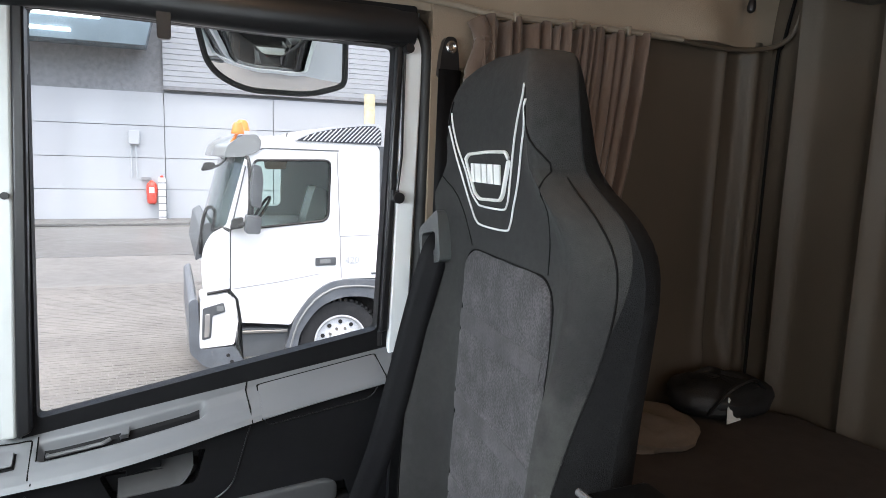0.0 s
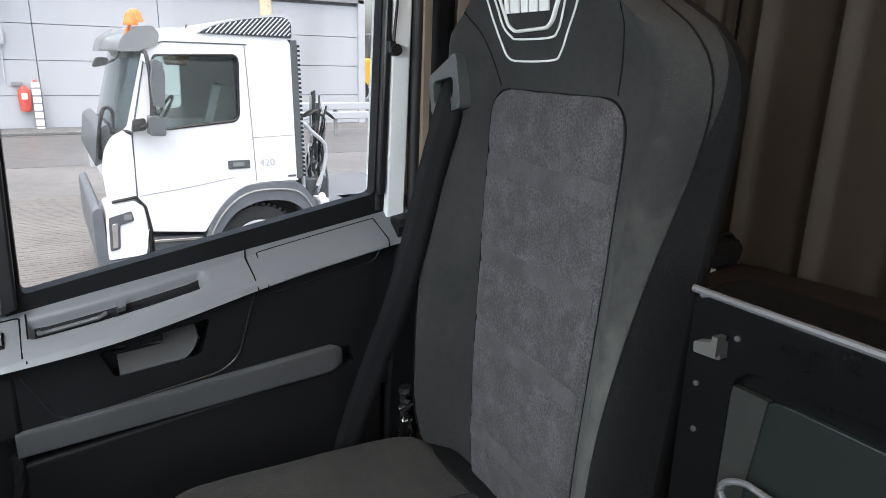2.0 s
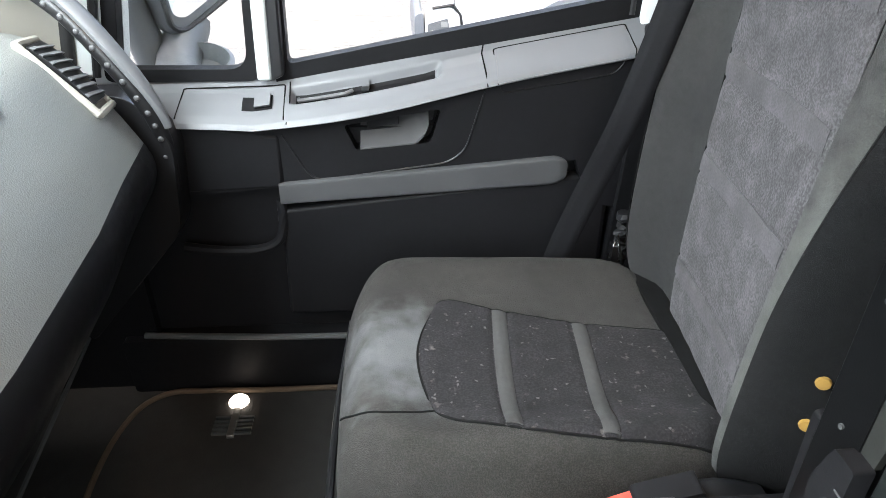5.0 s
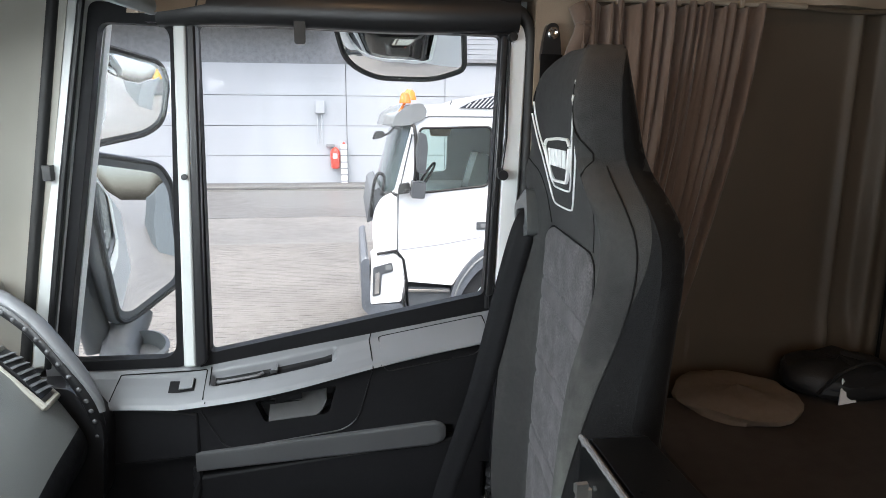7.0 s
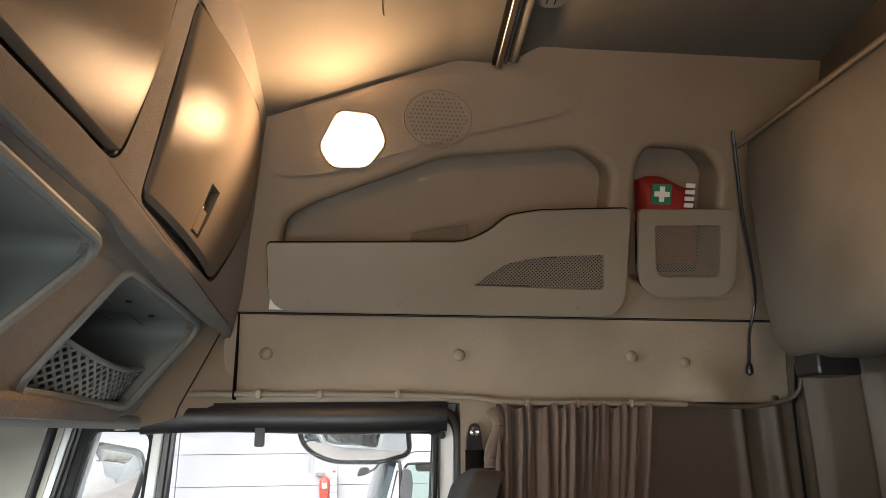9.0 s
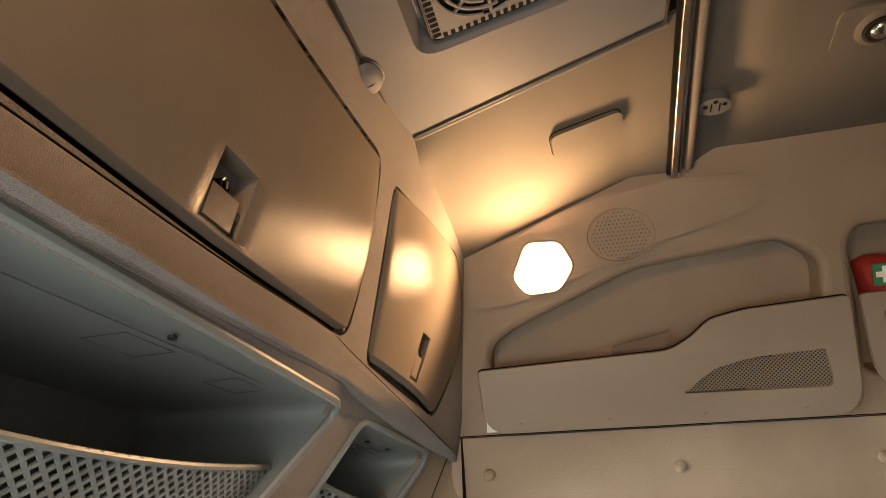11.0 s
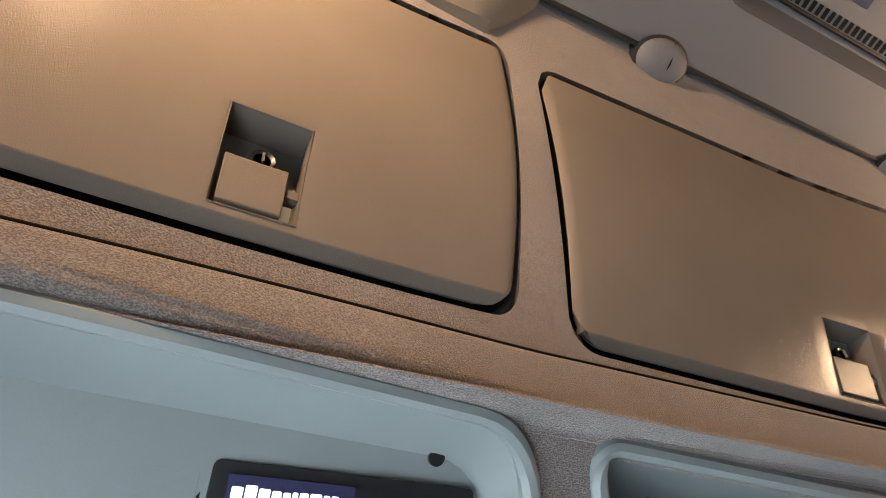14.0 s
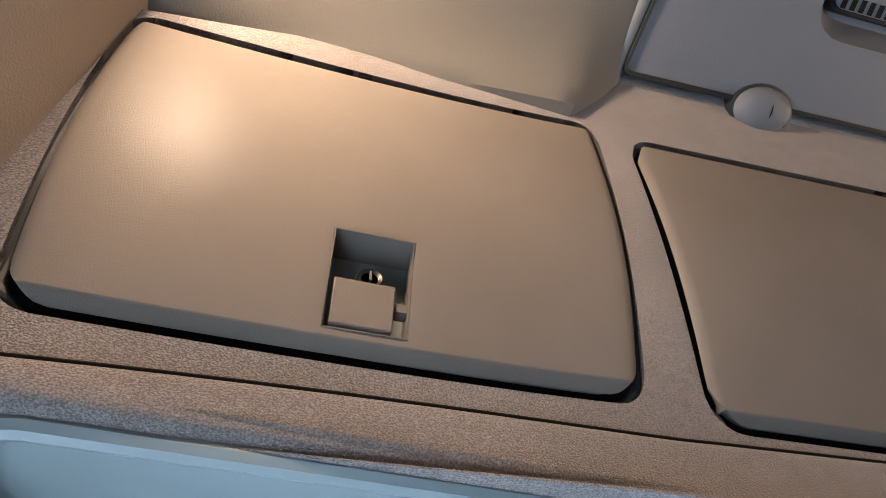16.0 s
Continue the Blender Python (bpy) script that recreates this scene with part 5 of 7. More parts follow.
part("trim_lip", tube([(0.592, -0.785 + 1.57 * k / 40, roof_z(-0.785 + 1.57 * k / 40, 0.59) - 0.006) for k in range(41)], 0.012, 10), ROOFG, rail, "rounded lining lip behind the rail")
part("end_screw", disc((0.566, 0.772, roof_z(0.772, 0.56) - 0.026), (0, -0.2, -1), 0.005, 0.004, 12), CHROME, rail, "small bright screw")
br = thing("strap_bracket", (0.636, 0.618, 2.40), "dark grey oval strap bracket with three holes", "bracket")
MB = frame_of((0.636, 0.618, roof_z(0.618, 0.636)), (1, 0, 0), (0, -1, 0.2))
part("plate", plate(oval(0.0, 0.0, 0.036, 0.026), MB, -0.01, 0.020), DGREY, br, "dark grey plate", 0.006)
for dx, dy in ((-0.020, 0.002), (0.020, 0.006), (0.000, 0.015)):
    part("hole", disc(MB @ Vector((dx, dy, 0.019)), MB.to_3x3() @ Vector((0, 0, 1)), 0.0050, 0.002, 12), SEAM, br)
for dx in (-0.008, 0.010):
    part("slot", plate(rect(dx - 0.0015, dx + 0.0015, -0.014, 0.010), MB, 0.019, 0.0208), SEAM, br)
spot = thing("roof_spotlight", (0.936, 0.492, 2.44), "small chrome roof spotlight in a rounded grey base", "spotlight")
MSP = frame_of((0.936, 0.492, roof_z(0.492) + 0.006), (1, 0, 0), (0, -1, 0.17))
DN = MSP.to_3x3() @ Vector((0, 0, 1))
part("base", plate(rr([(-0.080, -0.066), (0.080, -0.066), (0.080, 0.058), (-0.080, 0.058)], 0.030), MSP, -0.02, 0.007), ROOFG, spot, "grey rounded base", 0.006, 3)
part("collar", lathe(MSP @ Vector((0.005, 0, 0.0)), DN, [(0, 0.052), (0.010, 0.046), (0.014, 0.036), (0.010, 0.030)], 28), ROOFG, spot, "raised grey collar")
part("rim", lathe(MSP @ Vector((0.005, 0, 0.010)), DN, [(0, 0.032), (0.006, 0.030), (0.007, 0.022)], 24), BLACKS, spot, "dark rim")
part("bulb", dome(MSP @ Vector((0.005, 0, 0.016)), DN, 0.022, 0.012, 20, 5), CHROME, spot, "chrome reflector")

# ---- passenger seat ----
SY = 0.662
seat = thing("passenger_seat", (0.2, SY, 0.12), "charcoal fabric truck seat with grey suede centre and white piping", "seat")
# height, half width, front x, depth, bolster
BACK = [(0.445, 0.205, 0.430, 0.09, 0.020), (0.480, 0.240, 0.418, 0.11, 0.035), (0.56, 0.268, 0.410, 0.12, 0.050), (0.70, 0.276, 0.412, 0.12, 0.052), (0.85, 0.281, 0.420, 0.12, 0.050),
        (1.00, 0.286, 0.428, 0.115, 0.044), (1.09, 0.290, 0.432, 0.11, 0.026), (1.150, 0.291, 0.432, 0.11, 0.014), (1.190, 0.282, 0.430, 0.11, 0.012), (1.225, 0.255, 0.425, 0.105, 0.016), (1.250, 0.212, 0.422, 0.10, 0.014),
        (1.275, 0.180, 0.420, 0.098, 0.013), (1.32, 0.171, 0.416, 0.09, 0.012), (1.36, 0.160, 0.416, 0.080, 0.010), (1.392, 0.140, 0.422, 0.065, 0.006), (1.412, 0.108, 0.432, 0.05, 0.0), (1.424, 0.055, 0.446, 0.03, 0.0)]


def back_row(z):
    """The row of BACK at a height, on a smooth curve through them."""
    z = min(max(z, BACK[0][0]), BACK[-1][0])
    i = max(k for k in range(len(BACK) - 1) if BACK[k][0] <= z)
    p, q = BACK[i], BACK[i + 1]
    o, r = BACK[max(i - 1, 0)], BACK[min(i + 2, len(BACK) - 1)]
    h = q[0] - p[0]
    t = (z - p[0]) / h
    out = [z]
    for k in range(1, 5):
        m0, m1 = (q[k] - o[k]) / (q[0] - o[0]) * h, (r[k] - p[k]) / (r[0] - p[0]) * h
        out.append((2 * t ** 3 - 3 * t * t + 1) * p[k] + (t ** 3 - 2 * t * t + t) * m0 + (3 * t * t - 2 * t ** 3) * q[k] + (t ** 3 - t * t) * m1)
    return out


def front_x(dy, z):
    """Front face of the backrest; dy from its middle."""
    _, w, fx, d, bo = back_row(z)
    t = min(1.0, abs(dy) / w)
    bump = math.exp(-((t - 0.86) / 0.155) ** 2)
    edge = 0.055 * max(0, (t - 0.80) / 0.20) ** 2.2
    return fx - bo * bump + edge + 0.012 * (1 - t * t) + 0.075 * dy


def back_ring(z, k=26):
    _, w, fx, d, bo = back_row(z)
    ring = []
    for i in range(k + 1):
        dy = w * math.sin(math.pi / 2 * (-1 + 2 * i / k))
        ring.append((front_x(dy, z), SY + dy, z))
    for i in range(1, k):
        a = math.pi * i / k
        dy = w * math.copysign(abs(math.cos(a)) ** 0.85, math.cos(a))
        x0 = front_x(dy / abs(dy) * w if dy else w, z)
        x = x0 + (fx + d - x0) * math.sin(a) ** 0.9
        ring.append((x, SY + dy, z))
    return ring


zs = sorted(set([0.445 + 0.955 * i / 60 for i in range(61)] + [b[0] for b in BACK]))
part("backrest", loft([back_ring(z) for z in zs]), SEATF, seat, "charcoal fabric backrest with built-in headrest", smooth=60)


def face(dy, z, lift):
    return Vector((front_x(dy, z) - lift, SY + dy, z))


# suede centre with stitched cross bands
def half(z):
    t = (z - 0.470) / 0.676
    w = 0.130 + 0.020 * min(1, t * 1.4)
    d = max(0.0, z - 1.101)
    return w - 0.045 + math.sqrt(max(0.0, 0.045 ** 2 - d * d))


PC = -0.028


BANDS = (0.595, 0.765, 0.900, 1.035)


def suede(u, v):
    z = 0.470 + 0.676 * v
    h = half(z)
    dy = PC - h + 2 * h * u
    groove = sum(0.0026 * math.exp(-((z - b - 0.018 * k) / 0.004) ** 2) for b in BANDS for k in (-1, 1))
    edge = 0.006 * (max(0, abs(2 * u - 1) - 0.9) / 0.1) ** 2 + 0.006 * (max(0, v - 0.965) / 0.035) ** 2
    return face(dy, z, 0.009 - groove - edge + 0.0015 * noise.noise((dy * 30, z * 30, 1)))


part("centre_panel", sheet(suede, 26, 150, (0.012, 0, 0)), SUEDE, seat, "grey suede centre panel with cross stitching")
for b in BANDS:
    part("cross_band", sheet(lambda u, v, b=b: suede(0.03 + 0.94 * u, (b - 0.014 + 0.028 * v - 0.470) / 0.676) - Vector((0.0006, 0, 0)), 22, 4, (0.003, 0, 0)), SUEDEL, seat, "smooth suede cross band")
zl = [0.48 + 0.621 * i / 30 for i in range(31)] + [1.101 + 0.045 * math.sin(math.pi / 2 * i / 10) for i in range(1, 11)]
loop = [face(PC - half(z) - 0.002, z, 0.001) for z in zl] + [face(PC + half(z) + 0.002, z, 0.001) for z in zl[::-1]]
part("panel_seam", tube(loop, 0.0014, 6), SEAM, seat, "dark seam round the centre")
# side seams of the bolsters and the shoulder line
for s in (1, -1):
    ln = []
    for i in range(61):
        z = 0.47 + 0.795 * i / 60
        q = min(1, max(0, (z - 0.72) / 0.42))
        ln.append(face(s * back_row(z)[1] * (0.875 + 0.080 * q * q * (3 - 2 * q)), z, 0.0))
    part("bolster_seam", tube(ln, 0.0012, 6), SEAM, seat, "stitched bolster seam")
    ln = smooth_path([(z, y, 0) for z, y in ((1.150, PC + s * 0.128), (1.207, PC * 0.5 + s * 0.150), (1.262, s * 0.172), (1.315, s * 0.142), (1.366, s * 0.126))], 6)
    part("shoulder_seam", tube([face(p.y, p.x, 0.0) for p in ln], 0.0012, 6), SEAM, seat, "stitched shoulder seam")
# near-black fabric on the flanks, from the bolster seam round to the back
for s in (1, -1):
    def flank(u, v, s=s):
        z = 0.452 + 0.965 * v
        _, w, fx, d, bo = back_row(z)
        q = min(1, max(0, (z - 0.72) / 0.42))
        f = 0.875 + 0.080 * q * q * (3 - 2 * q) + 0.044 * min(1.0, max(0.0, (z - 1.10) / 0.12))
        if u < 0.5:
            dy = s * w * math.sin(math.asin(f) + (math.pi / 2 - math.asin(f)) * 2 * u)
            return (front_x(dy, z) - 0.0016, SY + dy + s * 0.0016 * 2 * u, z)
        a = math.pi / 2 * min(0.9, 2 * u - 1)
        x0 = front_x(s * w, z)
        return (x0 + (fx + d - x0) * math.sin(a) ** 0.9 - 0.0016 * (2 - 2 * u), SY + s * (w * math.cos(a) ** 0.85 + 0.0016), z)
    part("flank", sheet(flank, 24, 80), SEATK, seat, "near-black side fabric", smooth=60)
# white piping lines and the emblem on the headrest
EM = rr([(0.099, 1.280), (0.088, 1.288), (0.017, 1.292), (-0.043, 1.292), (-0.054, 1.282), (-0.029, 1.236), (-0.016, 1.227), (0.059, 1.224), (0.075, 1.232)], [0.004, 0.004, 0.02, 0.006, 0.006, 0.006, 0.006, 0.006, 0.006], 3)
for pts in ([(0.128, 1.349), (0.125, 1.323), (0.117, 1.292), (0.100, 1.256), (0.089, 1.232), (0.071, 1.218), (0.055, 1.214), (-0.020, 1.215), (-0.038, 1.223), (-0.049, 1.242), (-0.065, 1.285), (-0.080, 1.320), (-0.090, 1.340), (-0.112, 1.372)],
            [(0.134, 1.330), (0.126, 1.294), (0.117, 1.251), (0.094, 1.205), (0.081, 1.190), (0.056, 1.185), (-0.024, 1.187), (-0.042, 1.196), (-0.060, 1.223), (-0.079, 1.253), (-0.097, 1.295), (-0.111, 1.318), (-0.136, 1.352)]):
    line = smooth_path([(dy, z, 0) for dy, z in pts], 5)
    part("piping", tube([face(p.x, p.y, 0.0012) for p in line], 0.0015, 6), PIPE, seat, "white piping line")
part("emblem_ring", tube([face(p[0], p[1], 0.0012) for p in EM], 0.0040, 6, True, 0.6), PIPE, seat, "white embroidered emblem outline")
for dy, w in ((0.077, 0.010), (0.058, 0.020), (0.035, 0.016), (0.014, 0.018), (-0.010, 0.020)):
    part("emblem_bar", sheet(lambda u, v, dy=dy, w=w: face(dy - w / 2 + w * u, 1.248 + 0.027 * v, 0.0022), 3, 3, (0.003, 0, 0)), PIPE, seat)
# belt slot on the outer shoulder
OUTL = rr([(0.284, 1.155), (0.199, 1.198), (0.180, 1.112), (0.270, 1.092)], 0.012)
MOUTH = rr([(0.268, 1.148), (0.206, 1.160), (0.204, 1.128), (0.262, 1.112)], 0.010)
ms = frame_of((0.444, SY, 0), (0, 1, 0), (0, 0, 1)) @ Matrix.Diagonal((1, 1, -1, 1))
part("belt_slot", plate(OUTL, ms, -0.02, 0.014, [MOUTH]), CHAR, seat, "grey plastic belt outlet", 0.005, 3)
part("slot_mouth", plate(MOUTH, ms, -0.02, 0.0), SEAM, seat, "dark slot mouth")
# foam holes in the inner side
for z in (0.690, 0.632):
    part("foam_hole", lathe((0.4085, 0.3875, z), (-0.45, -0.89, 0), [(-0.002, 0.008), (0.0015, 0.007), (0.002, 0.003)], 12), FOAM, seat, "torn hole showing yellow foam")

# cushion
CX0, CX1, CW, CY = -0.098, 0.440, 0.268, 0.680


def cushion_top(u, v):
    """u from front to back, v from inner to outer side."""
    a, b = 2 * u - 1, 2 * v - 1
    r = (abs(a) ** 4.5 + abs(b) ** 4.5) ** (1 / 4.5)
    x = (CX0 + CX1) / 2 + a * (CX1 - CX0) / 2 * (1 - 0.03 * b * b * (a < 0))
    y = CY + b * CW * (1 - 0.10 * max(0.0, -b) ** 3) * (1 - 0.06 * (a < -0.5) * (a + 0.5) ** 2 * 4)
    z = 0.520 - 0.016 * u + 0.022 * math.exp(-((abs(b) - 0.74) / 0.18) ** 2) + 0.010 * math.exp(-((u - 0.10) / 0.1) ** 2)
    z -= (0.062 - 0.026 * max(0.0, -b) ** 2) * max(0, (r - 0.80) / 0.20) ** 2.4
    z += 0.002 * noise.noise((x * 9, y * 9, 3))
    return Vector((x, y, z))


bm = bmesh.new()
N_ = 44
sq = lambda t: 0.5 + 0.5 * math.sin((t - 0.5) * math.pi)
g = [[bm.verts.new(cushion_top(sq(i / N_), sq(j / N_))) for j in range(N_ + 1)] for i in range(N_ + 1)]
for i in range(N_):
    for j in range(N_):
        bm.faces.new((g[i][j], g[i + 1][j], g[i + 1][j + 1], g[i][j + 1]))
edge = [g[i][0] for i in range(N_)] + [g[N_][j] for j in range(N_)] + [g[i][N_] for i in range(N_, 0, -1)] + [g[0][j] for j in range(N_, 0, -1)]
prev = edge
for dz, k in ((-0.014, 1.010), (-0.027, 1.004), (-0.038, 0.95)):
    ring = []
    for v in edge:
        c = Vector(((CX0 + CX1) / 2, CY, 0))
        p = c + (v.co - c) * k
        inner = max(0.0, (CY - v.co.y) / CW) ** 4
        ring.append(bm.verts.new((p.x, p.y, v.co.z + dz * (1 - 0.5 * inner))))
    for i in range(len(edge)):
        j = (i + 1) % len(edge)
        bm.faces.new((prev[i], prev[j], ring[j], ring[i]))
    prev = ring
bm.faces.new(prev)
part("cushion", bm, CUSHF, seat, "worn charcoal seat cushion with pale dusty stain", smooth=60)


def cush(x, dy, lift):
    u = (x - CX0) / (CX1 - CX0)
    v = 0.5 + dy / CW / 2
    return cushion_top(u, v) + Vector((0, 0, lift))


def cpanel(u, v):
    """Cushion centre, u from front to back, v from the inner to the outer side."""
    xa, xb = 0.026 + 0.016 * v, 0.395 + 0.025 * v
    ya, yb = 0.520 + 0.285 * v, 0.452 + 0.252 * v
    bow = math.sin(math.pi * u)
    y = ya + (yb - ya) * u - 0.016 * bow
    x = xa + (xb - xa) * u - 0.020 * math.sin(math.pi * v) * (1 - u) ** 6
    c = 0.0
    if u < 0.11:
        c = 1 - math.sqrt(max(0.0, 1 - (1 - u / 0.11) ** 2))
    y += (1 - 2 * v) * 0.040 * c
    groove = sum(0.003 * math.exp(-((u - b - 0.030 * k) / 0.010) ** 2) for b in (0.275, 0.592) for k in (-1, 1))
    e = 0.004 * (max(0, abs(2 * v - 1) - 0.9) / 0.1) ** 2 + 0.004 * (max(0, 0.04 - u) / 0.04) ** 2
    return cush(x, y - CY, 0.006 - groove - e + 0.001 * noise.noise((x * 40, y * 40, 2)))


part("cushion_centre", sheet(cpanel, 90, 28, (0, 0, -0.01)), SUEDEW, seat, "dark worn suede cushion centre")
for b in (0.275, 0.592):
    part("cushion_band", sheet(lambda u, v, b=b: cpanel(b - 0.028 + 0.056 * u, 0.02 + 0.96 * v) + Vector((0, 0, 0.0012)), 4, 20, (0, 0, -0.003)), BAND, seat, "grey woven cross band")
ln = [cpanel(1 - i / 60, 0.0) for i in range(61)] + [cpanel(0, i / 20) for i in range(1, 20)] + [cpanel(i / 60, 1.0) for i in range(61)]
part("cushion_seam", tube([p + Vector((0, 0, -0.001)) for p in ln], 0.0020, 6), SEAM, seat, "dark seam round the cushion centre")
ln = smooth_path([(0.030, -0.140, 0), (-0.010, -0.152, 0), (-0.040, -0.158, 0), (-0.072, -0.140, 0), (-0.096, -0.100, 0)], 5)
part("front_seam", tube([cush(p.x, p.y, 0.0005) for p in ln], 0.0016, 6), SEAM, seat, "stitched front seam")
part("rear_gap", box(0.392, 0.43, SY - 0.20, SY + 0.20, 0.47, 0.512), SEAM, seat, "dark gap between cushion and backrest")
part("seat_pan", plate(rr([(-0.045, SY - 0.205), (0.43, SY - 0.205), (0.43, SY + 0.215), (-0.045, SY + 0.215)], 0.03), Matrix(), 0.375, 0.470), BLACK, seat, "black plastic seat pan", 0.012, 3)
part("side_cover", plate(rr([(-0.06, 0.33), (0.42, 0.33), (0.46, 0.43), (0.30, 0.455), (-0.03, 0.42)], 0.03), frame_of((0, SY - 0.265, 0), (1, 0, 0), (0, 0, 1)), -0.03, 0.004), BLACKS, seat, "black side cover", 0.006)
part("pedestal", loft([[(x, y, z) for x, y in rr([(a, SY - b), (c, SY - b), (c, SY + b), (a, SY + b)], 0.04)] for z, a, c, b in ((0.11, -0.02, 0.42, 0.20), (0.20, 0.0, 0.40, 0.18), (0.36, -0.03, 0.42, 0.21))]), BLACK, seat, "black suspension pedestal bellows")
part("front_lever", tube(smooth_path([(-0.080, SY - 0.23, 0.40), (-0.105, SY - 0.22, 0.33), (-0.06, SY - 0.20, 0.25), (0.05, SY - 0.20, 0.235), (0.20, SY - 0.22, 0.24)], 6), 0.007, 8), STRIP, seat, "grey adjusting bar")
part("front_bar", tube(smooth_path([(-0.095, SY + 0.20, 0.43), (-0.115, SY + 0.05, 0.37), (-0.115, SY - 0.15, 0.35), (-0.09, SY - 0.23, 0.37)], 6), 0.006, 8), BLACKS, seat, "black release bar")

# belt, buckle
belt = thing("seat_belt", (0.36, 0.9, 0.45), "black webbing seat belt from the shoulder outlet to the floor side", "seat belt")
BP = smooth_path([(0.458, 0.885, 1.146), (0.436, 0.872, 1.128), (0.420, 0.872, 1.080), (0.404, 0.884, 1.00), (0.378, 0.898, 0.87), (0.356, 0.918, 0.76), (0.332, 0.947, 0.654), (0.302, 0.975, 0.53), (0.280, 0.988, 0.43)], 8)
def web(pts, w, side):
    rows = []
    for i, p in enumerate(pts):
        t = (pts[min(i + 1, len(pts) - 1)] - pts[max(i - 1, 0)]).normalized()
        a = t.cross(Vector(side)).normalized()
        rows.append([p - a * w / 2, p - a * w / 6, p + a * w / 6, p + a * w / 2])
    return rows
rows = web(BP, 0.047, (-0.45, -0.89, 0))
bm = loft(rows, False, False)
wb = part("webbing", bm, WEB, belt, "black belt webbing")
md = wb.modifiers.new("thick", "SOLIDIFY")
md.thickness = 0.0025
part("tongue", join(box(0.372, 0.386, 0.915, 0.935, 0.50, 0.535), tube([(0.372, 0.935, 0.50), (0.380, 0.92, 0.555), (0.392, 0.91, 0.50)], 0.003, 6)), CHROME, belt, "metal belt tongue")
part("coiled_cover", tube([(0.40 + 0.004 * math.sin(i * 1.6), 0.955, 0.40 + 0.008 * i) for i in range(24)], lambda t: 0.013 + 0.003 * math.sin(t * 75), 8), BLACKS, belt, "black ribbed sleeve")
bk = thing("belt_buckle", (0.27, 0.40, 0.45), "black belt buckle with red release button", "buckle")
mb = frame_of((0.27, 0.402, 0.50), (1, 0, 0.28), (-0.22, 0, 1))
part("stalk", tube(smooth_path([(0.40, 0.405, 0.50), (0.345, 0.403, 0.515), (0.300, 0.402, 0.505)], 5), 0.018, 10, flat=0.7), BLACKS, bk, "black stalk boot")
part("housing", plate(rr([(-0.020, -0.016), (0.055, -0.016), (0.060, 0.022), (-0.018, 0.022)], 0.008), mb, -0.016, 0.016), BLACK, bk, "black buckle housing", 0.005)
part("release_button", plate(rr([(-0.056, -0.014), (-0.016, -0.016), (-0.014, 0.016), (-0.048, 0.012)], 0.005), mb, -0.013, 0.013), SIGNAL, bk, "red release button", 0.003)

pb = thing("pillar_belt_anchor", (0.53, 1.08, 1.2), "black belt anchor bolted to the door pillar", "belt anchor")
part("bracket", plate(rr([(0.508, 1.435), (0.552, 1.430), (0.548, 1.480), (0.542, 1.512), (0.520, 1.512), (0.512, 1.480)], 0.010), frame_of((0, 1.082, 0), (1, 0, 0), (0, 0, 1)), -0.005, 0.018), BLACKS, pb, "black bracket", 0.004)
part("bolt", lathe((0.531, 1.064, 1.492), (0, -1, 0), [(0, 0.012), (0.005, 0.012), (0.007, 0.008), (0.005, 0.005)], 16), CHROME, pb, "metal bolt")
wb = part("webbing", loft(web([Vector(p) for p in ((0.530, 1.066, 1.45), (0.527, 1.066, 1.2), (0.52, 1.066, 0.9), (0.51, 1.066, 0.4))], 0.046, (0, -1, 0)), False, False), WEB, pb, "black webbing")
md = wb.modifiers.new("thick", "SOLIDIFY")
md.thickness = 0.003

# ---- centre console: cool box with its lid raised ----
cb = thing("cool_box", (0.3, 0.13, 0.12), "black cool box between the seats, lid raised on a hinge", "cool box")
RIM = [(0.130, -0.16), (0.490, -0.16), (0.490, 0.366), (0.130, 0.366)]
INN = rr([(0.165, -0.12), (0.455, -0.12), (0.455, 0.335), (0.165, 0.335)], 0.045)
part("body", plate(rr(RIM, 0.018), Matrix(), 0.12, 0.540, ), BLACK, cb, "black plastic body", 0.006, 3)
part("top_frame", plate(rr(RIM, 0.018), Matrix(), 0.540, 0.556, [rr([(0.148, -0.14), (0.475, -0.14), (0.475, 0.350), (0.148, 0.350)], 0.03)]), BLACK, cb, "black raised frame", 0.004)
part("white_rim", plate(rr([(0.150, -0.138), (0.473, -0.138), (0.473, 0.348), (0.150, 0.348)], 0.03), Matrix(), 0.540, 0.552, [INN]), PILL, cb, "white plastic rim", 0.003)
part("seal", tube([(p[0], p[1], 0.552) for p in INN], 0.005, 8, True), RUB, cb, "black rubber seal")
part("inner_lid", plate([(0.31 + (p[0] - 0.31) * 0.95, 0.1075 + (p[1] - 0.1075) * 0.965) for p in INN], Matrix(), 0.540, 0.551), LIDG, cb, "grey inner cover", 0.003)
LT = 0.062
lid = part("lid", plate(rr([(-0.22, 0.585), (0.314, 0.585), (0.314, 0.992), (-0.22, 0.992)], [0.01, 0.01, 0.012, 0.01]), frame_of((0.360, 0, 0), (0, -1, 0), (0, 0, 1)) @ Matrix.Diagonal((-1, 1, 1, 1)), -LT, 0.0,
      ), LIDB, cb, "raised black lid", 0.006, 3)
ml = frame_of((0.360, 0, 0), (0, 1, 0), (0, 0, 1)) @ Matrix.Diagonal((1, 1, -1, 1))     # n towards the front
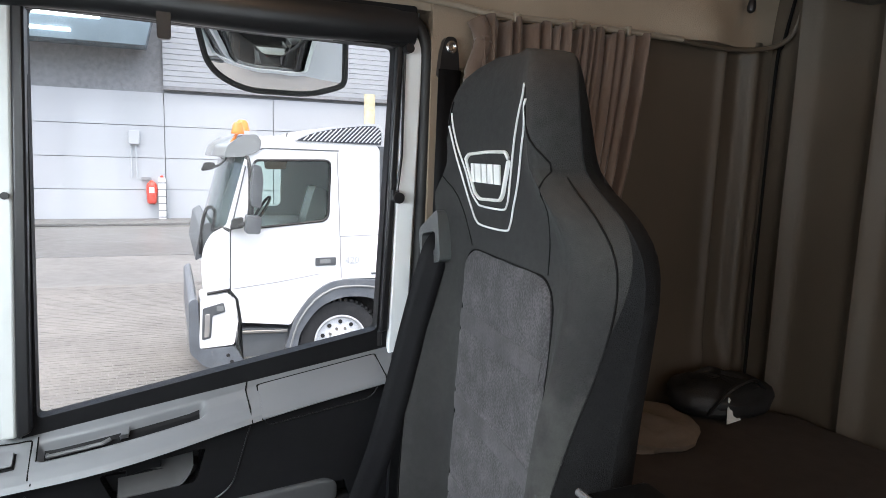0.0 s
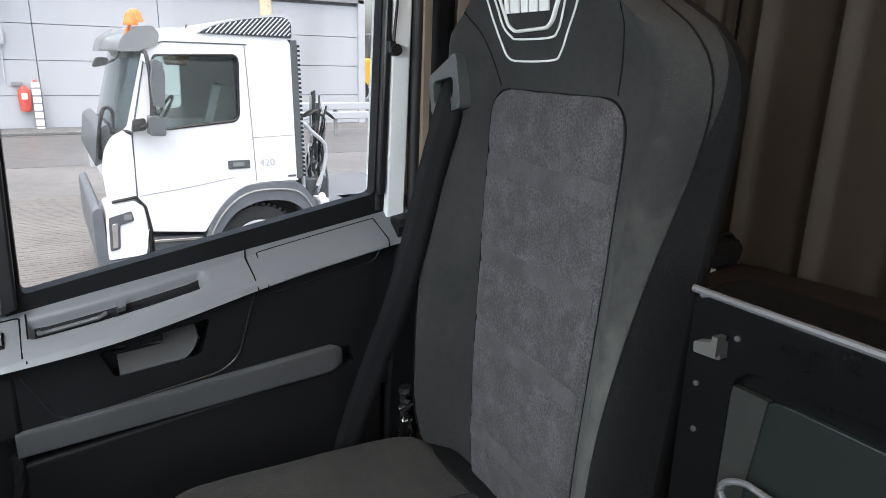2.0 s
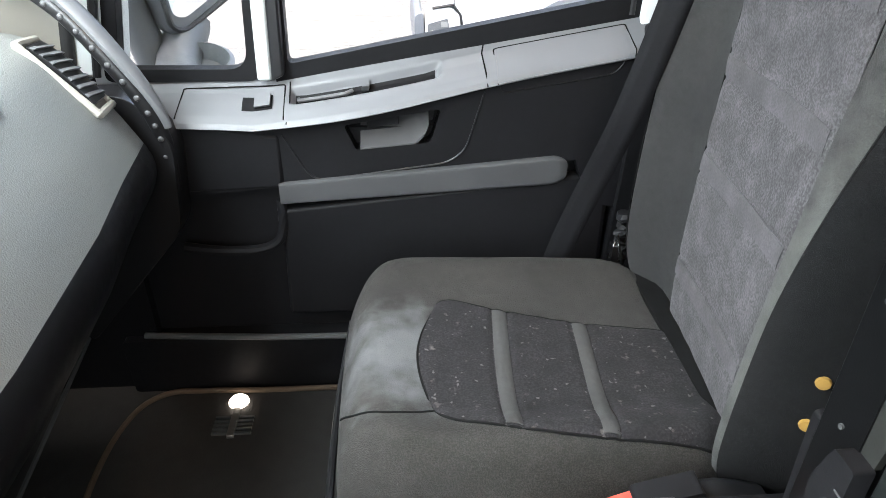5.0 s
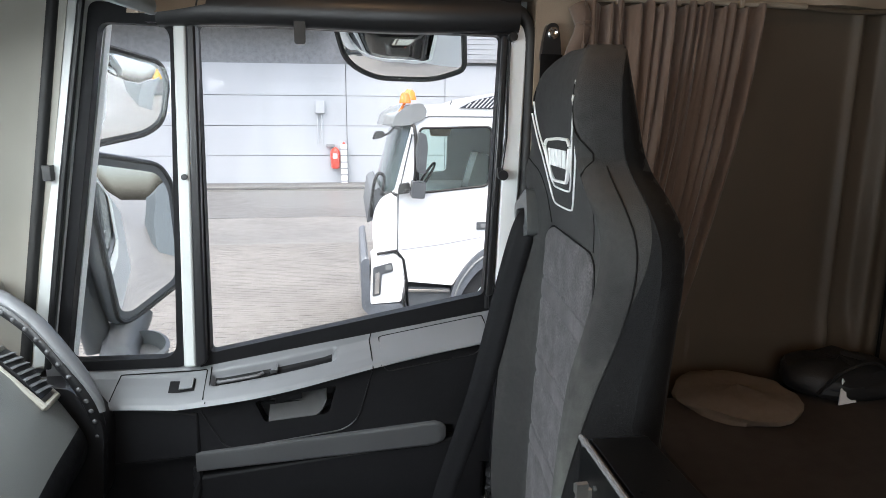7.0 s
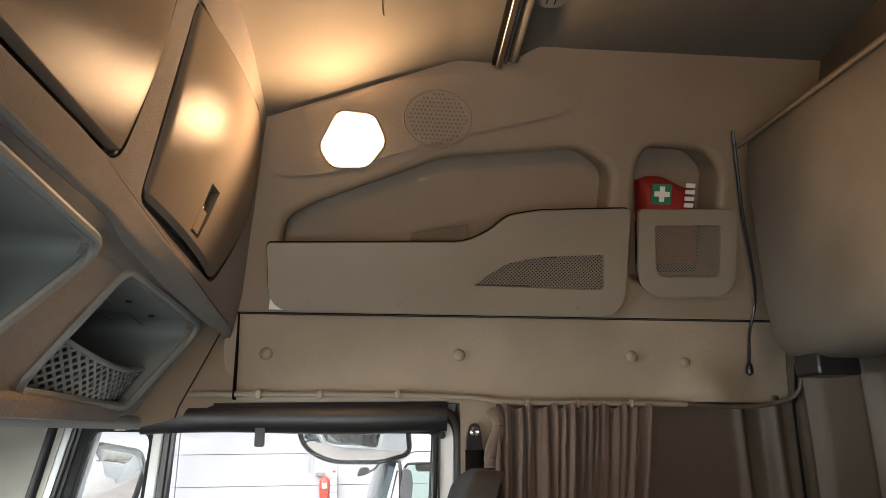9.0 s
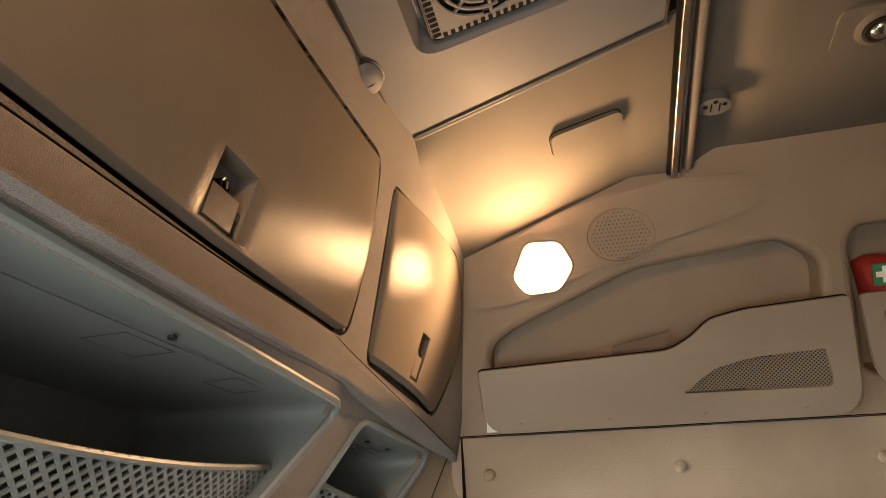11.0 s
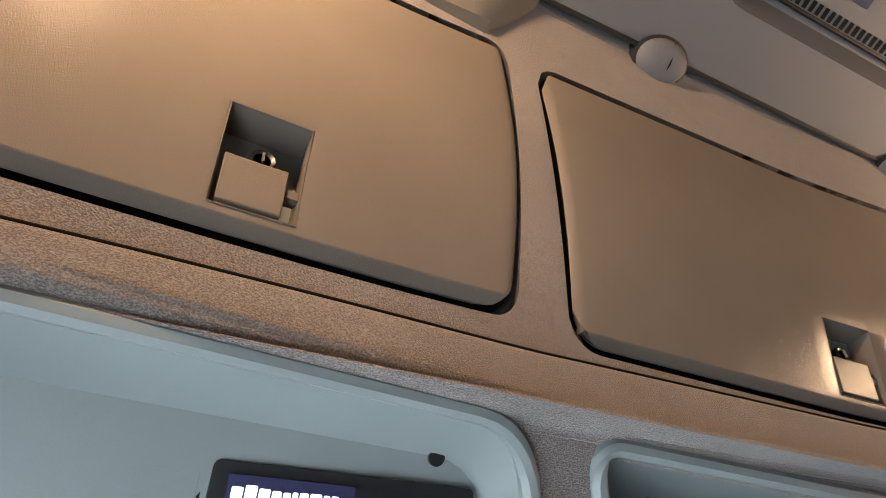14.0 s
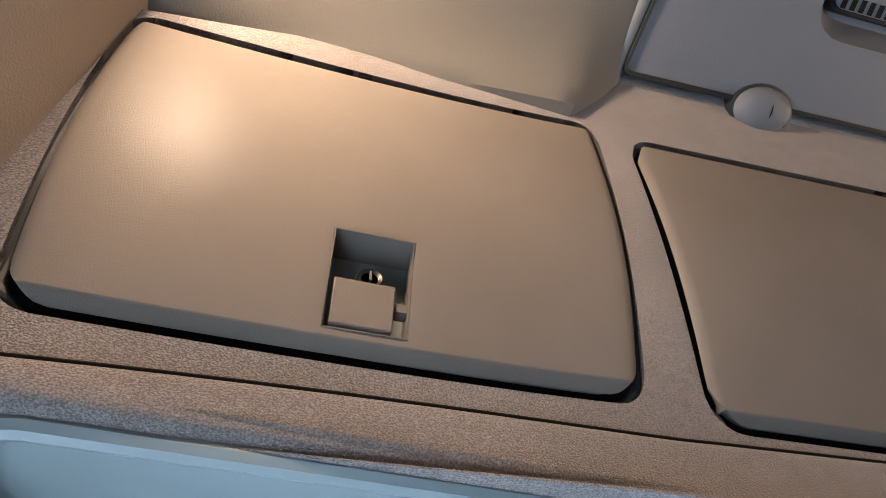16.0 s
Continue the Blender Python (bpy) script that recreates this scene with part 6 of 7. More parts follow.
part("lid_frame", plate(rr([(-0.22, 0.585), (0.310, 0.585), (0.310, 0.988), (-0.22, 0.988)], 0.012), ml, 0.0, 0.010, [rr([(-0.21, 0.64), (0.262, 0.64), (0.262, 0.938), (-0.21, 0.938)], 0.03)]), LIDB, lid, "black lid frame", 0.003, 2, 20)
part("lid_edge", tube(smooth_path([(0.352, 0.304, 0.988), (0.352, 0.294, 0.991), (0.352, 0.270, 0.991), (0.352, -0.22, 0.991)], 5), 0.0036, 8), STRIP, lid, "worn shiny edge")
part("lid_recess", plate(rr([(-0.21, 0.66), (0.240, 0.66), (0.240, 0.920), (-0.21, 0.920)], 0.03), ml, 0.0, 0.006), mat("grey_green_liner", (0.010, 0.012, 0.0115), 0.36, spec=0.3), lid, "grey-green lid panel", 0.004)
part("lid_tray", plate(rr([(-0.21, 0.665), (0.175, 0.665), (0.195, 0.735), (0.200, 0.800), (-0.21, 0.770)], 0.012), ml, 0.004, 0.020), BLACK, lid, "black lid tray", 0.004)
part("liner_strip", plate([(0.262, 0.735), (0.245, 0.735), (0.228, 0.918), (0.262, 0.918)], ml, 0.002, 0.0085), LINER, lid, "grey-green liner edge")
part("tray_loop", tube(smooth_path([(0.336, y, z) for y, z in ((-0.20, 0.836), (0.0, 0.842), (0.195, 0.845), (0.225, 0.846), (0.244, 0.836), (0.246, 0.823), (0.230, 0.815), (0.185, 0.811), (0.0, 0.800), (-0.20, 0.790))], 6), 0.0030, 8), STRIP, lid, "grey wire edge of the tray")
part("tray_edge", tube([(0.334, 0.252, 0.706), (0.334, 0.138, 0.701), (0.334, -0.20, 0.690)], 0.0011, 6), PADG, lid, "fine grey edge under the tray")
part("hinge_bracket", plate(rr([(0.242, 0.655), (0.276, 0.652), (0.280, 0.690), (0.268, 0.736), (0.242, 0.736)], 0.004), ml, 0.008, 0.026), BLACK, lid, "black hinge bracket", 0.003)
part("bracket_bolt", lathe((0.333, 0.252, 0.686), (-1, 0, 0), [(0, 0.008), (0.004, 0.007), (0.005, 0.004)], 12), CHROME, lid, "metal hinge bolt")
part("striker", join(plate(rr([(0.270, 0.940), (0.297, 0.938), (0.298, 0.948), (0.271, 0.956)], 0.002), ml, 0.008, 0.020), box(0.334, 0.346, 0.2705, 0.276, 0.944, 0.962)), ALU, lid, "metal striker", 0.001)
for y, z in ((0.296, 0.905), (0.292, 0.86), (0.286, 0.74), (0.262, 0.962)):
    part("screw", disc((0.3508, y, z), (-1, 0, 0), 0.0026, 0.003, 10), PADG, lid, "small screw")
part("hinge_arm", plate(rr([(0.36, 0.58), (0.42, 0.575), (0.43, 0.60), (0.37, 0.72), (0.355, 0.72)], 0.008), frame_of((0, 0.322, 0), (1, 0, 0), (0, 0, 1)), -0.004, 0.010), BLACK, cb, "black hinge arm", 0.003)
part("hinge_pin", disc((0.385, 0.312, 0.61), (0, -1, 0), 0.012, 0.006, 16), CHROME, cb, "metal hinge pin")
part("strut", tube([(0.395, 0.30, 0.62), (0.44, 0.18, 0.565)], 0.008, 8), BLACKS, cb, "black strut")
part("clip", box(0.245, 0.275, 0.350, 0.366, 0.552, 0.560), BLACKS, cb, "black clip", 0.002)
part("clip", box(0.435, 0.455, 0.345, 0.360, 0.553, 0.563), WHITEP, cb, "white clip", 0.002)

# ---- sleeping bay ----
bunk = thing("bunk", (1.0, 0, 0.12), "dark mattress bunk across the back of the cab", "bunk")
part("base", box(0.66, 1.39, -1.07, 1.07, 0.11, 0.56), BLACK, bunk, "black bunk base")
def mattress(u, v):
    a, b = 2 * u - 1, 2 * v - 1
    r = (abs(a) ** 8 + abs(b) ** 8) ** 0.125
    return (1.025 + a * 0.375, b * 1.06, 0.715 + 0.012 * noise.noise((u * 4, v * 8, 0)) - 0.09 * max(0, (r - 0.9) / 0.1) ** 2)
part("mattress", sheet(mattress, 40, 60, (0, 0, -0.12)), mat("black_mattress_cover", (0.045, 0.034, 0.028), 0.85, fine=300, bump=0.4), bunk, "black mattress cover")

def lump(c, sx, sy, sz, seed, k=26):
    rows = []
    for j in range(14):
        t = j / 13 * math.pi
        rows.append([Vector((c[0] + sx * math.sin(t) ** 0.6 * math.cos(2 * math.pi * i / k) * (1 + 0.15 * noise.noise((i * 0.4, j * 0.4, seed))),
                             c[1] + sy * math.sin(t) ** 0.6 * math.sin(2 * math.pi * i / k) * (1 + 0.15 * noise.noise((i * 0.4, j * 0.4, seed + 5))),
                             c[2] + sz * 0.5 * (1 - math.cos(t)) * (1 + 0.25 * noise.noise((i * 0.3, j * 0.5, seed + 9))))) for i in range(k)])
    bm = loft(rows, False)
    bmesh.ops.remove_doubles(bm, verts=bm.verts, dist=1e-4)
    return bm
BAGM = mat("black_bag_nylon", (0.013, 0.013, 0.014), 0.6, fine=300, bump=0.4)
bag = thing("black_bag", (1.20, 0.97, 0.71), "crumpled black bag on the bunk", "bag")
part("body", lump((1.20, 0.97, 0.71), 0.13, 0.10, 0.085, 3), BAGM, bag, "crumpled black body")
part("strap", tube(smooth_path([(1.10, 0.90, 0.74), (1.14, 0.88, 0.80), (1.22, 0.89, 0.81), (1.30, 0.92, 0.75)], 6), 0.007, 6, flat=0.5), BAGM, bag, "black carrying strap")
solo("bag_tag", plate([(0, 0), (0.05, 0.0), (0.012, 0.055)], frame_of((1.13, 0.875, 0.725), (1, 0.2, 0), (0.1, 0.3, 1)), 0, 0.003), WHITEP, "white paper scrap by the bag", "paper")
solo("folded_cloth", lump((0.93, 0.93, 0.705), 0.13, 0.13, 0.05, 8), SAND, "folded sand coloured cloth on the bunk", "cloth")

def upb(u, v):
    a = 2 * math.pi * v
    c, s = math.cos(a), math.sin(a)
    x = 1.275 + 0.115 * math.copysign(abs(c) ** 0.5, c)
    z = 1.925 + 0.29 * math.copysign(abs(s) ** 0.35, s)
    e = min(1, (1 - abs(2 * u - 1)) / 0.06) ** 0.4
    return Vector((1.275 + (x - 1.275) * (0.75 + 0.25 * e), -0.83 + 1.66 * u, 1.925 + (z - 1.925) * (0.88 + 0.12 * e)))
rows = [[upb(i / 40, j / 36) for j in range(36)] for i in range(41)]
ub = thing("upper_bunk", (1.28, 0, 1.63), "beige padded upper bunk folded against the rear wall", "upper bunk")
part("pad", loft(rows), mat("beige_bunk_vinyl", (0.102, 0.088, 0.070), 0.55, fine=200, bump=0.25, var=0.1, stain=((0.2, 0.17, 0.13), 3.0, 0.55, 0.8, 0.5)), ub, "beige padded board")
part("edge_piping", tube([Vector((1.165, -0.82 + 1.64 * i / 10, 2.17)) for i in range(11)], 0.006, 6), SAND, ub, "seam along the pad")
part("foot", box(1.20, 1.30, 0.70, 0.78, 1.60, 1.65), BLACKS, ub, "black foot", 0.006)
st = thing("bungee_strap", (1.17, 0.96, 1.62), "thin black strap with ball end hanging from the upper bunk", "strap")
part("cord", tube(smooth_path([MW @ Vector((u, v, 0.03)) for u, v in ((1.165, 0.50), (1.215, 0.30), (1.278, 0.09))] + [(1.268, 1.03, 1.74), (1.255, 1.03, 1.655)], 5), 0.004, 6), BLACKS, st, "black cord")
part("ball_end", lathe((1.255, 1.03, 1.66), (0, 0.1, -1), [(0, 0.004), (0.006, 0.008), (0.02, 0.010), (0.028, 0.009), (0.033, 0.003)], 14), BLACKS, st, "black ball end")

# curtain on its rail
cr = thing("bay_curtain", (0.75, 1.05, 1.55), "gathered taupe cloth curtain on a pale rail", "curtain")
def curtain(u, v):
    top = 0.575 + 0.412 * u
    low = 0.545 + 0.235 * u
    x = top + (low - top) * v ** 1.15
    w = u + 0.022 * math.sin(9 * u + 1) + 0.012 * math.sin(31 * u) + v * (0.020 * math.sin(13 * u + 2) + 0.010 * noise.noise((u * 11, v * 2, 4)))
    ph = 2 * math.pi * 16.5 * w
    amp = 0.030 + 0.014 * noise.noise((u * 14, 1.3, 2)) + 0.008 * math.sin(5 * u + 3 * v)
    c = math.sin(ph) + 0.30 * math.sin(2.13 * ph + 1 + 2 * v)
    y = 1.046 + amp * c * (0.45 + 0.55 * min(1, v * 3)) - 0.014 * math.sin(math.pi * v) + 0.010 * noise.noise((u * 6, v * 3, 7)) * v
    z = 1.552 - 0.86 * v - 0.006 * math.sin(ph * 0.5) * (v < 0.1)
    return (x + 0.008 * math.cos(ph) * min(1, v * 3), min(y, 1.085), z)
cl = part("cloth", sheet(curtain, 340, 40, None), CURT, cr, "taupe pleated cloth")
md = cl.modifiers.new("thick", "SOLIDIFY")
md.thickness = 0.002
part("tie_fold", tube(smooth_path([(0.575, 1.045, 1.545), (0.585, 1.035, 1.50), (0.560, 1.03, 1.43), (0.575, 1.04, 1.36)], 6), lambda t: 0.020 - 0.006 * t, 10), CURT, cr, "bunched leading edge")
rl = thing("curtain_rail", (0.4, 1.07, 1.57), "pale plastic curtain rail above the door", "rail")
part("rail", tube(smooth_path([(-0.20, 1.070, 1.583), (0.25, 1.068, 1.581), (0.50, 1.066, 1.575), (0.62, 1.058, 1.562), (0.80, 1.050, 1.560), (1.08, 1.050, 1.556)], 6), 0.0065, 8), TRAY, rl, "pale rail")
for x in (0.013, 0.156, 0.342):
    part("clip", box(x - 0.006, x + 0.006, 1.058, 1.082, 1.572, 1.592), TRAY, rl, "pale clip", 0.002)
for x in (0.66, 0.79, 0.93):
    part("hook", box(x - 0.005, x + 0.005, 1.040, 1.054, 1.548, 1.568), TRAY, rl, "pale hook", 0.002)
part("corner_pipe", tube(smooth_path([(1.08, 1.060, 1.556), (1.22, 1.065, 1.550), (1.34, 1.06, 1.56), (1.385, 1.03, 1.59), (1.39, 1.0, 1.68)], 6), 0.006, 8), BEIGE_SHADE, rl, "beige piping along the lining")

# floor mat edge, lit pedal bracket
fm = thing("floor_mat", (-0.35, 0.8, 0.11), "black rubber floor mat with a worn brown edge", "floor mat")
FMP = smooth_path([(-0.56, 0.45, 0.115), (-0.60, 0.80, 0.115), (-0.585, 0.97, 0.115), (-0.53, 1.035, 0.118), (-0.44, 1.04, 0.12), (-0.30, 1.035, 0.12), (-0.10, 1.035, 0.12), (0.02, 1.035, 0.12)], 6)
part("sheet", box(-0.66, 0.05, 0.30, 1.04, 0.105, 0.114), MAT_F, fm, "black rubber sheet")
part("worn_edge", tube(FMP, 0.006, 8), mat("worn_brown_edge", (0.10, 0.065, 0.04), 0.7), fm, "brown worn edge")
fv = thing("courtesy_lamp", (-0.36, 1.0, 0.11), "small lit step lamp on the cab floor by the door", "step lamp")
part("cap", dome((-0.365, 1.0, 0.120), (0, 0, 1), 0.022, 0.014, 20, 5), glow("lit_step_lamp_lens", (1.0, 0.88, 0.76), 0.55), fv, "glowing lamp lens")
for k in range(5):
    part("slat", box(-0.405, -0.325, 0.955 - 0.011 * k, 0.960 - 0.011 * k, 0.114, 0.120), CHAR, fv)
part("stem", box(-0.372, -0.358, 0.90, 0.985, 0.115, 0.124), ALU, fv, "metal stem", 0.002)

# ---- outside: yard, hall and the other truck ----
GZ = -1.55


def ground_mat(name, col, sc, sh):
    return mat(name, col, sh, var=0.22, scale=sc, fine=40, bump=0.25, depth=0.01, stain=((col[0] * 0.55, col[1] * 0.55, col[2] * 0.55), 0.25, 0.45, 0.7, 0.6))


CONC = ground_mat("wet_concrete_paving", (0.135, 0.132, 0.128), 0.6, 0.55)
ASPH = ground_mat("wet_asphalt", (0.112, 0.110, 0.108), 0.5, 0.40)
BLOCK = ground_mat("paving_block", (0.142, 0.137, 0.129), 0.9, 0.75)
solo("ground", box(-400, 400, -300, 500, GZ - 0.3, GZ), CONC, "wet grey concrete yard", "ground", kind="structure")
solo("road", box(-60, 60, 18.6, 25.2, GZ, GZ + 0.006), ASPH, "wet darker asphalt lane in front of the hall", "road", kind="structure")
solo("pavement", join(box(-60, 2.2, 25.8, 27.45, GZ, GZ + 0.10)), CONC, "pale concrete kerb strip along the hall", "pavement", bevel=0.02, kind="structure")

PAN = mat("grey_facade_panel", (0.45, 0.465, 0.485), 0.5, var=0.05, scale=0.3, fine=30, bump=0.05, stain=((0.30, 0.31, 0.32), 0.4, 0.5, 0.8, 0.5), stretch=(1, 1, 0.2))
PANL = mat("light_ribbed_cladding", (0.47, 0.485, 0.505), 0.4, var=0.05, scale=0.3, fine=30, bump=0.03)
PJOINT = mat("pale_panel_joint", (0.26, 0.265, 0.275), 0.8)
GAP = mat("panel_joint", (0.26, 0.265, 0.27), 0.8)
hall = thing("industrial_hall", (5.9, 27.6, GZ), "grey panel clad industrial hall with ribbed upper cladding", "building")
part("wall", box(-30, 12.0, 27.62, 50, GZ, 6.5), PJOINT, hall, "hall body")
rows_z = [GZ, -0.35, 0.85, 2.05, 3.30]
cols = [-30, -22, -14, -6.2, -0.05, 4.0, 8.0, 12.0]
for i in range(len(cols) - 1):
    for j in range(len(rows_z) - 1):
        part("facade_panel", box(cols[i] + 0.015, cols[i + 1] - 0.015, 27.5, 27.64, rows_z[j] + 0.012, rows_z[j + 1] - 0.012), PAN, hall)
for k in range(11):
    z = 3.55 + 0.20 * k
    part("cladding_rib", plate([(z, 27.38), (z + 0.17, 27.34), (z + 0.19, 27.42), (z + 0.19, 27.6), (z, 27.6)], frame_of((-0.05, 0, 0), (0, 0, 1), (0, 1, 0)) @ Matrix.Diagonal((1, 1, -1, 1)), 0, 12.2), PANL, hall)
part("cladding_flashing", box(-0.05, 12.2, 27.36, 27.6, 3.42, 3.56), PJOINT, hall, "grey flashing")
part("end_post", box(11.95, 12.25, 27.36, 27.8, GZ, 5.8), PANL, hall, "pale corner post")
# taller front bay to the left with lit windows
bay = thing("hall_canopy", (-6, 26, 4.9), "dark canopy with strip lights on the hall front", "canopy")
part("roof", plate([(-16, 4.8), (-0.6, 4.8), (-0.2, 6.4), (-16, 6.9)], frame_of((0, 27.5, 0), (1, 0, 0), (0, 0, 1)), 0.0, 1.4), mat("dark_teal_glazing", (0.16, 0.21, 0.24), 0.25, var=0.2, scale=0.6), bay, "dark glazed canopy")
for k, (x0, x1, z) in enumerate(((-5.2, -2.9, 5.05), (-4.6, -2.0, 5.55), (-7.6, -5.4, 5.3))):
    part("strip_light", box(x0, x1, 26.06, 26.10, z, z + 0.10), glow("strip_glow", (0.9, 0.97, 1.0), 3.0), bay, "lit strip light")
wb_ = thing("wall_box", (-1.1, 27.4, 0.9), "pale electrical box with pipes on the hall wall", "electrical box")
part("case", box(-1.30, -0.92, 27.30, 27.5, 1.35, 1.85), PANL, wb_, "pale case", 0.02)
for x in (-1.22, -1.05):
    part("pipe", tube([(x, 27.45, 1.35), (x, 27.45, 0.1)], 0.03, 8), PANL, wb_, "pale pipe")
part("tap", box(-0.9, -0.55, 27.38, 27.5, 0.0, 0.12), GAP, wb_, "grey bracket")
ex = thing("fire_extinguisher", (-0.55, 27.4, -0.75), "red covered fire extinguisher on the hall wall", "fire extinguisher")
part("cover", lathe((-0.55, 27.33, -0.88), (0, 0, 1), [(0, 0.12), (0.05, 0.17), (0.45, 0.20), (0.70, 0.19), (0.80, 0.13), (0.88, 0.04)], 18), SIGNAL, ex, "red cover")
part("label", box(-0.64, -0.46, 27.12, 27.15, -0.45, -0.25), WHITEP, ex, "pale label")
po = thing("marker_post", (-0.2, 27.2, GZ), "white post with red bands by the hall corner", "post")
part("post", box(-0.32, -0.06, 27.15, 27.42, GZ, 0.12), WHITEP, po, "white post", 0.02)
for k in range(6):
    part("red_band", box(-0.325, -0.055, 27.145, 27.425, GZ + 0.15 + 0.26 * k, GZ + 0.20 + 0.26 * k), GAP, po)
part("lamp", dome((-0.19, 27.28, 0.12), (0, 0, 1), 0.07, 0.09, 14, 4), SIGNAL, po, "small red lamp")
pl = thing("yellow_pole", (4.5, 26.0, GZ), "pale yellow upright pole in front of the hall", "pole")
part("shaft", tube([(7.55, 25.9, GZ), (7.55, 25.9, 3.6)], 0.22, 12), mat("pale_yellow_paint", (0.72, 0.62, 0.40), 0.5), pl, "pale yellow shaft")
gr_ = thing("guard_rail", (11, 24, GZ), "galvanised guard rail beyond the truck", "guard rail")
for z in (-0.95, -0.62):
    part("beam", box(6.2, 16, 22.8, 22.88, z, z + 0.26), PANL, gr_, "galvanised beam", 0.03)
for x in (7, 9, 11, 13):
    part("post", box(x, x + 0.12, 22.9, 23.0, GZ, -0.4), GAP, gr_, "grey post")
yt = thing("yellow_loader", (19, 42, GZ), "yellow loader parked far behind the hall", "loader")
YEL = mat("yellow_machine_paint", (0.75, 0.42, 0.03), 0.4)
part("body", box(17.5, 21.5, 42, 44, -0.6, 1.2), YEL, yt, "yellow body", 0.15)
part("cab", box(19.2, 20.8, 42.1, 43.9, 1.2, 2.8), DGREY, yt, "dark cab", 0.1)
for x in (18.2, 20.8):
    part("wheel", disc((x, 42.0, -0.85), (0, -1, 0), 0.7, 0.5, 24), RUB, yt, "black wheel")
part("arm", tube([(18, 43, 1.0), (16.5, 43, 2.6), (15.6, 43, 0.4)], 0.2, 8), YEL, yt, "yellow arm")
cont = thing("blue_container", (19, 5.8, GZ), "blue-grey ribbed container in the yard behind", "container")
CB = mat("blue_grey_container_paint", (0.19, 0.22, 0.235), 0.5)
part("body", box(13.0, 25.0, 4.6, 7.0, GZ, 1.2), CB, cont, "blue-grey steel body")
for k in range(48):
    part("rib", box(13.0 + 0.25 * k, 13.12 + 0.25 * k, 4.54, 4.6, GZ + 0.15, 1.05), CB, cont)
mach = thing("orange_excavator", (21.5, 10.5, GZ), "orange excavator standing behind the container", "excavator")
part("body", box(20, 23, 9.5, 11.5, 0.8, 2.9), YEL, mach, "orange body", 0.1)
part("boom", tube([(20.5, 10.5, 2.4), (18.5, 10.5, 4.2), (17.0, 10.5, 2.0)], 0.22, 8), YEL, mach, "orange boom")
part("undercarriage", box(19.5, 23.5, 9.3, 11.7, GZ, 0.8), DGREY, mach, "dark tracks", 0.2)

# ---- white truck ----
VY = 7.7
trk = thing("white_truck", (1.4, VY + 1.2, GZ), "white day cab truck with dark grey arches and amber beacons", "truck")


def vplate(outer, d0, d1, holes=()):
    """Side plate: outline in x and z; d metres inwards from the near side."""
    return plate(outer, frame_of((0, VY, 0), (1, 0, 0), (0, 0, 1)), -d1, -d0, holes)


ARCH = mat("blue_grey_arch_plastic", (0.120, 0.132, 0.148), 0.42, fine=200, bump=0.1, var=0.14, stain=((0.20, 0.20, 0.19), 5.0, 0.52, 0.8, 0.4))
TEALS = mat("dark_teal_windscreen", (0.045, 0.070, 0.070), 0.08, var=0.2, bump=0, spec=0.6)
TYRE = mat("dusty_tyre_rubber", (0.040, 0.040, 0.041), 0.85, fine=200, bump=0.2, spec=0.2)
TINT = clear("green_tinted_glass", (0.80, 0.91, 0.87))
CABO = rr([(0.36, -0.34), (0.66, -0.33), (0.73, -0.72), (1.34, -0.79), (1.42, -0.66), (1.59, -0.44), (1.79, -0.30), (2.00, -0.255), (2.47, -0.26), (2.44, 1.30), (2.36, 1.41), (1.05, 1.45), (0.88, 1.36), (0.62, 0.42), (0.46, 0.33), (0.38, 0.20), (0.34, 0.0)],
          [0.02, 0.01, 0.03, 0.02, 0.03, 0.06, 0.08, 0.06, 0.02, 0.06, 0.08, 0.10, 0.08, 0.04, 0.04, 0.06, 0.08])
VWIN = rr([(0.915, 0.385), (1.79, 0.470), (1.815, 1.185), (0.955, 1.165), (0.90, 1.06)], [0.04, 0.09, 0.08, 0.03, 0.03])
FWIN = rr([(0.915, 0.42), (1.60, 0.45), (1.62, 1.16), (0.98, 1.15)], 0.07)
part("cab_side", vplate(CABO, 0.0, 0.06, [VWIN]), WHITE, trk, "white cab side", 0.02, 3)
part("cab_body", vplate([(0.42, -0.30), (2.44, -0.24), (2.44, 0.30), (0.48, 0.30)], 0.06, 2.44), WHITE, trk, "white cab body")
part("cab_far_side", vplate(CABO, 2.44, 2.50, [FWIN]), WHITE, trk, "white far cab side", 0.02, 3)
part("cab_roof", vplate([(0.90, 1.36), (1.05, 1.44), (2.36, 1.40), (2.42, 1.28), (2.40, 1.24), (0.95, 1.28)], 0.06, 2.44), WHITE, trk, "white cab roof", 0.02)
part("cab_back", vplate([(2.38, 0.3), (2.44, 0.3), (2.42, 1.28), (2.35, 1.28)], 0.06, 2.44), PANL, trk, "pale rear panel")
part("side_glass", vplate(VWIN, 0.02, 0.030), TINT, trk, "green tinted side glass").visible_shadow = False
part("far_glass", vplate(FWIN, 2.46, 2.470), TINT, trk, "far side window glass").visible_shadow = False
part("front_glass", loft([[(x, VY + d, z) for x, z in rr([(0.60 - k, 0.37), (0.64 - k, 0.37), (0.90 - k, 1.32), (0.86 - k, 1.32)], 0.01)] for d, k in ((0.03, 0.0), (0.15, 0.07), (0.45, 0.13), (1.25, 0.16), (2.05, 0.13), (2.47, 0.0))]), TEALS, trk, "raked teal windscreen")
part("window_rubber", tube([(q[0], VY - 0.002, q[1]) for q in VWIN], 0.016, 6, True), RUB, trk, "black window rubber")
part("dash_top", vplate([(0.66, 0.30), (1.05, 0.30), (0.98, 0.42), (0.72, 0.42)], 0.1, 2.4), SHINE, trk, "dark dashboard")
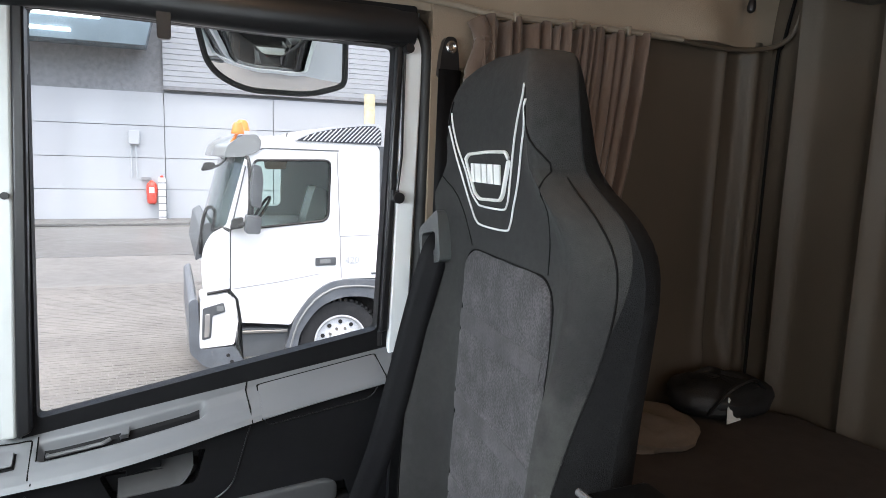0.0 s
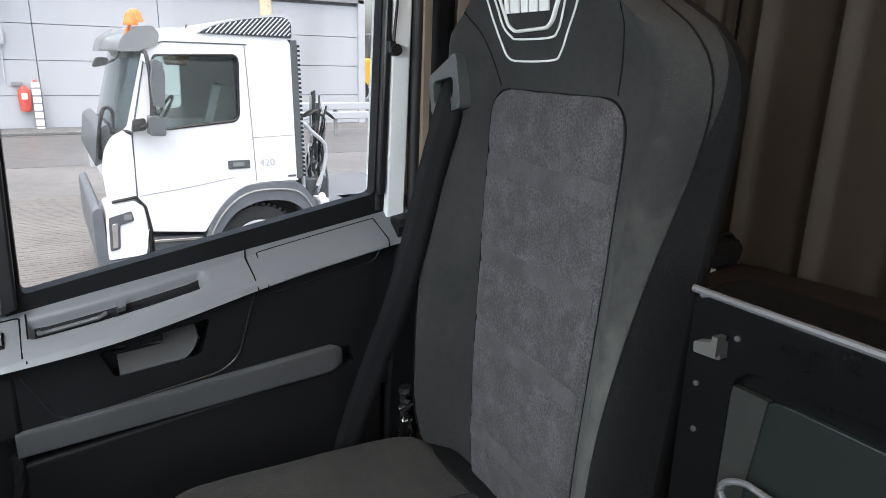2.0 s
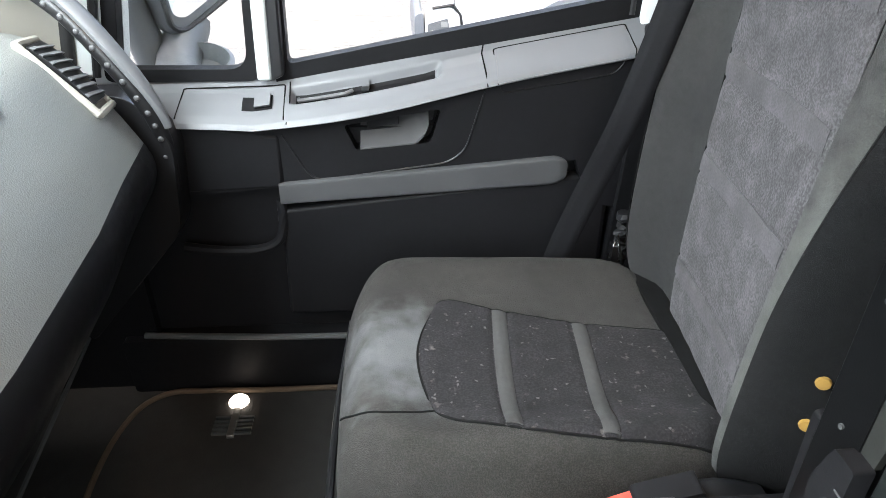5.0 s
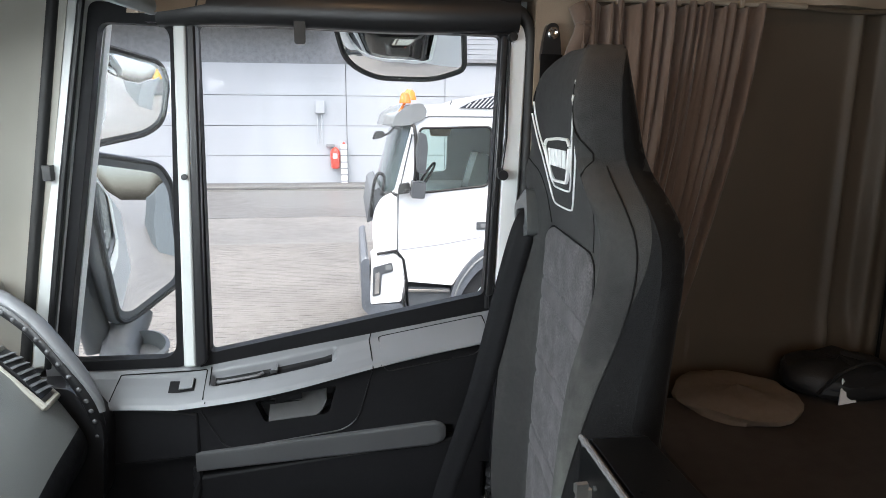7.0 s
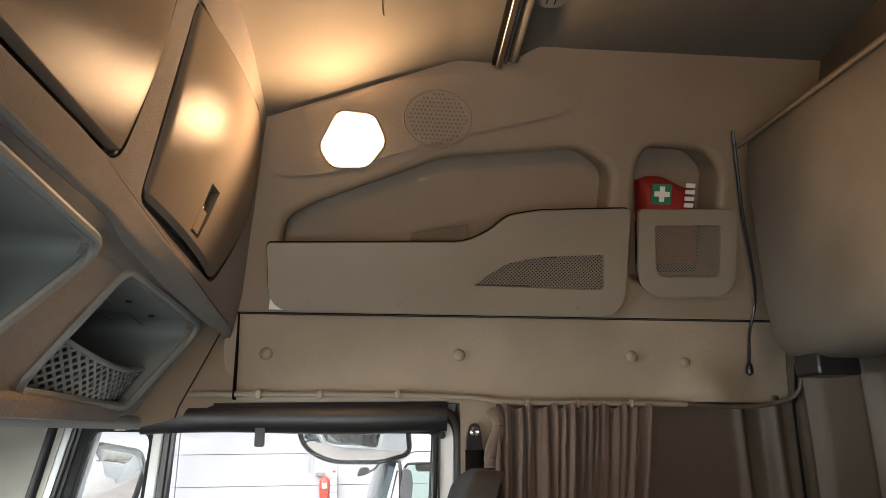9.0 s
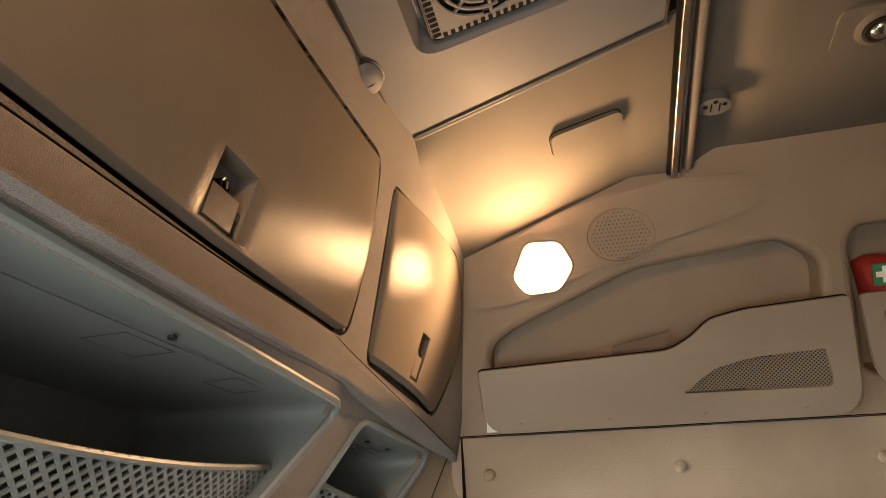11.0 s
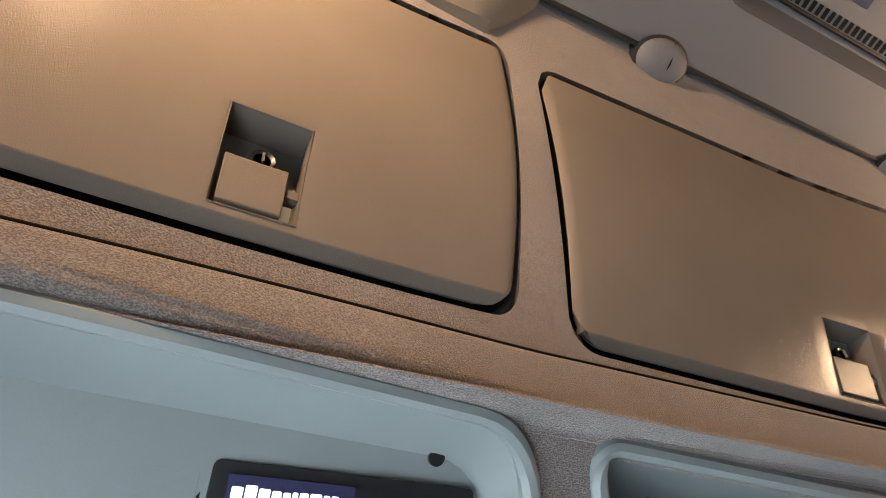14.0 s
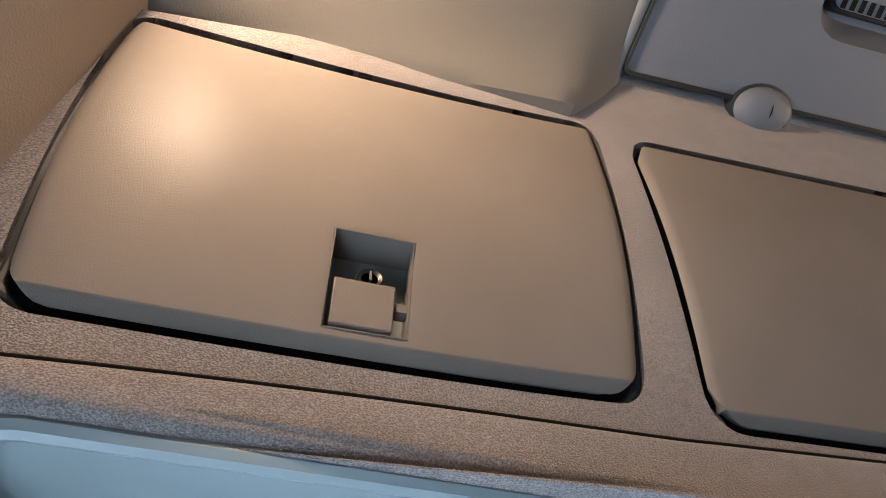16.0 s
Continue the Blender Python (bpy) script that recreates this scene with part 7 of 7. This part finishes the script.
part("steering_wheel", tube([(1.08 + 0.10 * math.cos(a), VY + 0.55 + 0.2 * math.sin(a), 0.55 + 0.16 * math.cos(a)) for a in [i * math.pi / 10 for i in range(20)]], 0.018, 6, True), RUB, trk, "black steering wheel")
part("seat_back", vplate(rr([(1.58, 0.28), (1.85, 0.28), (1.92, 0.80), (1.75, 0.86)], 0.06), 0.55, 1.0), SHINE, trk, "grey driver seat", 0.04)
part("inner_sun_blind", vplate(rr([(1.10, 1.06), (1.34, 1.06), (1.36, 1.18), (1.08, 1.18)], 0.03), 0.3, 0.33), SAND, trk, "sand coloured sun blind")
# door lines
part("door_joint", tube([(x, VY - 0.001, z) for x, z in ((0.735, -0.70), (0.655, -0.33), (0.665, 0.34), (0.86, 1.18))], 0.009, 6), DGREY, trk, "dark door joint")
part("rear_door_joint", tube([(x, VY - 0.001, z) for x, z in ((1.895, 1.28), (1.93, 0.5), (1.96, -0.24))], 0.006, 6), GAP, trk, "rear door joint")
part("gutter", tube([(0.95, VY - 0.002, 1.275), (1.05, VY - 0.002, 1.305), (1.92, VY - 0.002, 1.300)], 0.008, 6), DGREY, trk, "dark roof gutter")
part("door_crease", tube([(0.68, VY - 0.001, -0.32), (1.20, VY - 0.001, -0.26), (1.70, VY - 0.001, -0.18)], 0.004, 6), GAP, trk, "crease in the lower door")
part("rear_joint", tube([(1.945, VY - 0.001, 0.27), (2.45, VY - 0.001, 0.285)], 0.004, 6), GAP, trk, "panel joint")
dh = part("door_handle", vplate(rect(1.64, 1.89, -0.080, 0.018, 0.01), -0.012, 0.02), DGREY, trk, "dark door handle", 0.006)
part("grip", vplate(rect(1.69, 1.82, -0.052, -0.004, 0.01), -0.025, 0.0), SHINE, dh, "grey grip", 0.006)
tx = bpy.data.curves.new("model_number", "FONT")
tx.body, tx.size, tx.extrude = "420", 0.125, 0.003
tob = new("model_number", tx)
tob.data.materials.append(PANL)
tob.parent = trk
tob.location = Vector((2.00, VY - 0.006, -0.065)) - BASE[trk.name]
tob.rotation_euler = (radians(90), 0, 0)
tagged(tob, "silver model number")
part("badge", vplate(rect(2.34, 2.44, -0.215, -0.190), -0.004, 0.0), DGREY, trk)
# headlight, bumper, steps
part("corner_panel", vplate(rr([(0.33, -0.41), (0.62, -0.36), (0.70, -0.44), (0.735, -0.72), (0.69, -0.98), (0.30, -1.00)], [0.04, 0.03, 0.05, 0.03, 0.04, 0.04]), -0.012, 0.5), WHITE, trk, "white corner panel", 0.03, 3)
part("corner_gap", tube([(x, VY - 0.002, z) for x, z in ((0.40, -0.365), (0.64, -0.325), (0.725, -0.44), (0.765, -0.72), (0.73, -1.0))], 0.018, 6), RUB, trk, "dark joint behind the corner panel")
hl = part("headlight", vplate(rr([(0.35, -0.53), (0.58, -0.47), (0.60, -0.58), (0.455, -0.62), (0.435, -0.88), (0.335, -0.90)], 0.02), -0.024, 0.1), DGREY, trk, "dark headlight housing", 0.01)
part("lens", vplate(rr([(0.375, -0.60), (0.43, -0.59), (0.415, -0.86), (0.36, -0.87)], 0.015), -0.032, 0.0), CHROME, hl, "bright lamp lens", 0.005)
part("marker", vplate(rect(0.50, 0.575, -0.565, -0.505, 0.01), -0.032, 0.0), SHINE, hl, "grey marker lamp")
part("bumper", vplate(rr([(0.20, -0.44), (0.30, -0.40), (0.31, -1.01), (0.70, -1.00), (0.80, -1.20), (0.62, -1.28), (0.36, -1.22), (0.20, -1.04)], 0.05), -0.02, 2.5), ARCH, trk, "blue-grey bumper", 0.03, 3)
for x, z in ((0.62, -1.10), (0.66, -1.18)):
    part("bumper_hole", disc((x, VY - 0.022, z), (0, -1, 0), 0.022, 0.006, 16), RUB, trk)
part("front_grille", vplate(rr([(0.28, 0.02), (0.44, 0.10), (0.50, 0.34), (0.44, 0.46), (0.34, 0.40)], 0.03), 0.02, 2.48), DGREY, trk, "dark front grille", 0.02)
part("front_loop", tube(smooth_path([(0.34, VY + 0.02, 0.10), (0.36, VY - 0.02, 0.42), (0.42, VY - 0.02, 0.62), (0.50, VY + 0.0, 0.58), (0.47, VY + 0.02, 0.36)], 6), 0.020, 8), RUB, trk, "black handrail")
part("wiper_arm", tube([(0.44, VY + 0.06, 0.34), (0.58, VY + 0.02, 0.40), (0.66, VY + 0.0, 0.36)], 0.022, 6), RUB, trk, "black wiper arm")
part("step_panel", vplate(rr([(0.78, -0.80), (1.33, -0.84), (1.28, -1.14), (0.80, -1.18)], 0.03), 0.03, 0.6), DGREY, trk, "dark step panel", 0.02)
part("step_tread", vplate([(0.78, -0.825), (1.31, -0.845), (1.31, -0.880), (0.78, -0.860)], -0.01, 0.4), ALU, trk, "bright step tread", 0.008)
part("step_tread", vplate(rect(0.80, 1.24, -1.23, -1.15, 0.01), -0.02, 0.4), ALU, trk, "lower step tread", 0.01)
# wheel arch and wheel
WC = (1.96, -1.04)
AO = smooth_path([(x, z, 0) for x, z in ((1.28, -1.06), (1.34, -0.86), (1.42, -0.66), (1.59, -0.44), (1.79, -0.30), (2.00, -0.262), (2.30, -0.268), (2.47, -0.30), (2.60, -0.44), (2.70, -0.64), (2.78, -0.95))], 4)
AI = smooth_path([(x, z, 0) for x, z in ((2.64, -0.98), (2.58, -0.76), (2.48, -0.60), (2.30, -0.50), (2.05, -0.475), (1.86, -0.51), (1.68, -0.60), (1.54, -0.76), (1.45, -0.92), (1.42, -1.08))], 4)
part("wheel_arch", vplate([(p.x, p.y) for p in AO] + [(p.x, p.y) for p in AI], -0.04, 0.45), ARCH, trk, "blue-grey wheel arch", 0.025, 3)
part("arch_lip", tube([(0.62 * a.x + 0.38 * b.x, VY - 0.045, 0.62 * a.y + 0.38 * b.y) for a, b in zip(AO[::2], AI[::-2])], 0.016, 6), SHINE, trk, "step in the arch")
part("arch_inside", vplate([(p.x, p.y) for p in AI] + [(1.44, -1.3), (2.64, -1.3)], 0.40, 0.5), RUB, trk, "dark arch liner")
wh = part("wheel", lathe((WC[0], VY + 0.36, WC[1]), (0, -1, 0), [(0, 0.40), (0.0, 0.48), (0.05, 0.515), (0.25, 0.515), (0.31, 0.49), (0.33, 0.40), (0.31, 0.31)], 48), TYRE, trk, "dusty black tyre")
part("rim", lathe((WC[0], VY + 0.012, WC[1]), (0, -1, 0), [(-0.1, 0.30), (0.006, 0.330), (0.010, 0.310), (-0.022, 0.285), (-0.018, 0.20), (0.02, 0.14), (0.05, 0.12), (0.08, 0.09), (0.085, 0.02)], 40), PANL, wh, "pale steel rim")
for k in range(10):
    a = 2 * math.pi * k / 10
    part("wheel_nut", disc((WC[0] + 0.165 * math.cos(a), VY + 0.035, WC[1] + 0.165 * math.sin(a)), (0, -1, 0), 0.018, 0.05, 8), ALU, wh)
for k in range(10):
    a = 2 * math.pi * (k + 0.5) / 10
    part("rim_hole", disc((WC[0] + 0.232 * math.cos(a), VY + 0.034, WC[1] + 0.240 * math.sin(a)), (0, -1, 0), 0.026, 0.012, 12), RUB, wh)
for k in range(44):
    a = 2 * math.pi * k / 44
    part("tread_block", disc((WC[0] + 0.512 * math.cos(a), VY + 0.32, WC[1] + 0.512 * math.sin(a)), (0, -1, 0), 0.022, 0.27, 5), RUB, wh)
part("far_wheel", lathe((WC[0], VY + 2.12, WC[1]), (0, 1, 0), [(0, 0.40), (0.0, 0.48), (0.05, 0.515), (0.25, 0.515), (0.33, 0.40)], 32), RUB, trk, "black far tyre")
# roof wing, visor, beacons, mirrors
WING = rr([(1.38, 1.40), (1.56, 1.50), (1.88, 1.585), (2.28, 1.64), (2.42, 1.635), (2.47, 1.56), (2.47, 1.38)], [0.02, 0.08, 0.12, 0.08, 0.04, 0.03, 0.02])
part("roof_wing", vplate(WING, -0.01, 2.51), PANL, trk, "pale roof air deflector", 0.02)
part("wing_grille", vplate([(1.90 + (x - 1.90) * 0.94, 1.405 + (z - 1.40) * 0.86) for x, z in WING], -0.022, -0.008), mat("dark_wing_mesh", (0.035, 0.040, 0.050), 0.5), trk, "dark slatted deflector side")
wing_in = inside_poly([(1.90 + (x - 1.90) * 0.94, 1.405 + (z - 1.40) * 0.86) for x, z in WING])
for k in range(24):
    x = 1.24 + 0.050 * k
    run = [(x + q * 0.012, 1.408 + q * 0.012) for q in range(22) if wing_in(x + q * 0.012, 1.408 + q * 0.012)]
    if len(run) > 2:
        part("wing_rib", tube([(run[0][0], VY - 0.024, run[0][1]), (run[-1][0], VY - 0.024, run[-1][1])], 0.008, 5), PANL, trk)
part("rear_edge", vplate([(2.45, -0.24), (2.53, -0.24), (2.50, 1.37), (2.42, 1.37)], -0.012, 0.2), DGREY, trk, "dark rear edge strip", 0.01)
for k in range(30):
    part("edge_rib", box(2.51, 2.56 - 0.03 * k / 30, VY - 0.01, VY + 0.16, -0.22 + 0.052 * k, -0.194 + 0.052 * k), RUB, trk)
VISOR = rr([(0.60, 1.19), (0.65, 1.33), (0.80, 1.44), (0.96, 1.46), (1.02, 1.38), (0.99, 1.27), (0.82, 1.20)], 0.04)
part("sun_visor", loft([[(x - k, y, z) for x, z in VISOR] for y, k in ((VY - 0.03, 0.0), (VY + 0.3, 0.08), (VY + 1.25, 0.14), (VY + 2.2, 0.08), (VY + 2.53, 0.0))]), SHINE, trk, "glossy grey sun visor")
part("visor_bracket", tube([(0.86, VY + 0.0, 1.20), (0.84, VY - 0.03, 1.12), (0.90, VY - 0.06, 1.06)], 0.022, 6), CHROME, trk, "bright visor bracket")
for x, yy, z, r in ((0.84, 0.34, 1.50, 0.085), (0.76, 0.02, 1.455, 0.070)):
    part("beacon", lathe((x, VY + yy, z), (0, 0, 1), [(0, r), (0.03, r), (0.04, r * 0.9), (0.09, r * 0.8), (0.125, r * 0.5), (0.13, 0.01)], 18), AMBER, trk, "amber beacon")
part("beacon_stay", tube([(0.64, VY + 0.04, 1.28), (0.72, VY + 0.02, 1.40), (0.76, VY + 0.02, 1.47)], 0.018, 6), AMBER, trk, "amber marked stay")
part("roof_aerial", join(box(1.30, 1.42, VY + 0.4, VY + 0.44, 1.43, 1.45), tube([(1.36, VY + 0.42, 1.44), (1.38, VY + 0.42, 1.50)], 0.010, 5)), DGREY, trk, "small dark aerial base")
part("mirror_body", vplate(rr([(0.87, 0.66), (0.97, 0.64), (1.00, 0.96), (0.98, 1.10), (0.90, 1.13), (0.86, 0.90)], 0.03), -0.30, -0.08), DGREY, trk, "dark door mirror", 0.03, 3)
part("lower_mirror", vplate(rr([(0.80, 0.36), (0.96, 0.35), (0.98, 0.54), (0.82, 0.56)], 0.03), -0.30, -0.08), DGREY, trk, "dark wide angle mirror", 0.03, 3)
part("mirror_arm", tube(smooth_path([(0.84, VY + 0.0, 1.20), (0.86, VY - 0.12, 1.16), (0.87, VY - 0.18, 0.9), (0.84, VY - 0.18, 0.50), (0.70, VY - 0.04, 0.42)], 6), 0.022, 8), RUB, trk, "black mirror arm")
part("arm_foot", vplate(rr([(0.66, 0.38), (0.80, 0.40), (0.80, 0.52), (0.68, 0.50)], 0.02), -0.10, 0.02), RUB, trk, "black mirror arm foot", 0.02)
part("front_mirror", tube(smooth_path([(0.64, VY + 0.06, 1.20), (0.58, VY + 0.02, 1.12), (0.50, VY + 0.0, 1.08)], 5), 0.014, 6), RUB, trk, "black front mirror arm")
part("front_mirror_head", vplate(rr([(0.36, 1.03), (0.50, 1.06), (0.51, 1.13), (0.40, 1.13)], 0.03), -0.10, 0.10), RUB, trk, "black front mirror", 0.03, 3)
# frame and fittings behind the cab
part("chassis", box(1.0, 8.5, VY + 0.75, VY + 1.75, -0.95, -0.62), DGREY, trk, "dark chassis frame", 0.02)
random.seed(11)
for k in range(16):
    x = 2.64 + 0.20 * random.random()
    pts = [(x + 0.10 * random.random() + 0.02 * j, VY + 0.25 + 0.3 * random.random(), -0.62 + (0.10 + 0.10 * random.random()) * j * 1.5) for j in range(6)]
    part("air_hose", tube(smooth_path(pts, 4), 0.011 + 0.008 * random.random(), 6), (DGREY, RUB, PANL, DGREY)[k % 4], trk, "hanging air hose")
part("hose_coil", tube([(2.74 + 0.0026 * i + 0.075 * math.cos(i * 0.8) * math.sin(1.2 + i * 0.009), VY + 0.45 + 0.07 * math.sin(i * 0.8), 0.47 + 0.075 * math.cos(i * 0.8) * math.cos(1.2 + i * 0.009) + 0.06 * math.sin(i * 0.025)) for i in range(130)], 0.008, 5), RUB, trk, "black coiled hose")
part("stack_pipe", tube(smooth_path([(2.60, VY + 0.2, -0.6), (2.60, VY + 0.2, 0.30), (2.64, VY + 0.2, 0.38), (2.72, VY + 0.2, 0.30), (2.86, VY + 0.22, 0.18), (2.92, VY + 0.25, 0.08), (2.90, VY + 0.25, -0.15), (2.80, VY + 0.25, -0.40)], 6), 0.026, 8), PANL, trk, "pale bent pipe")
part("valve_block", box(2.66, 2.98, VY + 0.3, VY + 0.7, -0.6, -0.30), DGREY, trk, "dark valve block", 0.03)
part("catwalk", box(2.5, 4.2, VY + 0.2, VY + 2.2, -0.66, -0.60), ALU, trk, "metal catwalk")
part("fluid_tank", box(2.74, 2.86, VY - 0.02, VY + 0.3, -1.0, -0.52), PANL, trk, "pale fluid tank", 0.03)
part("tank_cap", dome((2.80, VY + 0.1, -0.52), (0, 0, 1), 0.05, 0.06, 14, 4), WHITEP, trk, "white tank cap")
part("rear_mudguard", vplate(rr([(2.86, -0.95), (3.2, -0.68), (3.6, -0.66), (3.6, -0.60), (3.15, -0.60), (2.82, -0.85)], 0.02), 0.0, 0.5), DGREY, trk, "dark rear guard", 0.01)

# ---- own mirrors outside the door ----
def mirror_unit(name, loop, centre, tilt, label, depth=0.09, bulge=0.010):
    t = thing(name, centre, label, "truck mirror")
    m = pose(*centre) @ tilt
    shell = [[m @ Vector((p[0] * k, p[1] * k, d)) for p in loop] for k, d in ((1.03, 0.004), (1.05, -0.01), (1.02, -depth * 0.6), (0.8, -depth), (0.3, -depth * 1.1))]
    part("housing", loft(shell), DGREY, t, "dark grey mirror housing")
    part("mirror_rim", tube([m @ Vector((p[0], p[1], 0.004)) for p in loop], 0.006, 6, True), RUB, t, "black rim")
    bm = bmesh.new()
    c = bm.verts.new(m @ Vector((0, 0, 0.002 + bulge)))
    rings = []
    for k in (0.33, 0.66, 0.98):
        rings.append([bm.verts.new(m @ Vector((p[0] * k, p[1] * k, 0.002 + bulge - bulge * k * k))) for p in loop])
    for i in range(len(loop)):
        j = (i + 1) % len(loop)
        bm.faces.new((c, rings[0][i], rings[0][j]))
        for a, b in zip(rings, rings[1:]):
            bm.faces.new((a[i], b[i], b[j], a[j]))
    part("mirror_glass", bm, MIRROR, t, "curved mirror glass", smooth=80)
    return t


def facing(n, up=(0, 0, 1)):
    n = Vector(n).normalized()
    u = Vector(up).cross(n).normalized()
    v = n.cross(u)
    return Matrix((u, v, n)).transposed().to_4x4()


big = rr([(-0.124, 0.190), (-0.100, 0.205), (0.085, 0.170), (0.118, 0.12), (0.126, -0.10), (0.112, -0.145), (-0.045, -0.205), (-0.078, -0.195)], 0.025)[::-1]
mirror_unit("main_mirror", big, (-0.412, 1.375, 1.03), facing((0.83, -0.555, 0.02)), "large convex wing mirror in a dark housing")
small = rr([(-0.115, 0.095), (-0.06, 0.11), (0.095, 0.085), (0.120, 0.04), (0.102, -0.06), (0.05, -0.09), (-0.120, -0.115)], 0.03)[::-1]
mirror_unit("wide_mirror", small, (-0.405, 1.375, 1.365), facing((0.83, -0.53, -0.10)), "small wide-angle wing mirror above the main one", 0.08)
arm = thing("mirror_bracket", (-0.50, 1.40, 0.72), "dark grey mirror bracket with round base", "mirror bracket")
part("post", tube(smooth_path([(-0.50, 1.32, 0.76), (-0.545, 1.33, 1.0), (-0.535, 1.34, 1.3), (-0.49, 1.30, 1.60)], 6), 0.035, 10), DGREY, arm, "dark grey post")
part("foot", tube(smooth_path([(-0.42, 1.22, 0.74), (-0.45, 1.30, 0.76), (-0.44, 1.40, 0.83)], 6), 0.045, 10), DGREY, arm, "dark grey foot")
part("cup", lathe((-0.40, 1.30, 0.735), (0.2, -0.3, 1), [(0, 0.055), (0.05, 0.060), (0.055, 0.050), (0.02, 0.042), (0.015, 0.01)], 24), DGREY, arm, "round base cup")
kerb = rr([(-0.165, 0.120), (-0.132, -0.040), (-0.060, -0.085), (0.09, -0.088), (0.165, -0.060), (0.150, 0.120)], [0.03, 0.05, 0.05, 0.06, 0.02, 0.02])
kb = mirror_unit("kerb_mirror", kerb, (0.235, 1.36, 1.490), facing((-0.05, -0.87, -0.50)), "wide kerb mirror hanging above the door window", 0.06, 0.040)
part("arm", tube([(0.235, 1.21, 1.62), (0.235, 1.32, 1.60), (0.235, 1.38, 1.53)], 0.022, 8), DGREY, kb, "dark arm")

# ---- paving blocks of the yard nearest the window ----
random.seed(7)
bm0 = plate(rr(rect(-0.098, 0.098, -0.048, 0.048), 0.008, 1), Matrix(), 0.0, 0.012)
bme = bpy.data.meshes.new("paving_block")
bm0.to_mesh(bme)
bm0.free()
bme.materials.append(BLOCK)
ground = bpy.data.objects["ground"]
far_bm = bmesh.new()
n = 0
for j in range(100):
    y = 4.2 + 0.105 * j
    for i in range(46):
        x = -4.6 + 0.205 * i + (0.1025 if j % 2 else 0) + 0.02 * math.sin(j)
        near = 4.2 <= y < 6.6 and -1.8 < x < 0.9
        edge = -4.6 + 0.10 * j * 0.35
        if x > edge + 6.4 and y > 8:
            continue
        if near and n < 300:
            ob = bpy.data.objects.new("paving_block", bme)
            scene.collection.objects.link(ob)
            ob.parent = ground
            ob.location = (x, y, GZ - 0.0085 + 0.003 * random.random())
            ob.rotation_euler = (random.uniform(-0.006, 0.006), random.uniform(-0.006, 0.006), 0)
            n += 1
        else:
            z = GZ - 0.0085 + 0.003 * random.random()
            vs = [far_bm.verts.new((x + a * 0.098, y + b * 0.048, z + c)) for c in (0.0, 0.012) for a, b in ((-1, -1), (1, -1), (1, 1), (-1, 1))]
            far_bm.faces.new(vs[4:])
            for k in range(4):
                far_bm.faces.new((vs[k], vs[(k + 1) % 4], vs[4 + (k + 1) % 4], vs[4 + k]))
tagged(part("paving_rest", far_bm, BLOCK, ground, "rows of worn paving blocks", smooth=0), kind="stuff")
